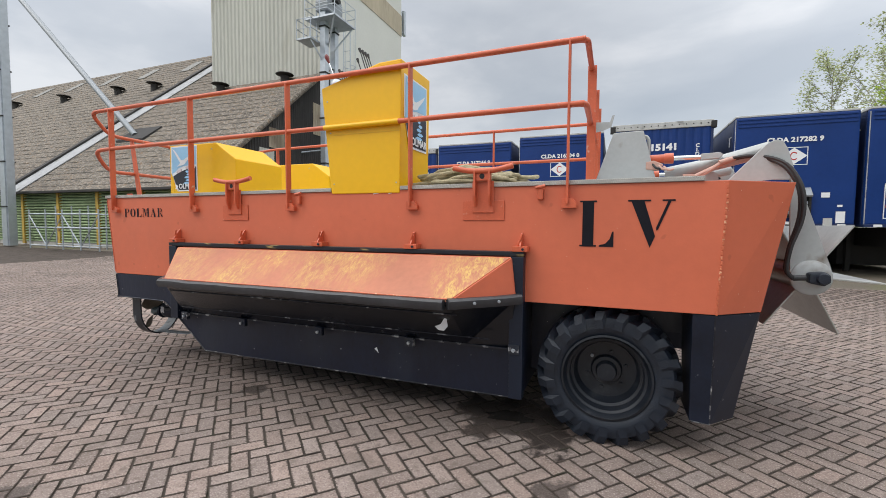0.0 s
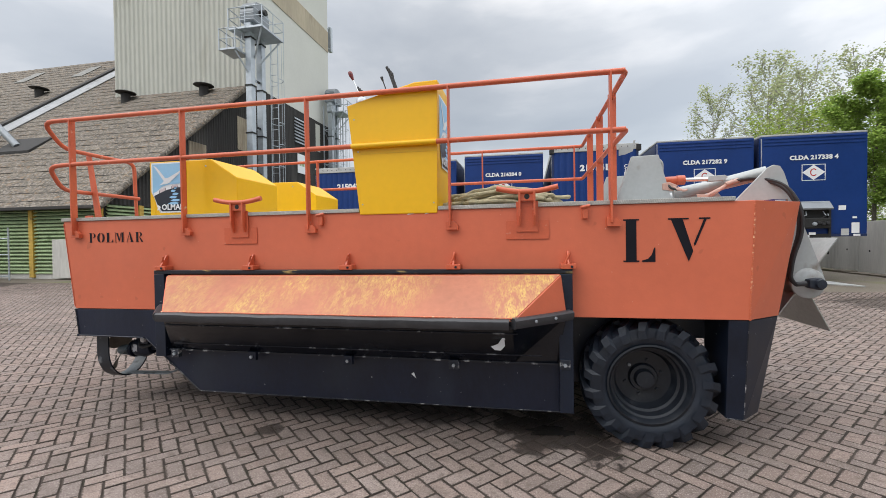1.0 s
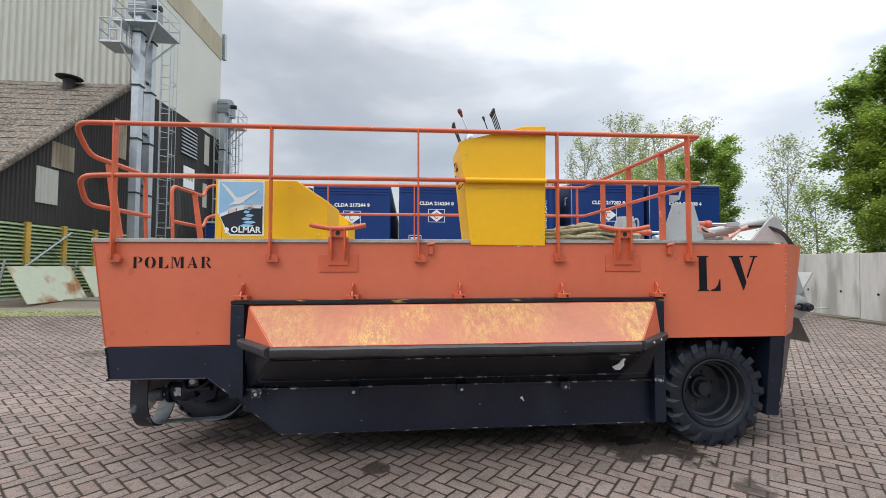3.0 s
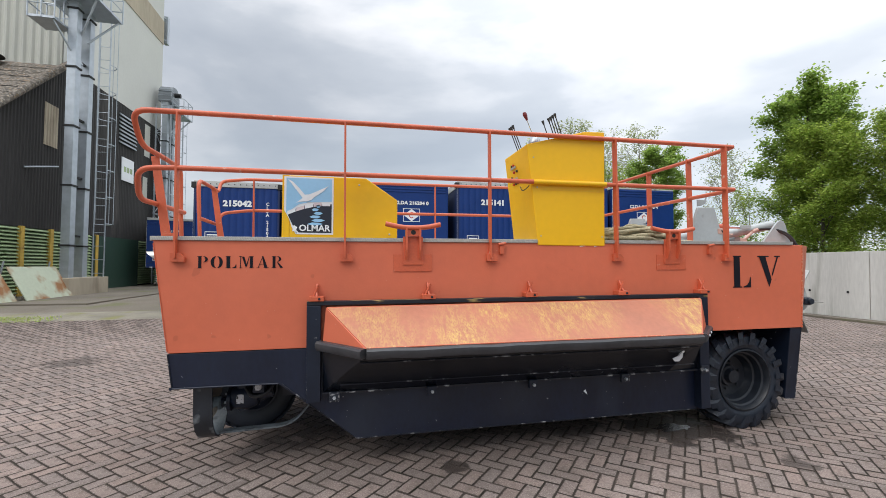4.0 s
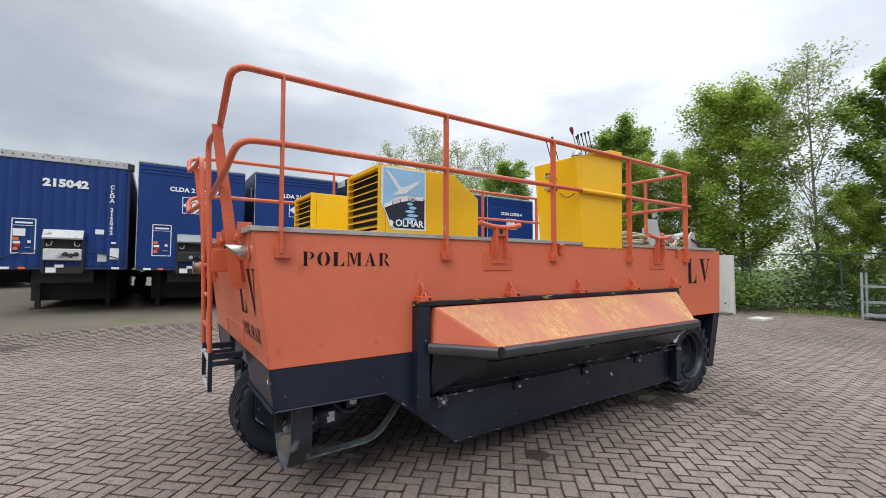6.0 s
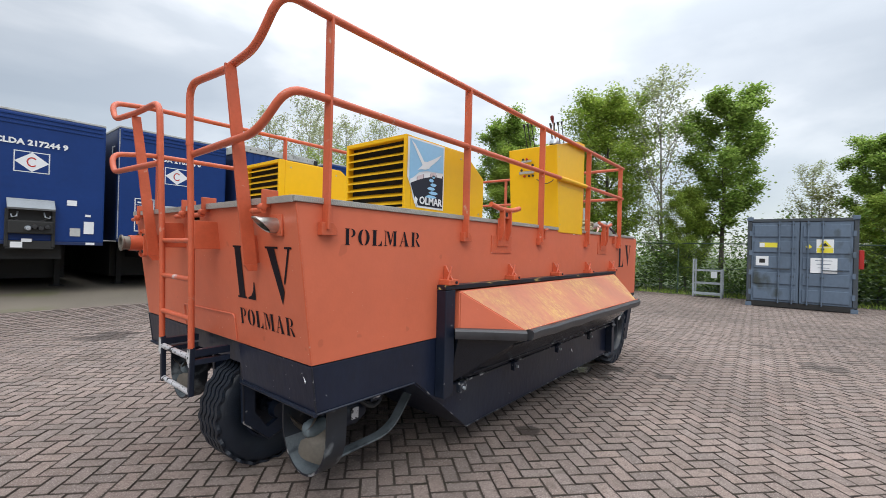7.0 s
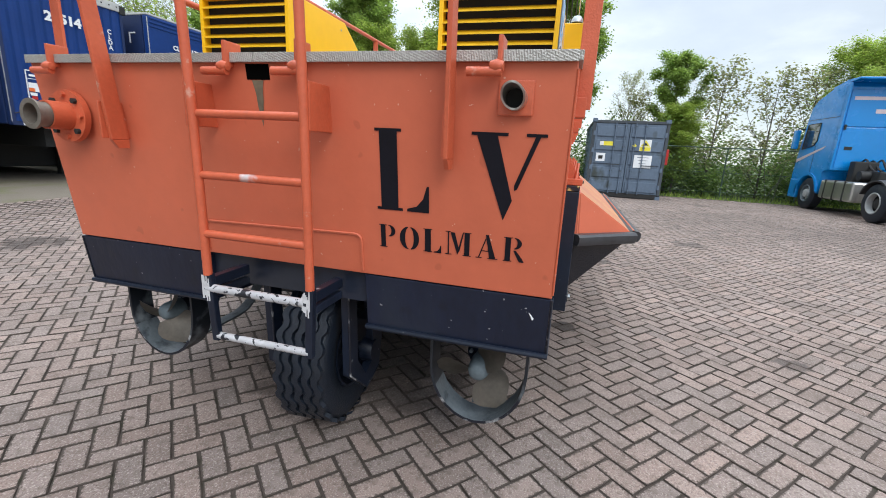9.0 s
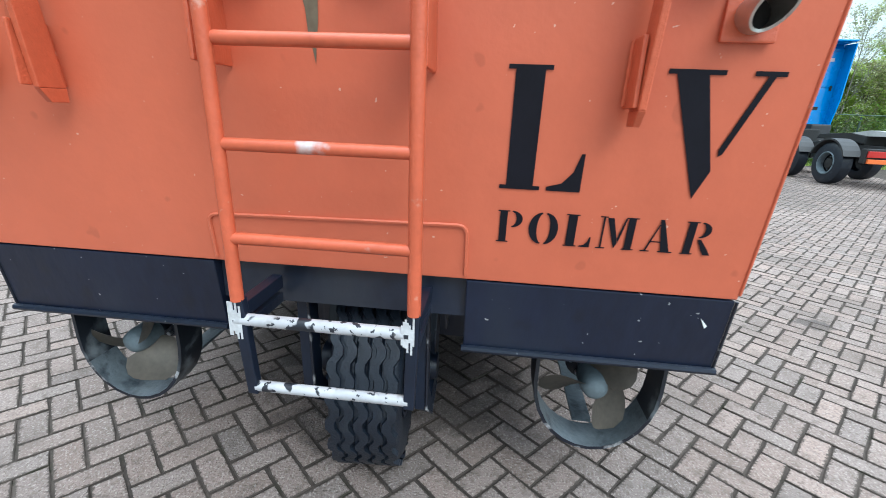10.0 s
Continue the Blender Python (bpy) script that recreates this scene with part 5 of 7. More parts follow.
def truck_wheel(x, y, s, bright):
    w = part("wheel", lathe([(.29, -.15), (.45, -.16), (.51, -.12), (.52, 0), (.51, .12), (.45, .16), (.29, .15)], 30, pose(x, y, .52)), TYRE, truck, "truck tyre with steel rim", smooth=True)
    at = pose(x, y, .52, 0, 0, 0 if s < 0 else 180)
    rim = part("rim", lathe([(.295, -.14), (.285, -.165), (.262, -.165), (.245, -.10), (.24, -.02)], 30, at), ZINC if bright else STEEL_GREY, w, "bare steel rim edge", smooth=True)
    deep = -.09 if x < 2 else .0
    part("wheel_disc", lathe([(.243, .03), (.21, deep), (.14, deep - .02), (.125, deep - .08), (.0001, deep - .10)], 24, at), STEEL_GREY if x < 2 else CHASSIS, rim, smooth=True)
    for k in range(10):
        a = k * math.pi / 5
        part("wheel_nut", lathe([(.0001, -.03), (.014, -.028), (.018, 0)], 6, at @ pose(.168 * math.cos(a), deep - .008, .168 * math.sin(a))), ZINC if bright else CHASSIS, rim)
    for k in range(8 if x < 2 else 0):
        a = k * math.pi / 4 + .2
        part("vent_hole", lathe([(.0001, -.004), (.026, -.003), (.026, .01)], 10, at @ pose(.212 * math.cos(a), deep - .012, .212 * math.sin(a))), CHASSIS, rim)


for s in (-1, 1):
    truck_wheel(1.15, s * 1.06, s, True)
    truck_wheel(4.45, s * .98, s, False)
    truck_wheel(6.02, s * .98, s, True)
    part("fuel_tank", slab([(1.95, .45), (3.6, .45), (3.6, 1.02), (1.95, 1.02)], "y", s * .95 - .28, s * .95 + .28, .06), STAINLESS, truck, "ribbed aluminium fuel tank")
    for k in range(3):
        part("tank_strap", box(2.2 + k * .5, 2.26 + k * .5, s * .95 - .29, s * .95 + .29, .44, 1.03, .01), CHASSIS, truck)
    for x in (4.45, 6.02):
        part("mudguard", slab([(x + .62 * math.cos(a), .52 + .62 * math.sin(a)) for a in [radians(20 + 14 * k) for k in range(11)]] + [(x + .58 * math.cos(a), .52 + .58 * math.sin(a)) for a in [radians(160 - 14 * k) for k in range(11)]], "y", s * .98 - .2, s * .98 + .2), PLASTIC, truck)
    part("frame_rail", box(1.8, 7.15, s * .42 - .05, s * .42 + .05, .72, 1.0, .01), CHASSIS, truck)
part("coupling_plate", slab([(4.5, 1.10), (5.9, 1.10), (6.2, 1.0), (6.2, 1.22), (5.7, 1.28), (4.6, 1.24)], "y", -.5, .5, .03), CHASSIS, truck)
part("rear_beam", box(7.1, 7.25, -1.2, 1.2, .62, .95, .02), CHASSIS, truck)
for s in (-1, 1):
    part("tail_lamp", box(7.25, 7.29, s * .95 - .22, s * .95 + .22, .76, .9, .01), RED, truck)
    part("marker_plate", box(7.25, 7.30, s * .95 - .2, s * .95 + .2, .62, .72, .008), ORANGE_LABEL, truck)
part("battery_box", box(2.2, 3.2, -.45, .45, .95, 1.35, .04), CHASSIS, truck)
for k in range(5):
    part("air_line", tube([(2.18, -.4 + .2 * k, 1.62), (2.42, -.45 + .2 * k, 1.72 - .05 * (k % 2)), (2.62, -.35 + .18 * k, 1.38), (3.2, -.3 + .15 * k, 1.25)], .028, 6, .2), RUBBER, truck)
part("coupling_stand", box(2.25, 2.55, -.75, -.15, 1.0, 1.62, .04), CHASSIS, truck)
part("air_tank", tube([(2.75, -.7, 1.2), (2.75, .6, 1.2)], .14, 14), CHASSIS, truck, smooth=True)
part("exhaust_box", box(2.3, 2.9, .35, .95, .9, 1.5, .05), PLASTIC, truck)
part("tail_cover", slab([(5.2, 1.16), (5.6, 1.28), (6.2, 1.36), (6.9, 1.34), (7.1, 1.22), (6.2, 1.22)], "y", -.45, .45, .02), TRAILER_TOP, truck)


# ---- trees ----
def leaf_cloud(bm, centres, n, spread, size, rng):
    for c in centres:
        for _ in range(n):
            p = Vector(c) + Vector((rng.gauss(0, spread), rng.gauss(0, spread), rng.gauss(0, spread * .8)))
            # blades lie mostly flat, tilted at random, with a drooping tip
            up = Vector((rng.gauss(0, .55), rng.gauss(0, .55), 1)).normalized()
            a = Vector((rng.gauss(0, 1), rng.gauss(0, 1), rng.gauss(-.35, .4)))
            a = (a - up * a.dot(up)).normalized()
            b = up.cross(a)
            s = size * rng.uniform(.6, 1.3)
            bm.faces.new([bm.verts.new(p + q) for q in (a * s - up * s * .25, a * s * .1 + b * s * .72, -a * s * .8, a * s * .1 - b * s * .72)])


def tree(name, label, height, spread, mats, seed, limbs=14, twigs=7, leaves=26, leaf=.11, cluster=.28, start=.25, upright=.6, trunk=.11, conic=0.0):
    rng = random.Random(seed)
    t = thing(name, label, "tree", None, "trees beyond the yard")
    tips = []
    bm, bt = bmesh.new(), bmesh.new()
    lean = Vector((rng.uniform(-.3, .3), rng.uniform(-.3, .3), 0))
    top = Vector((0, 0, height * .93)) + lean
    tube([Vector((0, 0, -.05)), Vector((0, 0, height * .3)) + lean * .2, Vector((0, 0, height * .65)) + lean * .7, top], trunk, 8, 0, bm, True, .12)
    stem = part("trunk", bm, mats[0], t, smooth=True)
    for k in range(limbs):
        f = start + (1 - start) * (k + rng.uniform(-.3, .3)) / limbs
        f = min(.97, max(start, f))
        base = Vector((0, 0, height * .93 * f)) + lean * f
        a = k * 2.4 + rng.uniform(-.4, .4)
        shape = math.sin(math.pi * (.15 + .8 * (f - start) / (1 - start))) ** .7
        shape = shape * (1 - conic) + conic * (1.1 - (f - start) / (1 - start))
        ln = spread * shape * rng.uniform(.7, 1.15) + .25
        d = Vector((math.cos(a), math.sin(a), upright + .5 * f)).normalized()
        mid = base + d * ln * .55 + Vector((0, 0, -.05 * ln))
        end = base + d * ln + Vector((0, 0, .12 * ln))
        part("limb", tube([base, mid, end], trunk * .38 * (1.15 - f), 6, 0, None, False, .25), mats[0], stem, smooth=True)
        for j in range(twigs):
            g = .25 + .75 * (j + rng.random()) / twigs
            q = base.lerp(mid, g / .55) if g < .55 else mid.lerp(end, (g - .55) / .45)
            dd = (d + Vector((rng.gauss(0, .6), rng.gauss(0, .6), rng.gauss(.25, .5)))).normalized()
            tip = q + dd * ln * rng.uniform(.18, .42)
            tube([q, q.lerp(tip, .5) + Vector((0, 0, -.03)), tip], .012, 4, 0, bt, False, .3)
            tips += [q.lerp(tip, .55), tip]
        tips.append(end)
    tips.append(top)
    part("twig_mass", bt, mats[0], t, kind="stuff")
    bl = bmesh.new()
    leaf_cloud(bl, tips, leaves, cluster, leaf, rng)
    part("crown", bl, mats[1], t)
    return t


def put(t, spots):
    for k, (x, y, z, turn, s) in enumerate(spots):
        m = pose(x, y, z, 0, 0, turn) @ Matrix.Scale(s, 4)
        if k:
            c = copy_thing(t, m)
            c.matrix_basis = m
        else:
            t.matrix_basis = m


maple = tree("maple_tree", "leafy green maple behind the yard", 8.2, 1.6, (BARK, LEAF), 3, 22, 5, 150, .062, .165, .30, .55)
put(maple, ((19.0, 10.2, 0, 0, 1.06), (19.0, .45, 0, 70, .98), (19.2, -4.05, 0, 200, .69), (17.3, 17.0, .25, 120, .93), (19.5, -17.0, 0, 30, .85), (20.5, -24, 0, 300, .9)))
young = tree("young_maple", "fresh light green maple with full crown", 8.2, 2.0, (BARK, LEAF_LIGHT), 11, 28, 6, 165, .055, .21, .16, .6)
put(young, ((19.0, 4.95, 0, 0, 1.06), (19.4, 7.3, 0, 140, .80), (19.6, -10.6, 0, 250, .74), (18.3, 9.4, 0, 90, .80), (18.5, 1.6, 0, 200, .5), (18.3, -4.2, 0, 320, .43), (19.5, -13.6, 0, 60, .44), (20.4, -15.2, 0, 160, .5), (23.0, -19.0, 0, 10, .8)))
sparse = tree("spring_tree", "slender tree just coming into leaf", 7.6, 1.5, (TWIG, LEAF_PALE), 21, 26, 9, 9, .05, .13, .10, 1.1, .06)
put(sparse, ((19.0, 2.6, 0, 0, 1.23), (19.6, -2.25, 0, 40, .66), (19.0, 14.5, .2, 200, .95), (19.0, 24.0, .25, 10, 1.42), (19.0, 28.3, .25, 130, 1.5),
             (19.5, 21.0, .25, 300, 1.35), (19.0, -13.5, 0, 20, .8), (19.3, -19.0, 0, 120, .8),  (21.0, 33.0, .25, 160, 1.95), (18.0, 33.5, .25, 300, 1.7)))
leafing = tree("leafing_tree", "thin many-stemmed tree with loose tiers of new leaves", 5.0, 1.4, (STEM, LEAF_FRESH), 47, 13, 7, 10, .064, .14, .08, 1.3, .05)
put(leafing, ((18.9, -5.55, 0, 0, 1.03), (19.0, -7.5, 0, 110, .98), (19.4, -9.1, 0, 215, 1.0), (18.9, -2.4, 0, 75, .8), (19.2, -14.4, 0, 20, .8)))
budding = tree("budding_tree", "young tree with fresh leaves on its lower limbs", 6.5, 1.7, (TWIG, LEAF_LIGHT), 33, 20, 8, 12, .066, .2, .08, .9, .06)
put(budding, ((18.0, 22.4, .25, 0, 1.2), (18.3, 26.2, .25, 80, 1.25), (18.4, 19.6, .25, 170, 1.1), (18.6, 12.6, .2, 60, .7)))


# low growth behind wall and fence, and grass at the edge
rng = random.Random(8)
bm = bmesh.new()
spots = []
for k in range(560):
    y = rng.uniform(-24, 22)
    x = rng.uniform(18.0, 21.5) if y < 3.5 else rng.uniform(15.8, 19)
    h = rng.uniform(.4, 1.7) if rng.random() < .8 or y > 3.5 else rng.uniform(1.5, 3.0)
    for j in range(3):
        spots.append((x + rng.gauss(0, .3), y + rng.gauss(0, .35), h * rng.uniform(.2, 1)))
leaf_cloud(bm, spots, 62, .34, .07, rng)
hedge = part("undergrowth", bm, LEAF_LOW, kind="stuff")
tagged(hedge, "tangled green undergrowth along the fence", "shrubs")
bm = bmesh.new()
for k in range(130):
    y, x = rng.uniform(-24, 20), rng.uniform(18, 21)
    a = rng.uniform(0, 6.28)
    ln = rng.uniform(1.0, 2.8)
    tube([(x, y, 0), (x + .3 * ln * math.cos(a), y + .3 * ln * math.sin(a), .55 * ln), (x + .7 * ln * math.cos(a), y + .7 * ln * math.sin(a), .85 * ln)], .014, 4, .3, bm, False, .4)
tagged(part("bare_stems", bm, TWIG, kind="stuff"), "bare arching stems among the shrubs", "shrubs")
bm = bmesh.new()
for k in range(5200):
    y = rng.uniform(-26, 3.2) if k % 4 else rng.uniform(8.8, 9.7)
    x = 16.9 + abs(rng.gauss(0, .9)) if k % 4 else rng.uniform(-11.2, -6)
    z = rise(x, y) - .01
    h = rng.uniform(.05, .22) if k % 4 else rng.uniform(.02, .07)
    a = rng.uniform(0, 3.14)
    dx, dy = .012 * math.cos(a), .012 * math.sin(a)
    bm.faces.new([bm.verts.new(p) for p in ((x - dx, y - dy, z), (x + dx, y + dy, z), (x + rng.gauss(0, .05), y + rng.gauss(0, .05), z + h))])
tagged(part("grass_blades", bm, LEAF_LIGHT, kind="stuff"), "rough grass along the edge of the yard", "grass")
# far woods closing the horizon
bm = bmesh.new()
far = []
for k in range(420):
    a = rng.uniform(0, 2 * math.pi)
    r = rng.uniform(70, 120)
    far.append((r * math.cos(a), r * math.sin(a), rng.uniform(.5, 4.5)))
leaf_cloud(bm, far, 150, 1.7, .26, rng)
tagged(part("far_trees", bm, LEAF_LOW, kind="stuff"), "distant line of trees closing the horizon", "trees")

# ---- the vessel ----
W_HULL = 2.21
vessel = thing("amphibious_vessel", "orange and black wheeled oil recovery boat parked on block paving", "boat", pose(0, 0, 0, 0, -0.33, 0))


def stern_x(z):
    return -0.133 * (z - 0.866)


def mirror_y(pts):
    return [(x, W_HULL - y, z) for x, y, z in pts]


low = [(0, 0, .866), (5.23, 0, .866), (5.495, .21, .866), (5.495, W_HULL - .21, .866), (5.23, W_HULL, .866), (0, W_HULL, .866)]
high = [(-.10, 0, 1.62), (5.265, 0, 1.62), (5.645, .25, 1.62), (5.645, W_HULL - .25, 1.62), (5.265, W_HULL, 1.62), (-.10, W_HULL, 1.62)]
part("hull_side", loft(low, high, 0.004), ORANGE, vessel, "orange painted steel upper hull")


def pontoon(y0, y1):
    out = [(stern_x(.636), .636), (.70, .630), (1.235, .208), (4.13, .212), (4.13, .862), (stern_x(.862), .862)]
    bm = slab(out, "y", y0, y1, 0.004)
    return part("pontoon", bm, BLACK_DUSTY, vessel, "black painted lower hull with angled stern end")


pontoon(0.003, .715)
pontoon(1.466, W_HULL - .003)
part("centre_hull", box(.62, 4.12, .716, 1.465, .34, .862), BLACK, vessel)
part("tunnel_roof", box(.035, .62, .716, 1.465, .735, .862), BLACK, vessel)
part("bow_bottom", box(4.135, 5.2, .40, W_HULL - .40, .66, .862), BLACK, vessel)
for y0, y1 in ((-.006, .72), (1.46, W_HULL + .006)):
    part("bottom_bead", tube([(stern_x(.633) - .006, y0, .633), (stern_x(.633) - .006, y1, .633)], .011, 8), CHIPPED, vessel, "rounded steel bead along the transom edge", smooth=True)
for y in (-.002, W_HULL + .002):
    part("bottom_bead", tube([(stern_x(.633) + .004, y, .633), (.70, y, .629)], .006, 6), CHIPPED, vessel, smooth=True)

# bow legs under the raked corners, behind the front wheels
for flip in (False, True):
    top = [(5.115, .012, .862), (5.23, .004, .862), (5.493, .214, .862), (5.493, .42, .862), (5.115, .42, .862)]
    bot = [(5.13, .10, .20), (5.235, .09, .195), (5.385, .24, .20), (5.385, .42, .20), (5.13, .42, .20)]
    top, bot = (mirror_y(top), mirror_y(bot)) if flip else (top, bot)
    part("bow_leg", loft(bot, top, 0.005), CHIPPED, vessel, "black steel leg tapering towards the ground")
    y = W_HULL - .4 if flip else .4
    part("wheel_well", box(4.135, 5.0, y - .01, y + .01, .30, .862), BLACK, vessel)

# seam of the bow plate
bm = bmesh.new()
for k in range(26):
    z = .875 + k * .0285
    f = (z - .866) / .754
    box(-.006, .006, -.004, .003, -.012, .012, 0.003, bm, pose(5.23 + .035 * f + random.uniform(-.002, .002), 0, z))
# the highlight along the seam is in the bead's colour
part("weld_seam", bm, WELD, vessel, "weld bead with its pale highlight painted on")
tub = tube([(0 + stern_x(.88), -.001, .88), (stern_x(1.60), -.001, 1.60)], .004, 6)
part("corner_weld", tub, ORANGE_RAIL, vessel)
for y in (-.001, W_HULL + .001):
    part("worn_edge", tube([(stern_x(.64), y, .64), (stern_x(.86), y, .86)], .0045, 6), WORN_EDGE, vessel, smooth=True)
    part("worn_edge", tube([(5.14, .098 if y < 1 else W_HULL - .098, .20), (5.235, .092 if y < 1 else W_HULL - .092, .195), (5.228, .004 if y < 1 else W_HULL - .004, .86)], .004, 6), WORN_EDGE, vessel, smooth=True)

# aluminium edging round the deck
for x0, x1, y0, y1 in ((-.112, 2.64, -.012, .07), (3.24, 5.15, -.012, .07), (-.112, 5.15, W_HULL - .07, W_HULL + .012)):
    part("deck_edging", box(x0, x1, y0, y1, 1.6205, 1.648, 0.003), ALU, vessel, "checker plate aluminium edging")
for y0, y1 in ((.0705, 1.087), (1.089, W_HULL - .0705)):
    part("deck_edging", box(-.112, -.03, y0, y1, 1.6205, 1.648, 0.003), ALU, vessel, "checker plate aluminium edging")
    part("edging_lip", box(-.120, -.1125, y0 - .07 * (y0 < .1), y1 + .07 * (y1 > 2), 1.616, 1.648, 0.002), ALU, vessel)
part("deck_plate", box(-.03, 5.15, .0705, W_HULL - .0705, 1.6205, 1.630), STEEL_GREY, vessel)


# side float with its flange, top, belly and bumper
def side_float(flip):
    sy = (lambda y: W_HULL - y) if flip else (lambda y: y)
    P = lambda x, y, z: (x, sy(y), z)
    g0, g1 = sorted((sy(-.075), sy(-.001)))
    part("flange", box(.89, 4.155, g0, g1, 1.168, 1.197, 0.004), SCUFFED, vessel, "black flange with yellow rub marks")
    for x0, x1 in ((.89, .985), (4.065, 4.155)):
        part("flange_post", box(x0, x1, g0, g1, .50 if x0 < 2 else .235, 1.166, 0.005), CHIPPED, vessel)
    back = [P(.99, -.002, 1.16), P(4.06, -.002, 1.16)]
    bm = bmesh.new()
    top = [P(1.02, -.085, 1.157), P(4.08, -.085, 1.162)]
    mid = [P(1.0, -.10, .905), P(1.30, -.425, .905), P(3.77, -.425, .905), P(4.11, -.10, .905)]
    root = [P(1.02, -.003, 1.157), P(4.08, -.003, 1.162), P(4.11, -.003, .905), P(1.0, -.003, .905)]
    v = [bm.verts.new(p) for p in top + mid + root]
    for f in ((0, 2, 3), (0, 3, 4, 1), (1, 4, 5), (6, 0, 1, 7), (7, 1, 5, 8), (6, 9, 2, 0), (2, 9, 8, 5, 4, 3)):
        bm.faces.new([v[i] for i in f])
    bm.faces.ensure_lookup_table()
    for i in (0, 2, 3, 4, 5, 6):
        bm.faces[i].material_index = 1
    bmesh.ops.bevel(bm, geom=bm.edges[:], offset=.006, segments=2, affect="EDGES", material=1)
    part("float_top", bm, [ORANGE_WORN, ORANGE], vessel, "worn orange paint rubbed through to yellow")
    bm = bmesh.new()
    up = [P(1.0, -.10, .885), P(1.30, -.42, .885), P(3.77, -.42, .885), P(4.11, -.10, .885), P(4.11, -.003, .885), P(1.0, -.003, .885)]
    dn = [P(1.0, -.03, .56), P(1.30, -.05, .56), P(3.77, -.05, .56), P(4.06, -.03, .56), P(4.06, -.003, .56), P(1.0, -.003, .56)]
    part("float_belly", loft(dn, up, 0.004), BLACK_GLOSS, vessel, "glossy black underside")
    # rubber strip in three lengths, mitred where the float turns
    section = [(-.034, -.028), (.020, -.034), (.034, -.012), (.034, .016), (.022, .029), (-.012, .031), (-.034, .022)]
    lengths = ((P(.975, -.085, .897), P(1.272, -.424, .893)), (P(1.288, -.434, .893), P(3.752, -.434, .893)), (P(3.768, -.424, .893), P(4.135, -.085, .897)))
    for a, b in lengths:
        a, b = Vector(a), Vector(b)
        n = max(2, int((b - a).length / .16))
        way = (b - a).normalized()
        out = Vector((way.y, -way.x, 0)) * (-1 if flip else 1)
        bm, rings = bmesh.new(), []
        for k in range(n + 1):
            c = a.lerp(b, k / n) + out * noise.noise((k * .9, a.x * 3, 2.0)) * .007 + Vector((0, 0, .006 * noise.noise((k * .7, a.x * 2, 5.0))))
            rings.append([bm.verts.new(c + out * u + Vector((0, 0, v))) for u, v in section])
        for p, q in zip(rings, rings[1:]):
            for i in range(len(section)):
                j = (i + 1) % len(section)
                bm.faces.new((p[i], p[j], q[j], q[i]))
        bm.faces.new(rings[0][::-1])
        bm.faces.new(rings[-1])
        strip = part("bumper", bm, BUMPER, vessel, "scuffed black rubber bumper strip", smooth=True)
        for k in range(1, 3) if a.x > 3.7 else ():
            c = a.lerp(b, k / 3) + out * .035
            part("bumper_bolt", lathe([(.0001, -.006), (.010, -.004), (.010, .004)], 8, Matrix.Translation(c) @ (-out).to_track_quat("Y", "Z").to_matrix().to_4x4()), GALV, strip)
    part("fold", box(1.0, 4.06, min(sy(-.055), sy(-.003)), max(sy(-.055), sy(-.003)), .548, .560, 0.003), WORN_EDGE, vessel)
    for x in (1.08, 1.77, 2.56, 3.35, 4.10):
        z = .53 if x < 4 else .56
        b0, b1 = sorted((sy(-.085), sy(-.052)))
        tab = part("bolted_tab", box(x - .035, x + .035, b0, b1, z - .03, z + .035, 0.004), TAB if x > 3 or x < 1.2 else CHIPPED, vessel, "bolted tab with worn white paint")
        part("bolt", lathe([(0.0001, -.012), (.012, -.012), (.012, .004)], 6, pose(x, sy(-.088), z, 0, 0, 180 if flip else 0)), GALV, tab)
    for x in (.955, 1.75, 2.555, 3.355, 4.13):
        c0, c1 = sorted((sy(-.085), sy(-.001)))
        lug = part("lug", box(x - .05, x + .05, c0, c1, 1.198, 1.232, 0.004), ORANGE_RAIL, vessel)
        g = slab([(-.075, 0), (-.002, 0), (-.002, .085), (-.015, .085)], "x", -.006, .006, 0.001, None, pose(x, 0, 1.232))
        if flip:
            bmesh.ops.transform(g, matrix=Matrix.Translation((0, W_HULL, 0)) @ Matrix.Diagonal((1, -1, 1, 1)), verts=g.verts)
        part("gusset", g, ORANGE_RAIL, lug)
        part("pin", tube([P(x - .02, -.05, 1.23), P(x + .012, -.055, 1.31)], .008, 8), ORANGE_RAIL, lug, smooth=True)
        part("lug_bolt", lathe([(0.0001, -.006), (.009, -.006), (.009, .004)], 6, pose(x + .02, sy(-.087), 1.214, 0, 0, 180 if flip else 0)), CHIPPED, lug)


side_float(False)
side_float(True)
for y in (-.001, W_HULL + .001):
    part("worn_edge", tube([(.72, y, .625), (1.235, y, .210), (4.125, y, .214), (4.125, y, .55)], .0045, 6), WORN_EDGE, vessel, "lower edge with paint worn pale", smooth=True)
    for x0, x1, d, z in ((1.25, 3.80, .343, .815), (1.12, 3.95, .13, .628)):
        part("belly_scratch", tube([(x0, y - d if y < 1 else y + d, z), (x1, y - d if y < 1 else y + d, z)], .0045, 6), WORN_EDGE, vessel)
    part("rubbed_edge", tube([(1.30, y - .426 if y < 1 else y + .426, .925), (3.77, y - .426 if y < 1 else y + .426, .925)], .005, 6), WELD, vessel)
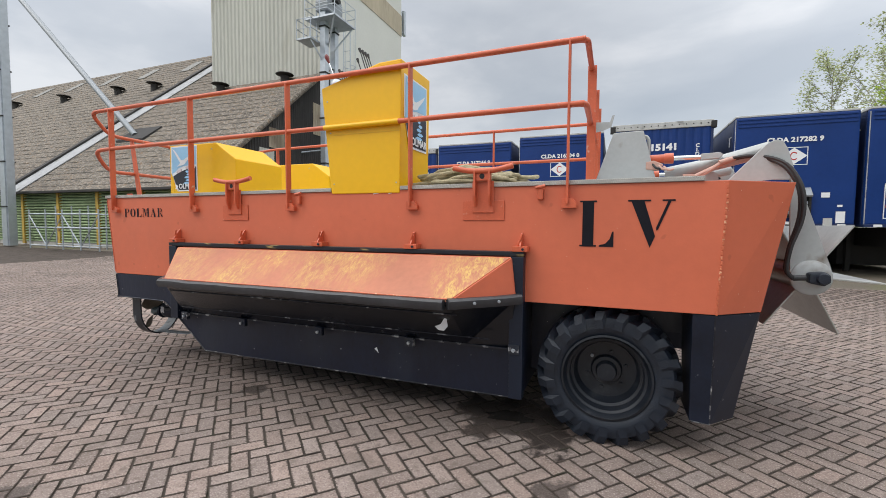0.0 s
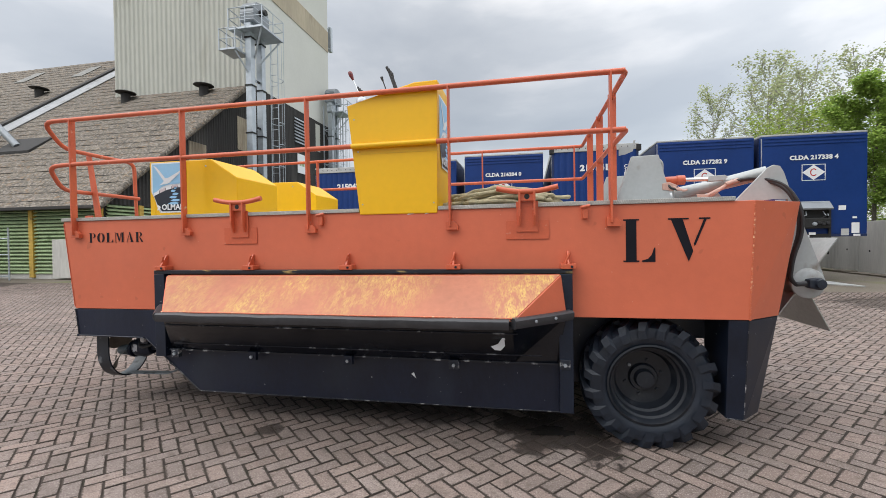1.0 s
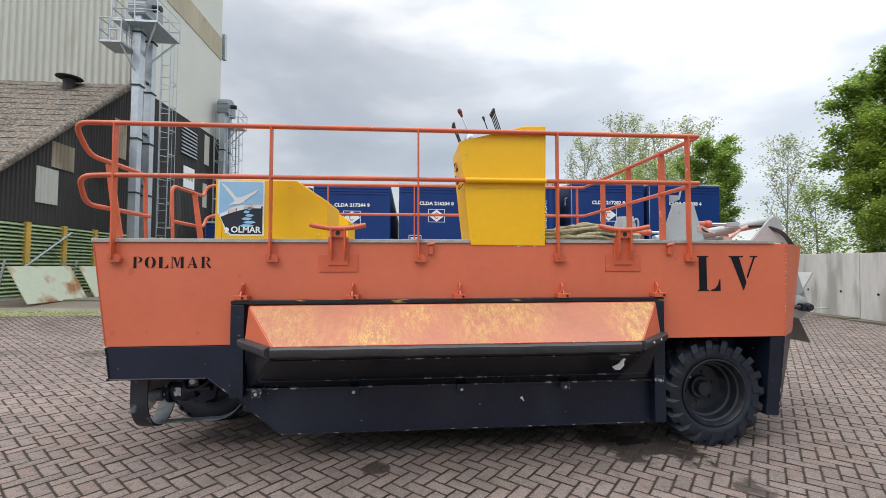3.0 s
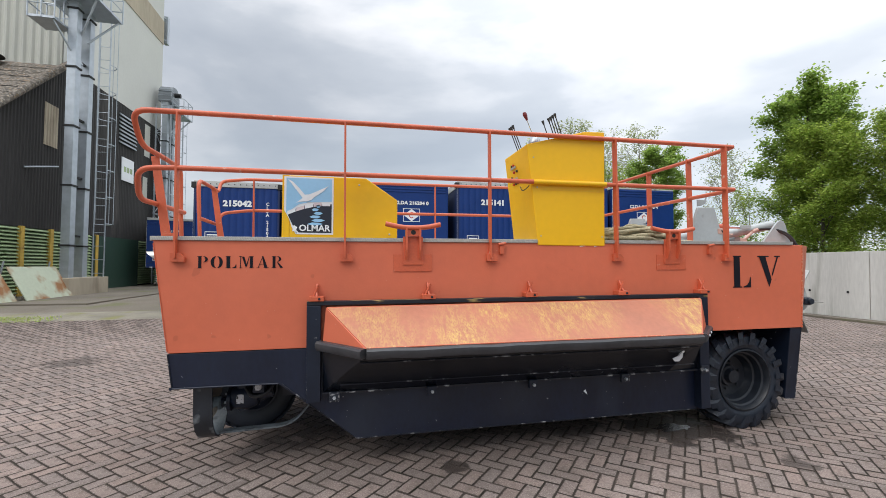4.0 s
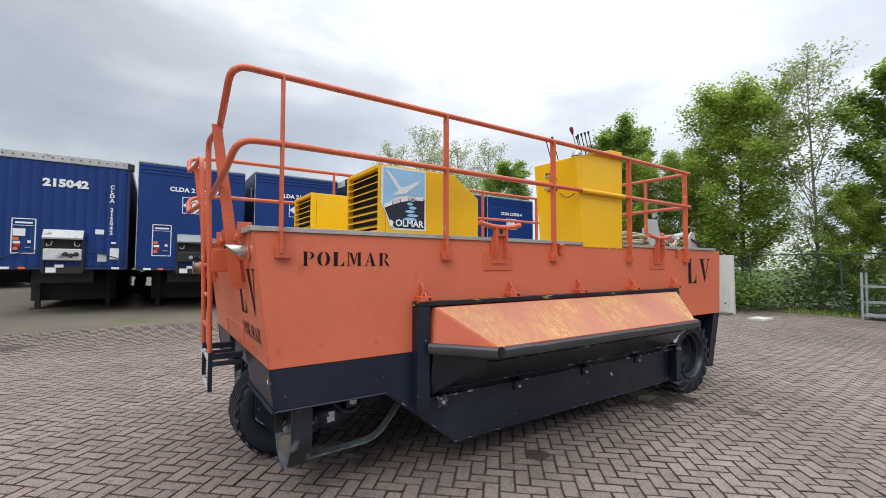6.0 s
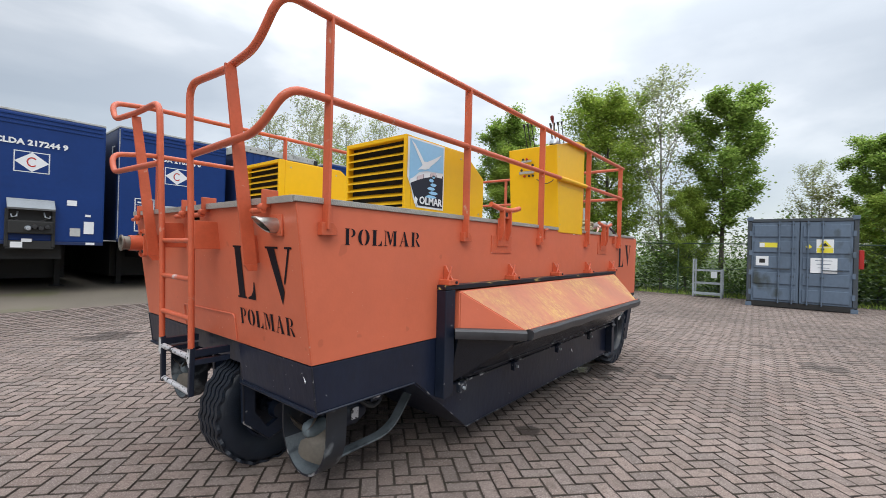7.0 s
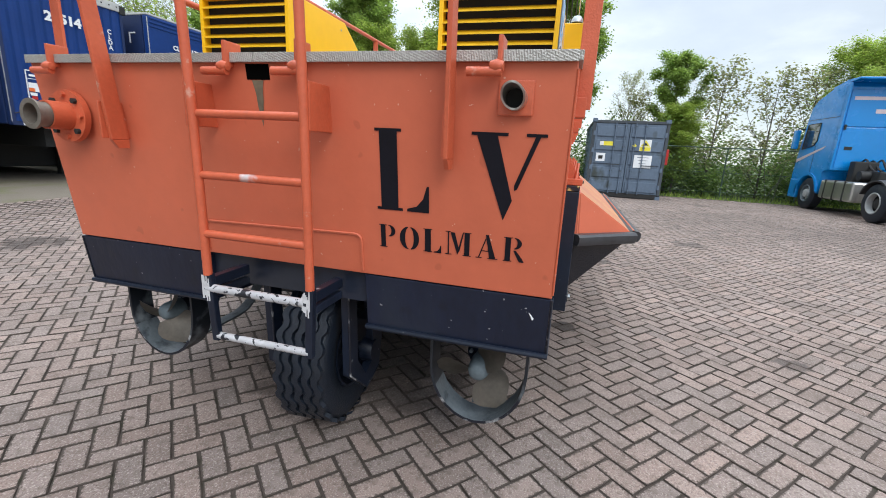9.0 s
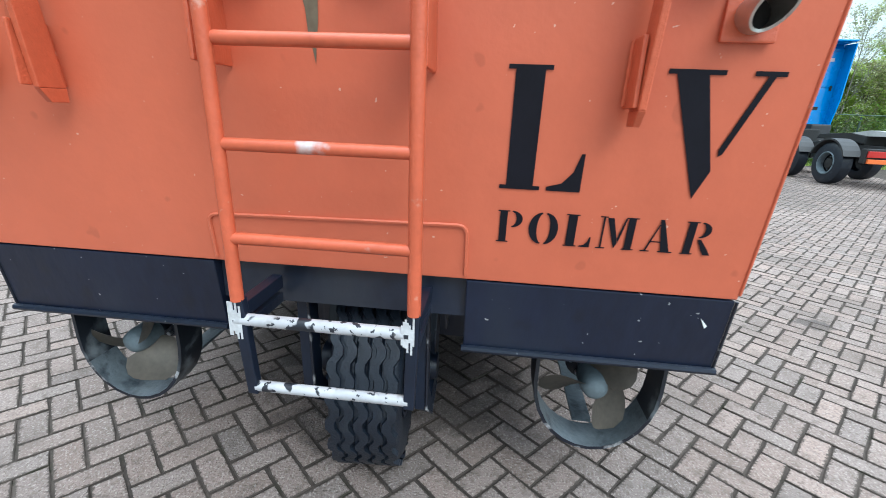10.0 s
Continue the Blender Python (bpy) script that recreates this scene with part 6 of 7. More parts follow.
# a torn white rag of paint and small chips on the port side
flake = part("paint_flake", slab([(-.012, -.02), (.035, .0), (.062, .046), (.074, .04), (.078, -.012), (.05, -.045), (.012, -.043)], "y", -.004, 0, .001, None, pose(3.64, -.275, .735, 12, 0, 0)), WHITE, vessel, "torn white flake hanging from the float")
part("flake_fold", slab([(.034, .002), (.062, .047), (.074, .052), (.080, .035)], "y", -.014, -.005, .001, None, pose(3.64, -.275, .735, 12, 0, 0)), WHITE, flake)
part("paint_chip", slab([(0, 0), (.02, .012), (.035, -.03)], "y", -.002, 0, 0, None, pose(3.02, -.004, .43)), WHITE, vessel)
part("paint_chip", slab([(0, 0), (.02, .022), (.005, -.008)], "x", -.002, 0, 0, None, pose(stern_x(.78) - .002, .055, .78)), WHITE, vessel)
for x, w in ((3.19, .03), (3.06, .05)):
    part("paint_chip", slab([(0, 0), (w, .006), (w * .8, .02), (w * .2, .016)], "y", -.002, 0, 0, None, pose(x - .05, -.001, 1.592)), WHITE, vessel)


# ---- wheels ----
def lugged_wheel(at, flip):
    """A farm tyre on a dished rim; its open face looks towards -y."""
    wheel = part("front_wheel", lathe([(.25, -.11), (.285, -.138), (.33, -.15), (.385, -.14), (.405, -.10), (.41, 0), (.405, .10), (.385, .14), (.33, .15), (.27, .12), (.25, .10)], 44), TYRE, vessel, "muddy lugged tractor tyre", smooth=True)
    wheel.matrix_basis = at @ pose(0, 0, 0, 0, 0, 180 if flip else 0)
    for side in (-1, 1):
        for k in range(19):
            a = 2 * math.pi * (k + (.5 if side > 0 else 0)) / 19
            bm = bmesh.new()
            pts = []
            for s, (y, turn, r0, r1) in enumerate(((-.005, .20, .40, .442), (-.075, .10, .40, .440), (-.142, -.015, .385, .428), (-.160, -.065, .318, .375))):
                for w in (-.034, .034):
                    for r in (r0, r1):
                        b = a + turn * side + w * (1 if r == r0 else .75) / .41
                        pts.append(bm.verts.new((r * math.cos(b), y * -side, r * math.sin(b))))
            for s in range(3):
                i = 4 * s
                for f in ((i, i + 4, i + 5, i + 1), (i + 2, i + 3, i + 7, i + 6), (i + 1, i + 5, i + 7, i + 3), (i, i + 2, i + 6, i + 4)):
                    bm.faces.new([pts[j] for j in f])
            bm.faces.new((pts[0], pts[1], pts[3], pts[2]))
            bm.faces.new((pts[12], pts[14], pts[15], pts[13]))
            part("tread_lug", bm, TYRE, wheel)
    rim = part("rim", lathe([(.268, -.125), (.275, -.143), (.262, -.146), (.250, -.125), (.243, -.10), (.228, -.092), (.222, -.03), (.205, -.022), (.196, .02), (.185, .045), (.10, .05), (.09, .02), (.068, .018), (.058, -.025), (.0001, -.028)], 40), RIM, wheel, "black dished steel rim", smooth=True)
    for k in range(6):
        a = 2 * math.pi * k / 6 + .3
        bm = lathe([(0.0001, -.014), (.012, -.014), (.012, .012)], 6, pose(.125 * math.cos(a), .046, .125 * math.sin(a)))
        part("wheel_nut", bm, PIPE_GREY if k == 2 else RIM, wheel)
    return wheel


lugged_wheel(pose(4.66, .205, .405), False)
lugged_wheel(pose(4.66, W_HULL - .205, .405), True)
part("axle", tube([(4.66, .36, .405), (4.66, W_HULL - .36, .405)], .05, 12), BLACK, vessel, smooth=True)


def road_wheel(at):
    prof = [(.19, -.10), (.21, -.115), (.27, -.128), (.33, -.125), (.352, -.11), (.36, -.085)]
    for y in (-.045, 0, .045):
        prof += [(.361, y - .022), (.349, y - .012), (.349, y - .004), (.361, y + .006)]
    prof += [(.36, .085), (.352, .11), (.33, .125), (.27, .128), (.21, .115), (.19, .10)]
    wheel = part("stern_wheel", lathe(prof, 48), TYRE, vessel, "worn road tyre with zigzag grooves", smooth=True)
    wheel.matrix_basis = at
    for y in (-.098, -.05, 0, .05, .098):
        bm, ring = bmesh.new(), []
        for k in range(96):
            a, o = 2 * math.pi * k / 96, y + .009 * (1 if k % 4 < 2 else -1)
            ring.append([bm.verts.new((r * math.cos(a), o + w, r * math.sin(a))) for r, w in ((.352, -.019), (.371, -.016), (.371, .016), (.352, .019))])
        for k in range(96):
            p, q = ring[k], ring[(k + 1) % 96]
            for i in range(3):
                bm.faces.new((p[i], q[i], q[i + 1], p[i + 1]))
        part("tread_rib", bm, TYRE, wheel)
    part("rim", lathe([(.20, -.105), (.205, -.12), (.19, -.12), (.17, -.06), (.16, -.02), (.06, -.02), (.055, -.06), (.0001, -.062)], 32), BLACK, wheel, smooth=True)
    part("rim", lathe([(.20, .105), (.205, .12), (.19, .12), (.17, .06), (.16, .02), (.06, .02), (.055, .06), (.0001, .062)], 32), BLACK, wheel, smooth=True)


road_wheel(pose(.335, 1.045, .362, 0, 0, 4) @ Matrix.Diagonal((1, .92, 1, 1)))
for y in (.85, 1.24):
    part("wheel_fork", slab([(.085, .74), (.16, .74), (.165, .385), (.25, .27), (.325, .305), (.33, .47), (.42, .74), (.52, .74), (.44, .42), (.41, .25), (.265, .195), (.10, .335)], "y", y - .02, y + .02, .004), CHIPPED, vessel, "black steel fork beside the steering wheel")
    part("worn_edge", tube([(.083, y - .02, .73), (.098, y - .02, .34), (.262, y - .02, .196), (.40, y - .02, .245)], .005, 6), WORN_EDGE, vessel, smooth=True)
    part("axle_boss", lathe([(.0001, -.03), (.05, -.03), (.06, 0), (.06, .03), (.0001, .03)], 18, pose(.335, y, .362)), CHIPPED, vessel, smooth=True)
part("wheel_axle", tube([(.335, .86, .362), (.335, 1.27, .362)], .028, 10), BLACK, vessel, smooth=True)
part("steering_box", box(.46, .68, .80, 1.33, .45, .735, .01), BLACK, vessel)
part("valve_block", box(.52, .60, .32, .44, .50, .60, .006), CHIPPED, vessel)


# ---- propellers ----
def propeller(yc):
    bm = bmesh.new()
    half = .195
    prof = [(-half, .64), (-half, .46)] + [(-half * math.cos(a), .46 - .235 * math.sin(a)) for a in [math.pi * k / 14 for k in range(1, 14)]] + [(half, .46), (half, .64)]
    verts = []
    for u, z in prof:
        d = Vector((u, z - .46)).normalized() if z < .46 else Vector((math.copysign(1, u), 0))
        verts.append([bm.verts.new((x, yc + u + d[0] * o, z + d[1] * o)) for x, o in ((.14, 0), (.26, 0), (.26, .012), (.14, .012))])
    for a, b in zip(verts, verts[1:]):
        for k in range(4):
            bm.faces.new((a[k], b[k], b[(k + 1) % 4], a[(k + 1) % 4]))
    bm.faces.new(verts[0])
    bm.faces.new(verts[-1][::-1])
    bm.faces.ensure_lookup_table()
    for i, f in enumerate(bm.faces):
        low = f.calc_center_median().z < .34
        f.material_index = 1 if not low or i % 4 == 2 else (0 if i % 4 == 0 else 2)
    guard = part("propeller_guard", bm, [GUARD_BARE, GUARD, WORN_EDGE], vessel, "scuffed black steel hoop round a propeller", smooth=True)
    part("propeller_hub", lathe([(.0001, -.026), (.024, -.023), (.040, -.010), (.047, .02), (.047, .09), (.03, .10), (.0001, .10)], 18, pose(.17, yc, .445, 0, 0, -90)), ZINC, guard, smooth=True)
    for k in range(3):
        bm = bmesh.new()
        g = [[None] * 5 for _ in range(7)]
        for i in range(7):
            r = .035 + .15 * i / 6
            wd = .086 * math.sin(math.pi * (.22 + .74 * i / 6)) + .012
            for j in range(5):
                s = (j / 2 - 1) * wd
                tw = radians(58 - 32 * i / 6)
                p = Vector((s * math.sin(tw), s * math.cos(tw), r))
                g[i][j] = bm.verts.new(p)
        for i in range(6):
            for j in range(4):
                bm.faces.new((g[i][j], g[i + 1][j], g[i + 1][j + 1], g[i][j + 1]))
        bmesh.ops.solidify(bm, geom=bm.faces[:], thickness=.006)
        bmesh.ops.transform(bm, matrix=pose(.19, yc, .445) @ pose(0, 0, 0, 25 + 120 * k, 0, 0), verts=bm.verts)
        part("blade", bm, BRONZE, guard, "dull bronze propeller blade", smooth=True)
    part("shaft", tube([(.24, yc, .445), (.62, yc, .50)], .035, 12), BLACK, guard, smooth=True)
    part("gear_housing", lathe([(.0001, -.10), (.05, -.10), (.085, -.05), (.09, .03), (.06, .10), (.0001, .10)], 20, pose(.42, yc, .48, 0, 0, -90)), CHIPPED, guard, smooth=True)
    part("shaft_flange", lathe([(.03, -.012), (.078, -.012), (.078, .012), (.03, .012)], 20, pose(.325, yc, .462, 0, 0, -90)), CHIPPED, guard, smooth=True)
    for k in range(6):
        part("flange_bolt", lathe([(.0001, -.018), (.009, -.018), (.009, .0)], 6, pose(.315, yc + .06 * math.cos(k * 1.047), .462 + .06 * math.sin(k * 1.047), 0, 0, -90)), GALV, guard)
    part("valve_body", box(.50, .58, yc - .12, yc - .03, .53, .62, .008), CHIPPED, guard)
    part("valve_cap", lathe([(.0001, -.02), (.022, -.018), (.026, .0)], 12, pose(.54, yc - .12, .575)), BLACK_WORN, guard, smooth=True)
    for k in range(2):
        part("oil_hose", tube([(.44, yc - .06 + .04 * k, .56), (.50, yc - .13 + .02 * k, .50), (.60, yc - .10 + .04 * k, .52), (.66, yc - .02, .62)], .012, 8, .06), RUBBER, guard, smooth=True)
    part("worn_label", box(.385, .435, yc - .092, yc - .088, .455, .52, .003), BLACK_WORN, guard)
    part("housing_neck", box(.38, .46, yc - .05, yc + .05, .52, .64, .012), CHIPPED, guard)
    bm = bmesh.new()
    path = [(.262, 0, .232), (.70, 0, .245), (.80, 0, .29), (.95, 0, .47)]
    pts = rounded(path, .08)
    a = [[bm.verts.new((p.x, yc + y, p.z + o)) for y, o in ((-.034, 0), (.034, 0), (.034, .012), (-.034, .012))] for p in pts]
    for p, q in zip(a, a[1:]):
        for k in range(4):
            bm.faces.new((p[k], q[k], q[(k + 1) % 4], p[(k + 1) % 4]))
    bm.faces.new(a[0])
    bm.faces.new(a[-1][::-1])
    part("skid", bm, GUARD_BARE, guard, "worn flat bar skid under the propeller")


propeller(.268)
propeller(1.945)

# ---- stern fittings ----
def on_stern(u, v, y0, z0, lift=.003):
    return (stern_x(z0 + v) - lift, y0 - u, z0 + v)


stencil("L", .283, .205, lambda u, v: on_stern(u, v, .652, 1.132), vessel)
stencil("V", .283, .240, lambda u, v: on_stern(u, v, .306, 1.132), vessel)
stencil("POLMAR", .087, .540, lambda u, v: on_stern(u, v, .643, .988), vessel)
stencil("POLMAR", .082, .553, lambda u, v: (.172 + u, -.003, 1.432 + v), vessel)
stencil("L", .282, .205, lambda u, v: (4.48 + u, -.003, 1.238 + v), vessel)
stencil("V", .282, .25, lambda u, v: (4.758 + u, -.003, 1.238 + v), vessel)

bm = tube([on_stern(0, 0, 1.448, z) for z in (.88, 1.012)] + [on_stern(0, 0, .72, 1.026), on_stern(0, 0, .72, .88)], .0055, 6, .03)
part("weld_bead", bm, ORANGE, vessel)
part("drain_slot", slab([(stern_x(1.562) - .0015, 1.562), (stern_x(1.613) - .0015, 1.613), (.05, 1.613), (.05, 1.562)], "y", 1.041, 1.137), SLOT, vessel, "dark drain slot")
bm = bmesh.new()
disc([(stern_x(z) - .002, y, z) for y, z in ((1.068, 1.560), (1.116, 1.560), (1.106, 1.515), (1.104, 1.47), (1.097, 1.435), (1.092, 1.40), (1.087, 1.44), (1.078, 1.49), (1.075, 1.53))], bm)
part("rust_streak", bm, STREAK, vessel, "grey-brown streak below the drain slot")

plate = part("pipe_flange", box(-.012, 0, .118, .226, 1.465, 1.568, .004, None, Matrix.Translation((-.085, 0, 0))), ORANGE_RAIL, vessel)
pipe = lathe([(.044, .0), (.044, -.05), (.039, -.05), (.039, .06)], 24, pose(-.09, .172, 1.518, 0, 0, -90) @ pose(0, 0, 0, 0, 0, 0))
bm = bmesh.new()
for k in range(24):
    a = 2 * math.pi * k / 24
    cut = -.078 - .042 * math.cos(a)
    bm.verts.new((cut - .09, .172 + .036 * math.sin(a), 1.515 + .036 * math.cos(a)))
    bm.verts.new((-.085, .172 + .036 * math.sin(a), 1.515 + .036 * math.cos(a)))
    bm.verts.new((cut - .09, .172 + .030 * math.sin(a), 1.515 + .030 * math.cos(a)))
    bm.verts.new((-.085, .172 + .030 * math.sin(a), 1.515 + .030 * math.cos(a)))
bm.verts.ensure_lookup_table()
vs = bm.verts[:]
for k in range(24):
    i, j = 4 * k, 4 * ((k + 1) % 24)
    for a, b in ((0, 1), (0, 2), (2, 3)):
        bm.faces.new((vs[i + a], vs[i + b], vs[j + b], vs[j + a]))
pipe.free()
part("exhaust_pipe", bm, STAINLESS, plate, "slant-cut stainless exhaust pipe", smooth=True)
part("pipe_dark", lathe([(.0001, 0), (.0298, 0)], 16, pose(-.0995, .172, 1.515, 0, 0, -90)), DARK_IN, plate)

flange = part("discharge_flange", lathe([(.05, -.012), (.105, -.012), (.105, .012), (.05, .012)], 28, pose(-.10, 2.03, 1.41, 0, 0, -90)), ORANGE_RAIL, vessel, "orange bolted pipe flange on the transom", smooth=True)
part("discharge_pipe", lathe([(.056, .0), (.056, -.09), (.05, -.09), (.05, 0)], 24, pose(-.10, 2.03, 1.41, 0, 0, -90)), ORANGE_RAIL, flange, smooth=True)
part("coupling", lathe([(.048, -.08), (.048, -.125), (.058, -.13), (.058, -.14), (.04, -.14), (.04, -.08)], 24, pose(-.10, 2.03, 1.41, 0, 0, -90)), BRONZE, flange, smooth=True)
for k in range(8):
    a = 2 * math.pi * k / 8
    part("flange_bolt", lathe([(.0001, -.02), (.012, -.02), (.012, .0)], 6, pose(-.105, 2.03 + .085 * math.cos(a), 1.41 + .085 * math.sin(a), 0, 0, -90)), CHASSIS if k % 2 else ORANGE_RAIL, flange)
for y in (1.235, .945, .265, 2.09):
    clamp = part("hatch_clamp", tube([(-.135, y - .05, 1.585), (-.135, y + .055, 1.585)], .014, 12), ORANGE_RAIL, vessel, "orange hinge clamp on the transom edge", smooth=True)
    part("clamp_knob", lathe([(.0001, -.022), (.014, -.02), (.02, 0), (.014, .02), (.0001, .022)], 14, pose(-.135, y - .035, 1.60)), ORANGE_RAIL, clamp, smooth=True)
    part("clamp_plate", box(-.14, -.06, y - .05, y - .035, 1.60, 1.685, .004), ORANGE_RAIL, clamp)
for y in (1.305, .815):
    part("ladder_bracket", box(-.21, -.07, y - .006, y + .006, 1.39, 1.545, .004), ORANGE_RAIL, vessel)

# ladder
for y in (1.270, .827):
    part("stile", tube([(-.205, y, .845), (-.215, y, 1.40), (-.235, y, 2.0)], .0165, 12), ORANGE_RAIL, vessel, smooth=True)
    low_y = y - .019 if y > 1 else y + .009
    part("lower_stile", loft([(-.213, low_y - .014, .578), (-.187, low_y - .014, .578), (-.187, low_y + .014, .578), (-.213, low_y + .014, .578)],
                             [(-.213, y - .016, .85), (-.187, y - .016, .85), (-.187, y + .016, .85), (-.213, y + .016, .85)], .004), CHIPPED, vessel)
    part("stile_arm", box(-.19, .0, y - .016, y + .016, .795, .835, .003), CHIPPED, vessel)
    part("stile_arm", box(-.19, .0, y - .014, y + .014, .75, .78, .003), BLACK, vessel)
for z in (1.434, 1.222, 1.006):
    part("rung", tube([(-.207, 1.270, z), (-.207, .827, z)], .0145, 12), RUNG, vessel, "orange rung with flaked paint", smooth=True)
for z, y0, ends in ((.79, 1.283, (1.277, .84)), (.597, 1.245, ())):
    part("lower_rung", tube([(-.20, y0, z), (-.20, .838, z)], .0165 if z > .7 else .0145, 12), BLACK_WORN, vessel, "rung with flaking white paint", smooth=True)
    for y in ends:
        splash = random.Random(int(y * 100))
        for k in range(7):
            h0, h1 = splash.uniform(-.05, -.015), splash.uniform(.02, .055)
            part("worn_joint", box(-.2150, -.2130, y - .0165 + k * .0047, y - .0165 + (k + 1) * .0047, z + h0, z + h1), FLAKED, vessel)

# ---- railings ----
R = .0185
TOP, MID = 2.485, 2.105


def rail(name, pts, bend=.09, r=R, mat=None):
    return part(name, tube(pts, r, 12, bend), mat or ORANGE_RAIL, vessel, smooth=True)


def flat_post(x, y, z0, z1, wide_x=True, w=.05, dz=0):
    hx, hy = (w / 2, .007) if wide_x else (.007, w / 2)
    p = part("rail_post", box(x - hx, x + hx, y - hy, y + hy, z0, z1, .003), ORANGE_RAIL, vessel)
    return p


for side, y in ((1, 0.0), (-1, W_HULL)):
    o = -side * .024
    xs = (.045, 1.145, 2.24, 3.33, 4.41)
    for x in xs:
        flat_post(x, y + o, 1.50, TOP, False, .052)
        part("post_foot", slab([(-.03, 1.475), (.058, 1.475), (.058, 1.505), (.032, 1.535), (-.03, 1.535)], "y", min(y - side * .036, y - side * .001), max(y - side * .036, y - side * .001), .002, None, Matrix.Translation((x, 0, 0))), ORANGE_RAIL, vessel)
    o2 = y - side * .03
    inner = (lambda v: v) if side > 0 else (lambda v: W_HULL - v)
    rail("top_rail", [(-.215, inner(.46), 2.275), (-.235, inner(.12), 2.285), (-.22, inner(-.055), 2.475), (-.02, inner(-.03), TOP), (2.2, o2, TOP), (4.50, o2, TOP)] if side > 0 else
         [(-.255, inner(.52), 2.275), (-.285, inner(.17), 2.285), (-.285, inner(.09), 2.42), (-.02, inner(-.03), TOP - .01), (2.2, o2, TOP), (4.50, o2, TOP)])
    rail("middle_rail", [(-.215, inner(.85 if side > 0 else .9), 1.905), (-.235, inner(.10), 1.91), (-.18, inner(-.05), 2.09), (.0, inner(-.03), MID), (2.2, o2, MID), (4.50, o2, MID)] if side > 0 else
         [(-.235, inner(.93), 1.905), (-.285, inner(.17), 1.91), (-.28, inner(.09), 2.05), (.0, inner(-.03), MID), (2.2, o2, MID), (4.50, o2, MID)])
part("middle_rail_sleeve", tube([(2.6, -.03, MID), (3.24, -.03, MID)], R + .002, 12), YELLOW, vessel, "yellow painted length of rail", smooth=True)
# stern rails run down into the ladder stiles
rail("stern_rail", [(-.235, .827, 1.95), (-.24, .827, 2.28), (-.215, .42, 2.275)], .09)
rail("stern_rail", [(-.235, 1.270, 1.95), (-.245, 1.270, 2.27), (-.255, 1.70, 2.275)], .09)
for y in (.37, 1.75):
    post = part("stern_post", loft([(-.150, y - .008, 1.325), (-.080, y - .008, 1.325), (-.080, y + .008, 1.325), (-.150, y + .008, 1.325)],
                                   [(-.268, y - .027, 2.265), (-.215, y - .027, 2.265), (-.215, y - .013, 2.265), (-.268, y - .013, 2.265)], .003), ORANGE_RAIL, vessel)
    part("post_tip", slab([(-.150, 1.325), (-.125, 1.292), (-.080, 1.292), (-.080, 1.325)], "y", y - .008, y + .008, .002), ORANGE_RAIL, post)
    part("post_bracket", box(-.175 if y > 1 else -.14, -.05, y + .008, y + .018, 1.33, 1.47, .003), ORANGE_RAIL, post)
    part("bracket_weld", tube([(-.078, y + .02, 1.335), (-.085, y + .02, 1.465)], .006, 6), ORANGE_RAIL, post)
# rails across the bow end
for z in (TOP, MID):
    rail("bow_rail", [(4.40, -.03, z), (4.51, -.02, z), (4.51, .5, z), (4.50, W_HULL - .3, z), (4.50, W_HULL + .02, z), (4.40, W_HULL + .03, z)], .06)
for y in (.5, 1.09, 1.70):
    flat_post(4.515, y, 1.63, TOP + .02, True, .06)
part("bracket_plate", slab([(.0, 2.02), (.05, 2.03), (.10, 2.05), (.12, 2.13), (.105, 2.13), (.09, 2.085), (.0, 2.09)], "y", .44, .444, 0, None, Matrix.Translation((4.55, 0, 0))), STEEL_GREY, vessel, "thin grey bracket plate")

# ---- cleats on the port and starboard edges ----
def cleat(x, side):
    y = -.001 if side > 0 else W_HULL + .001
    s = -side
    base = part("mooring_cleat", box(x - .145, x + .145, min(y, y + s * .006), max(y, y + s * .006), 1.40, 1.53, .002), ORANGE_RAIL, vessel, "orange mooring cleat with curved horns")
    part("cleat_plate", box(x - .075, x + .075, min(y + s * .006, y + s * .014), max(y + s * .006, y + s * .014), 1.45, 1.66, .003), ORANGE_RAIL, base)
    for dx in (-.05, .05):
        out = [(y + s * .012, 1.50), (y + s * .03, 1.49), (y + s * .055, 1.56), (y + s * .055, 1.73), (y + s * .012, 1.73)]
        part("cleat_web", slab(out, "x", x + dx - .007, x + dx + .007, .002), ORANGE_RAIL, base)
    part("cleat_cheek", box(x - .058, x + .058, min(y + s * .012, y + s * .04), max(y + s * .012, y + s * .04), 1.66, 1.725, .004), ORANGE_RAIL, base)
    part("horn", tube([(x - .205, y + s * .03, 1.752), (x - .13, y + s * .033, 1.735), (x - .06, y + s * .035, 1.725), (x + .06, y + s * .035, 1.725), (x + .13, y + s * .033, 1.735), (x + .205, y + s * .03, 1.752)], .0185, 12, .05), ORANGE_RAIL, base, smooth=True)
    part("shackle_hole", lathe([(.0001, 0), (.018, 0)], 14, pose(x, y + s * .0415, 1.69)), DARK_IN, base)


for x in (1.64, 3.865):
    cleat(x, 1)
    cleat(x, -1)
for x in (2.335, 4.245):
    hook = part("hatch_hook", box(x - .018, x + .018, -.03, -.001, 1.53, 1.60, .004), ORANGE_RAIL, vessel)
    part("hook_pin", tube([(x - .03, -.03, 1.605), (x + .03, -.03, 1.615)], .011, 8), ORANGE_RAIL, hook, smooth=True)

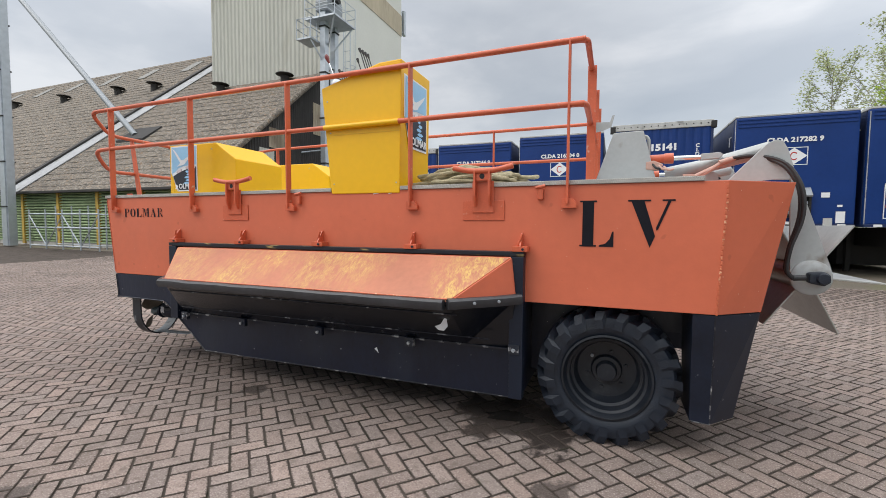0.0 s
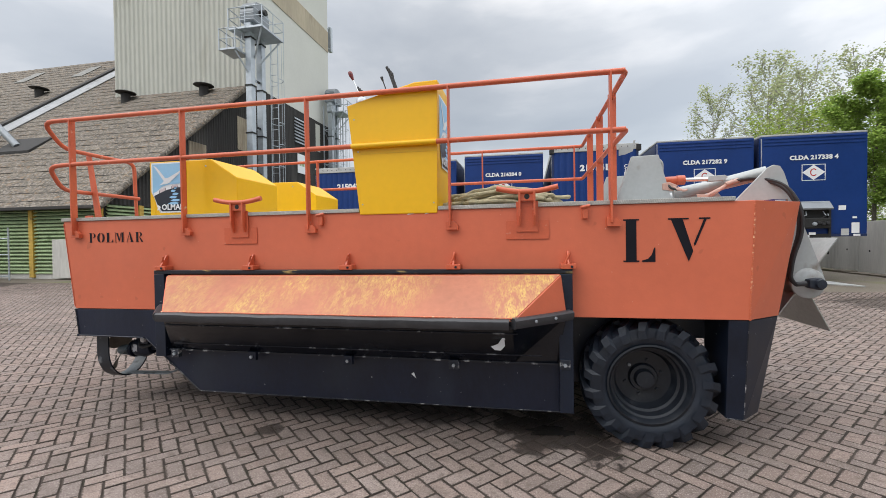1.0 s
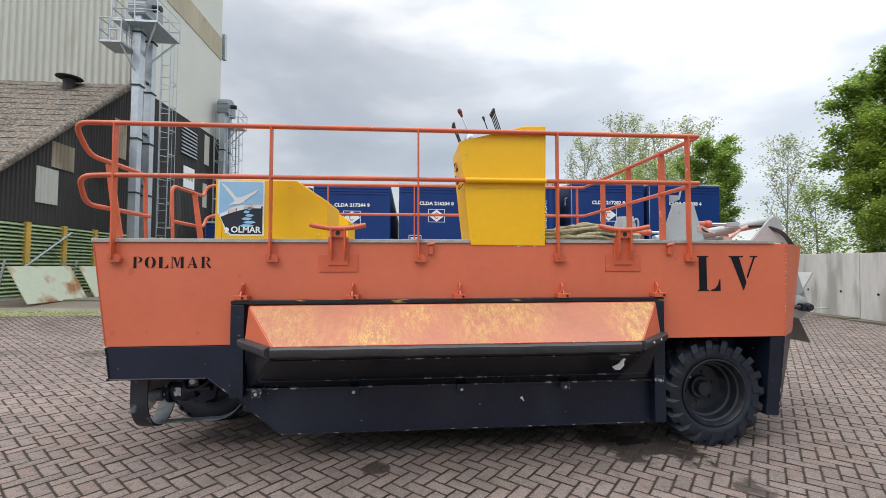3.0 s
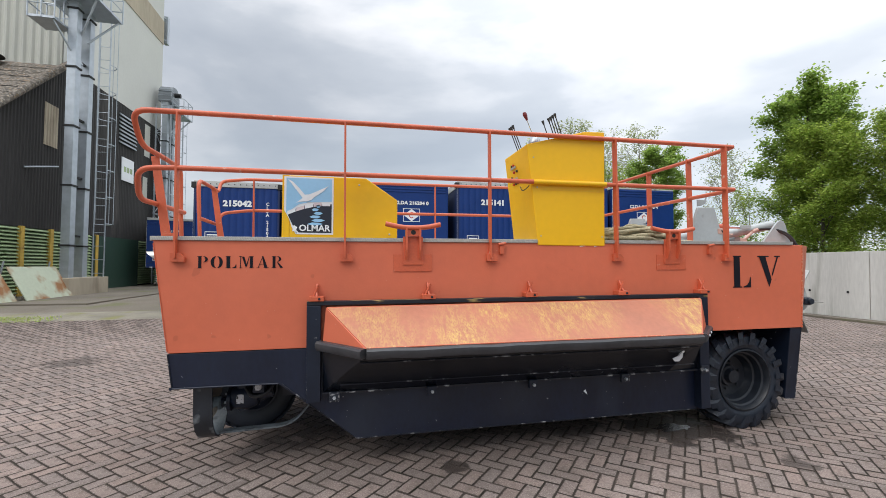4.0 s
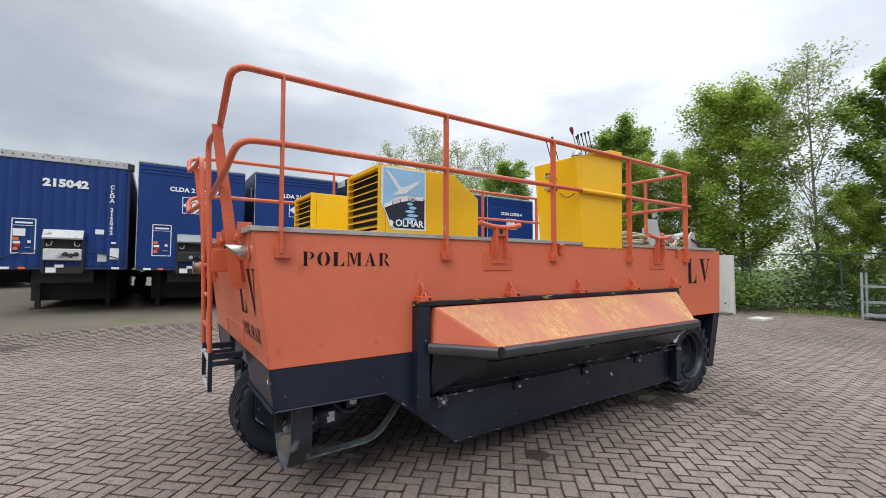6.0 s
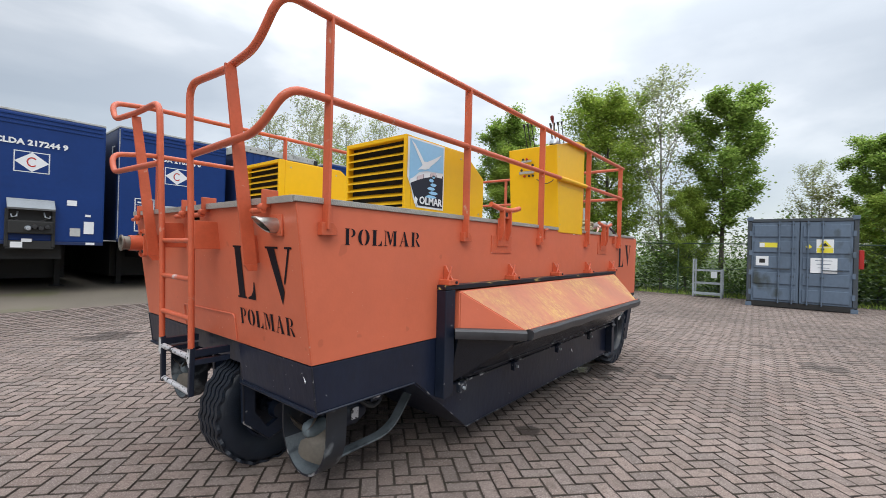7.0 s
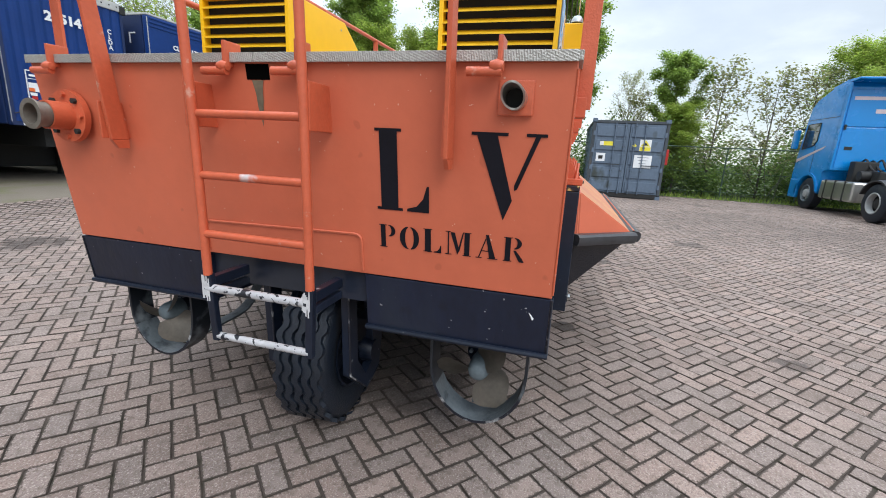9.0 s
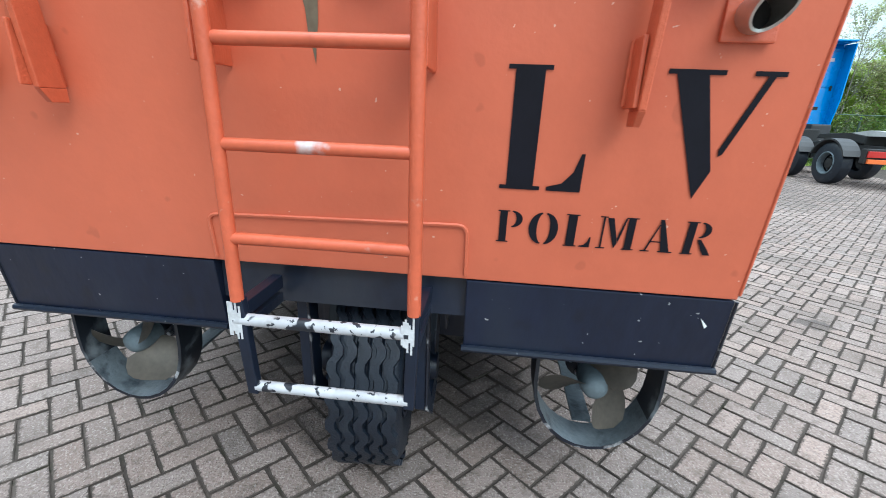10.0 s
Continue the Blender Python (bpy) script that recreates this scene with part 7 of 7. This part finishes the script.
# ---- bow gear ----
def bow_side(flip):
    """Shield, lifting cylinder, boom and drum arm of one side."""
    Y = (lambda v: W_HULL - v) if flip else (lambda v: v)
    P = lambda x, y, z: (x, Y(y), z)
    span = lambda a, b: (min(Y(a), Y(b)), max(Y(a), Y(b)))
    lo, hi = span(.53, .60)
    lo2, hi2 = span(.55, .58)
    shield = part("crane_shield", loft([(4.53, lo, 1.63), (4.96, lo, 1.63), (4.96, hi, 1.63), (4.53, hi, 1.63)], [(4.665, lo2, 2.03), (4.86, lo2, 2.035), (4.86, hi2, 2.035), (4.665, hi2, 2.03)], .006), STEEL_GREY, vessel, "grey tapered steel shield plate")
    part("shield_web", slab([(4.62, 1.63), (4.82, 1.63), (4.76, 1.93), (4.70, 1.93)], "y", *span(.61, .66), .003), STEEL_GREY, shield)
    part("grab_handle", tube([P(4.90, .61, 1.70), P(4.90, .61, 1.98), P(4.875, .61, 2.01), P(4.85, .59, 1.97)], .011, 8, .03), STEEL_GREY, shield, smooth=True)
    cyl = part("hydraulic_cylinder", tube([P(4.80, .60, 1.835), P(5.04, .60, 1.838)], .031, 14), ORANGE_RAIL, vessel, "orange hydraulic cylinder", smooth=True)
    part("cylinder_collar", tube([P(5.0, .60, 1.837), P(5.055, .60, 1.838)], .037, 14), ORANGE_RAIL, cyl, smooth=True)
    part("piston_rod", tube([P(5.04, .60, 1.838), P(5.24, .60, 1.836)], .016, 12), CHROME, cyl, smooth=True)
    part("rod_eye", slab([(5.22, 1.815), (5.33, 1.822), (5.35, 1.845), (5.33, 1.862), (5.22, 1.857)], "y", *span(.575, .625), .004), STEEL_GREY, cyl)
    part("valve", slab([(4.88, 1.76), (4.96, 1.75), (4.99, 1.79), (4.93, 1.82), (4.88, 1.81)], "y", *span(.53, .58), .006), PALE_ORANGE, cyl)
    for k in range(3):
        part("fitting", tube([P(4.92 + .035 * k, .54, 1.80 - .012 * k), P(4.94 + .04 * k, .515, 1.765 - .01 * k), P(5.0 + .025 * k, .53, 1.755)], .0085, 8, .02), PALE_ORANGE if k else RUBBER, cyl, smooth=True)
    part("boom", tube([P(5.02, .74, 1.745), P(5.30, .70, 1.795), P(5.60, .56, 1.865)], .047, 16, .1), STEEL_GREY, vessel, "grey tubular lifting boom", smooth=True)
    part("pivot_plate", slab([(5.0, 1.632), (5.08, 1.72), (5.15, 1.765), (5.24, 1.765), (5.44, 1.632)], "y", *span(.80, .815), .003), STEEL_GREY, vessel, "grey pivot plate")
    arm = part("drum_arm", slab([(5.33, 1.632), (5.56, 1.885), (5.60, 1.905), (5.64, 1.895), (5.665, 1.85), (5.72, 1.66), (5.905, 1.12), (5.92, 1.05), (5.89, .98), (5.82, .945), (5.75, .97), (5.705, 1.04), (5.69, 1.66), (5.60, 1.66)], "y", *span(.47, .494), .004), STEEL_GREY, vessel, "bent grey plate arm carrying the drum")
    turn = 180 if flip else 0
    part("drum_bearing", lathe([(.0001, -.022), (.085, -.02), (.105, -.008), (.108, .0), (.0001, .0)], 28, pose(5.81, Y(.47), 1.055, 0, 0, turn)), STEEL_GREY, arm, smooth=True)
    motor = part("hydraulic_motor", slab([(5.775, 1.03), (5.85, 1.012), (5.88, 1.035), (5.88, 1.08), (5.85, 1.10), (5.775, 1.09)], "y", *span(.385, .45), .014), TYRE, arm, "black hydraulic motor")
    part("motor_cap", lathe([(.0001, -.02), (.03, -.018), (.036, 0)], 14, pose(5.84, Y(.385), 1.058, 0, 0, turn)), TYRE, motor, smooth=True)
    part("motor_fitting", tube([P(5.76, .40, 1.06), P(5.70, .40, 1.055)], .017, 10), RUBBER, motor, smooth=True)
    for k in range(2):
        part("hydraulic_hose", tube([P(5.36, .585 - .02 * k, 1.80 + .01 * k), P(5.50, .52 - .02 * k, 1.825), P(5.64 + .012 * k, .43, 1.75 + .014 * k), P(5.715 + .012 * k, .405 - .02 * k, 1.60), P(5.72 + .012 * k, .40 - .02 * k, 1.42), P(5.67, .40 - .025 * k, 1.24), P(5.655, .40 - .02 * k, 1.10), P(5.70, .40, 1.05)], .0115, 8, .08), RUBBER, vessel, smooth=True)
        part("hose_pipe", tube([P(5.10 + .05 * k, .50 + .03 * k, 1.66), P(5.37, .575 - .02 * k, 1.80 + .012 * k)], .0125, 8), PALE_ORANGE, vessel, "thin bleached orange pipe", smooth=True)
        part("pipe_ferrule", tube([P(5.32, .565 - .02 * k, 1.775 + .012 * k), P(5.41, .58 - .025 * k, 1.815)], .0165, 10), PALE_ORANGE, vessel, smooth=True)
    part("pipe_gusset", slab([(5.13, 1.632), (5.22, 1.632), (5.17, 1.71), (5.10, 1.715)], "y", *span(.485, .493), .002), PALE_ORANGE, vessel)
    part("hook_box", box(5.42, 5.47, *span(.70, .76), 1.632, 1.66, .006), WHITE, vessel)


bow_side(False)
bow_side(True)
part("cross_beam", tube([(5.30, .70, 1.70), (5.30, W_HULL - .70, 1.70)], .05, 14), STEEL_GREY, vessel, smooth=True)
drum = part("recovery_drum", lathe([(.0001, .50), (.09, .50), (.09, W_HULL - .50), (.0001, W_HULL - .50)], 28, pose(5.81, 0, 1.055)), STAINLESS, vessel, "stainless drum with flat paddles", smooth=True)
for a in (56, 116, -124, -64, -4):
    part("paddle", box(.08, .385, .52, W_HULL - .52, -.004, .004, .001, None, pose(5.81, 0, 1.055, 0, -a, 0)), PADDLE, drum, "flat stainless paddle blade")


# ---- things on the deck ----
def poster(u0, v0, w, h, place, parent):
    """A picture of a gull over a quay; place(u, v, lift) carries it to a face."""
    def flat(name, pts, mat, lift):
        bm = bmesh.new()
        disc([place(u0 + u * w, v0 + v * h, lift) for u, v in pts], bm)
        return part(name, bm, mat, board)
    bm = bmesh.new()
    disc([place(u0 + u * w, v0 + v * h, .002) for u, v in ((.24, 0), (1, 0), (1, 1), (0, 1), (0, .42), (.10, .27), (.16, .12))], bm)
    board = part("poster", bm, WHITE, parent, "sticker of a white gull over a dark harbour")
    flat("picture_sky", [(.045, .36), (.3, .52), (.5, .56), (.965, .58), (.965, .975), (.045, .975)], SKYBLUE, .004)
    flat("picture_sea", [(.08, .33), (.26, .46), (.48, .52), (.965, .535), (.965, .03), (.30, .03), (.2, .12), (.13, .24)], NAVY_VINYL, .0045)
    for k in range(5):
        a0, a1 = .07 + k * .175, .07 + (k + 1) * .175 - .012
        q = lambda a: .36 + .19 * math.sin(min(1.0, a / .8) * 1.5)
        flat("quay_stone", [(a0, q(a0) - .05), (a1, q(a1) - .05), (a1, q(a1) + .012), (a0, q(a0) + .012)], PINK_VINYL if k % 2 else WHITE, .0055)
    flat("gull", [(.07, .955), (.17, .91), (.30, .80), (.41, .69), (.50, .695), (.66, .755), (.90, .855), (.80, .765), (.68, .69), (.60, .645), (.55, .60), (.46, .575), (.34, .565), (.24, .545), (.33, .60), (.37, .635), (.27, .74), (.16, .86)], WHITE, .0065)
    for k in range(6):
        c, z, hw = .66 + .03 * (-1) ** k, .49 - .062 * k, .05 + .022 * k
        flat("reflection", [(c - hw, z), (c - hw * .4, z + .028), (c + hw * .5, z + .025), (c + hw, z + .005), (c + hw * .4, z - .022), (c - hw * .5, z - .02)], SKYBLUE, .0055)
    up = (Vector(place(u0, v0 + h, 0)) - Vector(place(u0, v0, 0))).normalized()
    rt = (Vector(place(u0 + w, v0, 0)) - Vector(place(u0, v0, 0))).normalized()
    c = Vector(place(u0 + w * .62, v0 + h * .105, .008))
    m = Matrix((rt, up, rt.cross(up))).transposed().to_4x4()
    words("OLMAR", h * .112, WHITE, board, Matrix.Translation(c) @ m, "letter", 1.0)
    flat("pale_letter", [(.17, .05), (.24, .05), (.27, .12), (.20, .16)], WHITE, .0065)


def engine_cover(x, y, label):
    cover = thing("engine_cover", label, "engine cover", Matrix.Translation((x, y, 1.632)), "engine covers on the deck")
    L_, D, H = .84, .57, .485
    side = [(.02, 0), (L_, 0), (L_, .32), (.60, H), (.0, H), (.0, .03)]
    part("casing", loft([(.05, 0, 0), (L_, 0, 0), (L_, D, 0), (.05, D, 0)], [(.05, 0, .001), (L_, 0, .001), (L_, D, .001), (.05, D, .001)]), YELLOW, cover)
    body = slab([(.05, .002), (L_, .002), (L_, .325), (.60, H), (.05, H)], "y", 0, D, .008)
    part("casing", body, YELLOW, cover, "yellow sheet metal casing with a sloping front")
    for y0, y1 in ((0, .022), (D - .022, D)):
        part("louvre_cheek", box(-.002, .049, y0, y1, .0, H, .003), YELLOW, cover)
    part("louvre_top", box(-.002, .049, .022, D - .022, H - .025, H, .003), YELLOW, cover)
    part("louvre_sill", box(-.002, .049, .022, D - .022, 0, .045, .003), YELLOW, cover)
    part("louvre_dark", box(.044, .049, .022, D - .022, .045, H - .025), DARK_IN, cover)
    for k in range(8):
        z = .06 + k * .05
        part("louvre_slat", slab([(-.004, z), (.040, z + .026), (.040, z + .030), (-.004, z + .005)], "y", .022, D - .022), YELLOW_DARK, cover)
    for px, pz in ((.10, .06), (.10, .43), (.55, .43), (.78, .06)):
        part("rivet", lathe([(.0001, -.004), (.007, -.002), (.007, .001)], 8, pose(px, 0, pz)), GALV, cover)
    return cover


port_cover = engine_cover(.685, .105, "yellow louvred engine cover with a gull sticker")
poster(.012, .05, .35, .425, lambda u, v, l: (u, -l, v), port_cover)
star_cover = engine_cover(.655, 1.49, "yellow louvred engine cover without a sticker")

console = thing("control_console", "tall yellow steering console with levers on its sloping top", "control console", Matrix.Translation((0, 0, 1.662)))
prof = [(2.635, -.045), (3.225, -.045), (3.235, .905), (3.06, .90), (2.545, .765)]
body = slab(prof, "y", -.008, .50, .008)
part("cabinet", body, YELLOW, console, "yellow painted steel cabinet, wider at the top")
part("side_seam", box(2.655, 3.22, -.0105, -.0085, .40, .405), YELLOW_DARK, console)
for px, pz in ((2.66, .03), (2.60, .66), (3.20, .03), (3.20, .46), (3.21, .84), (2.63, .42)):
    part("screw", lathe([(.0001, -.003), (.006, -.002), (.006, .001)], 8, pose(px, -.0085, pz)), GALV, console)
poster(.04, .30, .40, .52, lambda u, v, l: (3.233 + l, u, v), console)
for k, (yy, zz) in enumerate(((.30, .66), (.34, .66), (.24, .60), (.30, .60), (.36, .56), (.28, .50), (.33, .50), (.24, .50))):
    part("button", lathe([(.0001, -.014), (.011, -.012), (.011, .0)], 10, pose(2.545 + .085 * (.765 - zz) / .765 - .002, yy, zz, 0, 0, -90)), RUBBER if k % 3 else RED, console)
part("gauge_plate", box(2.55, 2.556, .22, .38, .52, .545), ALU, console)
part("gauge_plate", box(2.546, 2.552, .25, .36, .63, .65), ALU, console)
part("lever_base", lathe([(.0001, .0), (.05, .0), (.045, .03), (.03, .05), (.0001, .055)], 16, pose(2.64, .06, .79, 90, 0, 0)), GALV, console, smooth=True)
LEVERS = [(2.655, .05, -.11, .25)] + [(2.615, y, -.09, .215) for y in (.25, .29, .33)] + [(2.83, .16, -.07, .185)] + [(2.905, y, -.075, .205) for y in (.08, .12, .16, .20)]
for k, (x0, y0, dx, h) in enumerate(LEVERS):
    foot = Vector((x0, y0, .765 + (x0 - 2.545) * .262 - .01))
    way = Vector((dx, 0, h + .01))
    tall, d = way.length, way.normalized()
    lever = part("lever", tube([foot, foot + d * (tall - .03)], .0045, 8), RUBBER if k else CHROME, console, smooth=True)
    shape = [(.0001, .0), (.010, .0), (.0115, .006), (.006, .036), (.0001, .037)] if k else [(.0001, .0), (.012, .004), (.0175, .018), (.016, .036), (.007, .074), (.0001, .075)]
    turned = Matrix.Translation(foot + d * tall) @ (-d).to_track_quat("Y", "Z").to_matrix().to_4x4()
    part("knob", lathe(shape, 12, turned), RUBBER if k else MAROON, lever, smooth=True)
part("cable", tube([(2.57, .20, .46), (2.55, .10, .40), (2.585, .03, .44), (2.60, .0, .52)], .004, 6, .05), RUBBER, console)

random.seed(5)
bm = bmesh.new()
for k in range(20):
    pts = []
    cx, cy = 3.66 + random.uniform(-.14, .14), .27 + random.uniform(-.04, .04)
    rx, ry = random.uniform(.18, .42), random.uniform(.05, .17)
    z = 1.668 + .0078 * k
    for j in range(20):
        a = 2 * math.pi * j / 20 + k
        wob = 1 + random.uniform(-.2, .2)
        pts.append((cx + rx * wob * math.cos(a), cy + ry * wob * math.sin(a), z + random.uniform(-.012, .018) - .07 * abs(math.cos(a)) * (k / 20)))
    pts.append(pts[0])
    tube(pts, .0135, 8, .05, bm)
tube([(3.9, .2, 1.668), (4.15, .14, 1.672), (4.35, .2, 1.668)], .016, 8, .1, bm)
coil = part("rope_coil", bm, ROPE, None, smooth=True)
tagged(coil, "heap of old hemp mooring rope lying on the deck", "rope")

# shallow rain water between the blocks by the front wheel
bm = bmesh.new()
rng = random.Random(12)
for cx, cy, r in ((4.02, .22, .16), (3.88, .27, .08), (4.16, .16, .09)):
    disc([(cx + r * rng.uniform(.55, 1.2) * math.cos(a) * 1.2, cy + r * rng.uniform(.5, 1.1) * math.sin(a) * .7, .0035) for a in [2 * math.pi * k / 22 for k in range(22)]], bm)
    break
tagged(part("puddle", bm, PUDDLE), "small puddle of rain water by the front wheel", "puddle")


# ---- block paving, laid in herringbone ----
BW, JOINT_W, ANGLE = .1008, .0044, radians(47.9)
AX, BX = Vector((math.cos(ANGLE), math.sin(ANGLE))), Vector((-math.sin(ANGLE), math.cos(ANGLE)))
ORIGIN = Vector((3.289, -.899))


def brick_mesh(length, width, seed):
    """Worn top face, bevel and sides, about the middle of the top."""
    r = random.Random(seed)
    l, w, b, d = length / 2, width / 2, .0024, .02
    ring = [(-l, -w), (-l * .4, -w), (l * .35, -w), (l, -w), (l, w), (l * .4, w), (-l * .35, w), (-l, w)]
    corner = (0, 3, 4, 7)
    cut = [r.uniform(.001, .006) if i in corner else 0 for i in range(8)]
    ring = [(x - math.copysign(c * .6, x) + r.uniform(-.0017, .0017), y - math.copysign(c * .6, y) + r.uniform(-.0022, .0018)) for c, (x, y) in zip(cut, ring)]
    top = [(x * (1 - (b * (r.uniform(1.0, 2.4) if i in corner else .6)) / l), y * (1 - b * r.uniform(.5, 2.2) / w), 0) for i, (x, y) in enumerate(ring)]
    v = top + [(x, y, -b) for x, y in ring] + [(x, y, -d) for x, y in ring]
    f = [tuple(range(8))] + [(8 + i, 8 + (i + 1) % 8, (i + 1) % 8, i) for i in range(8)] + [(16 + i, 16 + (i + 1) % 8, 8 + (i + 1) % 8, 8 + i) for i in range(8)]
    return v, f


def laying():
    """Middle and direction of each block of the yard."""
    for i in range(-420, 421):
        for j in range(-120, 121):
            u, v = i + 2 * j, -i + 2 * j
            for cu, cv, along in ((u + 1, v + .5, 0), (u + 1.5, v + 2, 1)):
                p = ORIGIN + AX * (cu * BW) + BX * (cv * BW)
                if -13.5 < p.x < 16.8 and -11 < p.y < 9.0:
                    yield p, along


rng = random.Random(4)
KINDS = [brick_mesh(2 * BW - JOINT_W, BW - JOINT_W, k) for k in range(8)]
shared = []
for v, f in KINDS:
    one = bpy.data.meshes.new("brick")
    one.from_pydata(v, [], f)
    one.materials.append(BRICK)
    one.materials.append(JOINT)
    one.polygons.foreach_set("material_index", [0] + [1] * 16)
    flat = one.uv_layers.new(name="face")
    flat.data.foreach_set("uv", [c for face in f for i in face for c in v[i][:2]])
    shared.append(one)
paving = thing("paving", "grey-brown concrete blocks laid in herringbone", "paving", kind="structure")
bases = [np.array(v) for v, f in KINDS]
rows, faces, local, count, single = [], [], [], 0, 0
corners = [i for face in KINDS[0][1] for i in face]
for p, along in laying():
    a = ANGLE + (math.pi / 2 if along else 0) + rng.gauss(0, .006)
    z = rise(p.x, p.y) + rng.gauss(0, .0012)
    near = -1.75 < p.x < .25 and -1.9 < p.y < 1.1
    if near and single < 300:
        b = new("brick", shared[rng.randrange(8)])
        b.parent = paving
        b.matrix_basis = Matrix.Translation((p.x, p.y, z)) @ Matrix.Rotation(a, 4, "Z") @ Matrix.Rotation(rng.gauss(0, .006), 4, "X")
        single += 1
        continue
    c, s = math.cos(a), math.sin(a)
    base = bases[rng.randrange(8)]
    q = base.copy()
    tx, ty = rng.gauss(0, .007), rng.gauss(0, .007)
    q[:, 2] += base[:, 0] * tx + base[:, 1] * ty + z
    q[:, 0], q[:, 1] = base[:, 0] * c - base[:, 1] * s + p.x, base[:, 0] * s + base[:, 1] * c + p.y
    rows.append(q)
    local.append(base[corners, :2])
    faces += [tuple(i + 24 * count for i in f) for f in KINDS[0][1]]
    count += 1
me = bpy.data.meshes.new("paving_blocks")
me.from_pydata(np.concatenate(rows).tolist(), [], faces)
me.materials.append(BRICK)
me.materials.append(JOINT)
me.polygons.foreach_set("material_index", ([0] + [1] * 16) * count)
flat = me.uv_layers.new(name="face")
flat.data.foreach_set("uv", np.concatenate(local).ravel())
rest = new("paving_blocks", me)
rest.parent = paving
tagged(rest, kind="stuff")
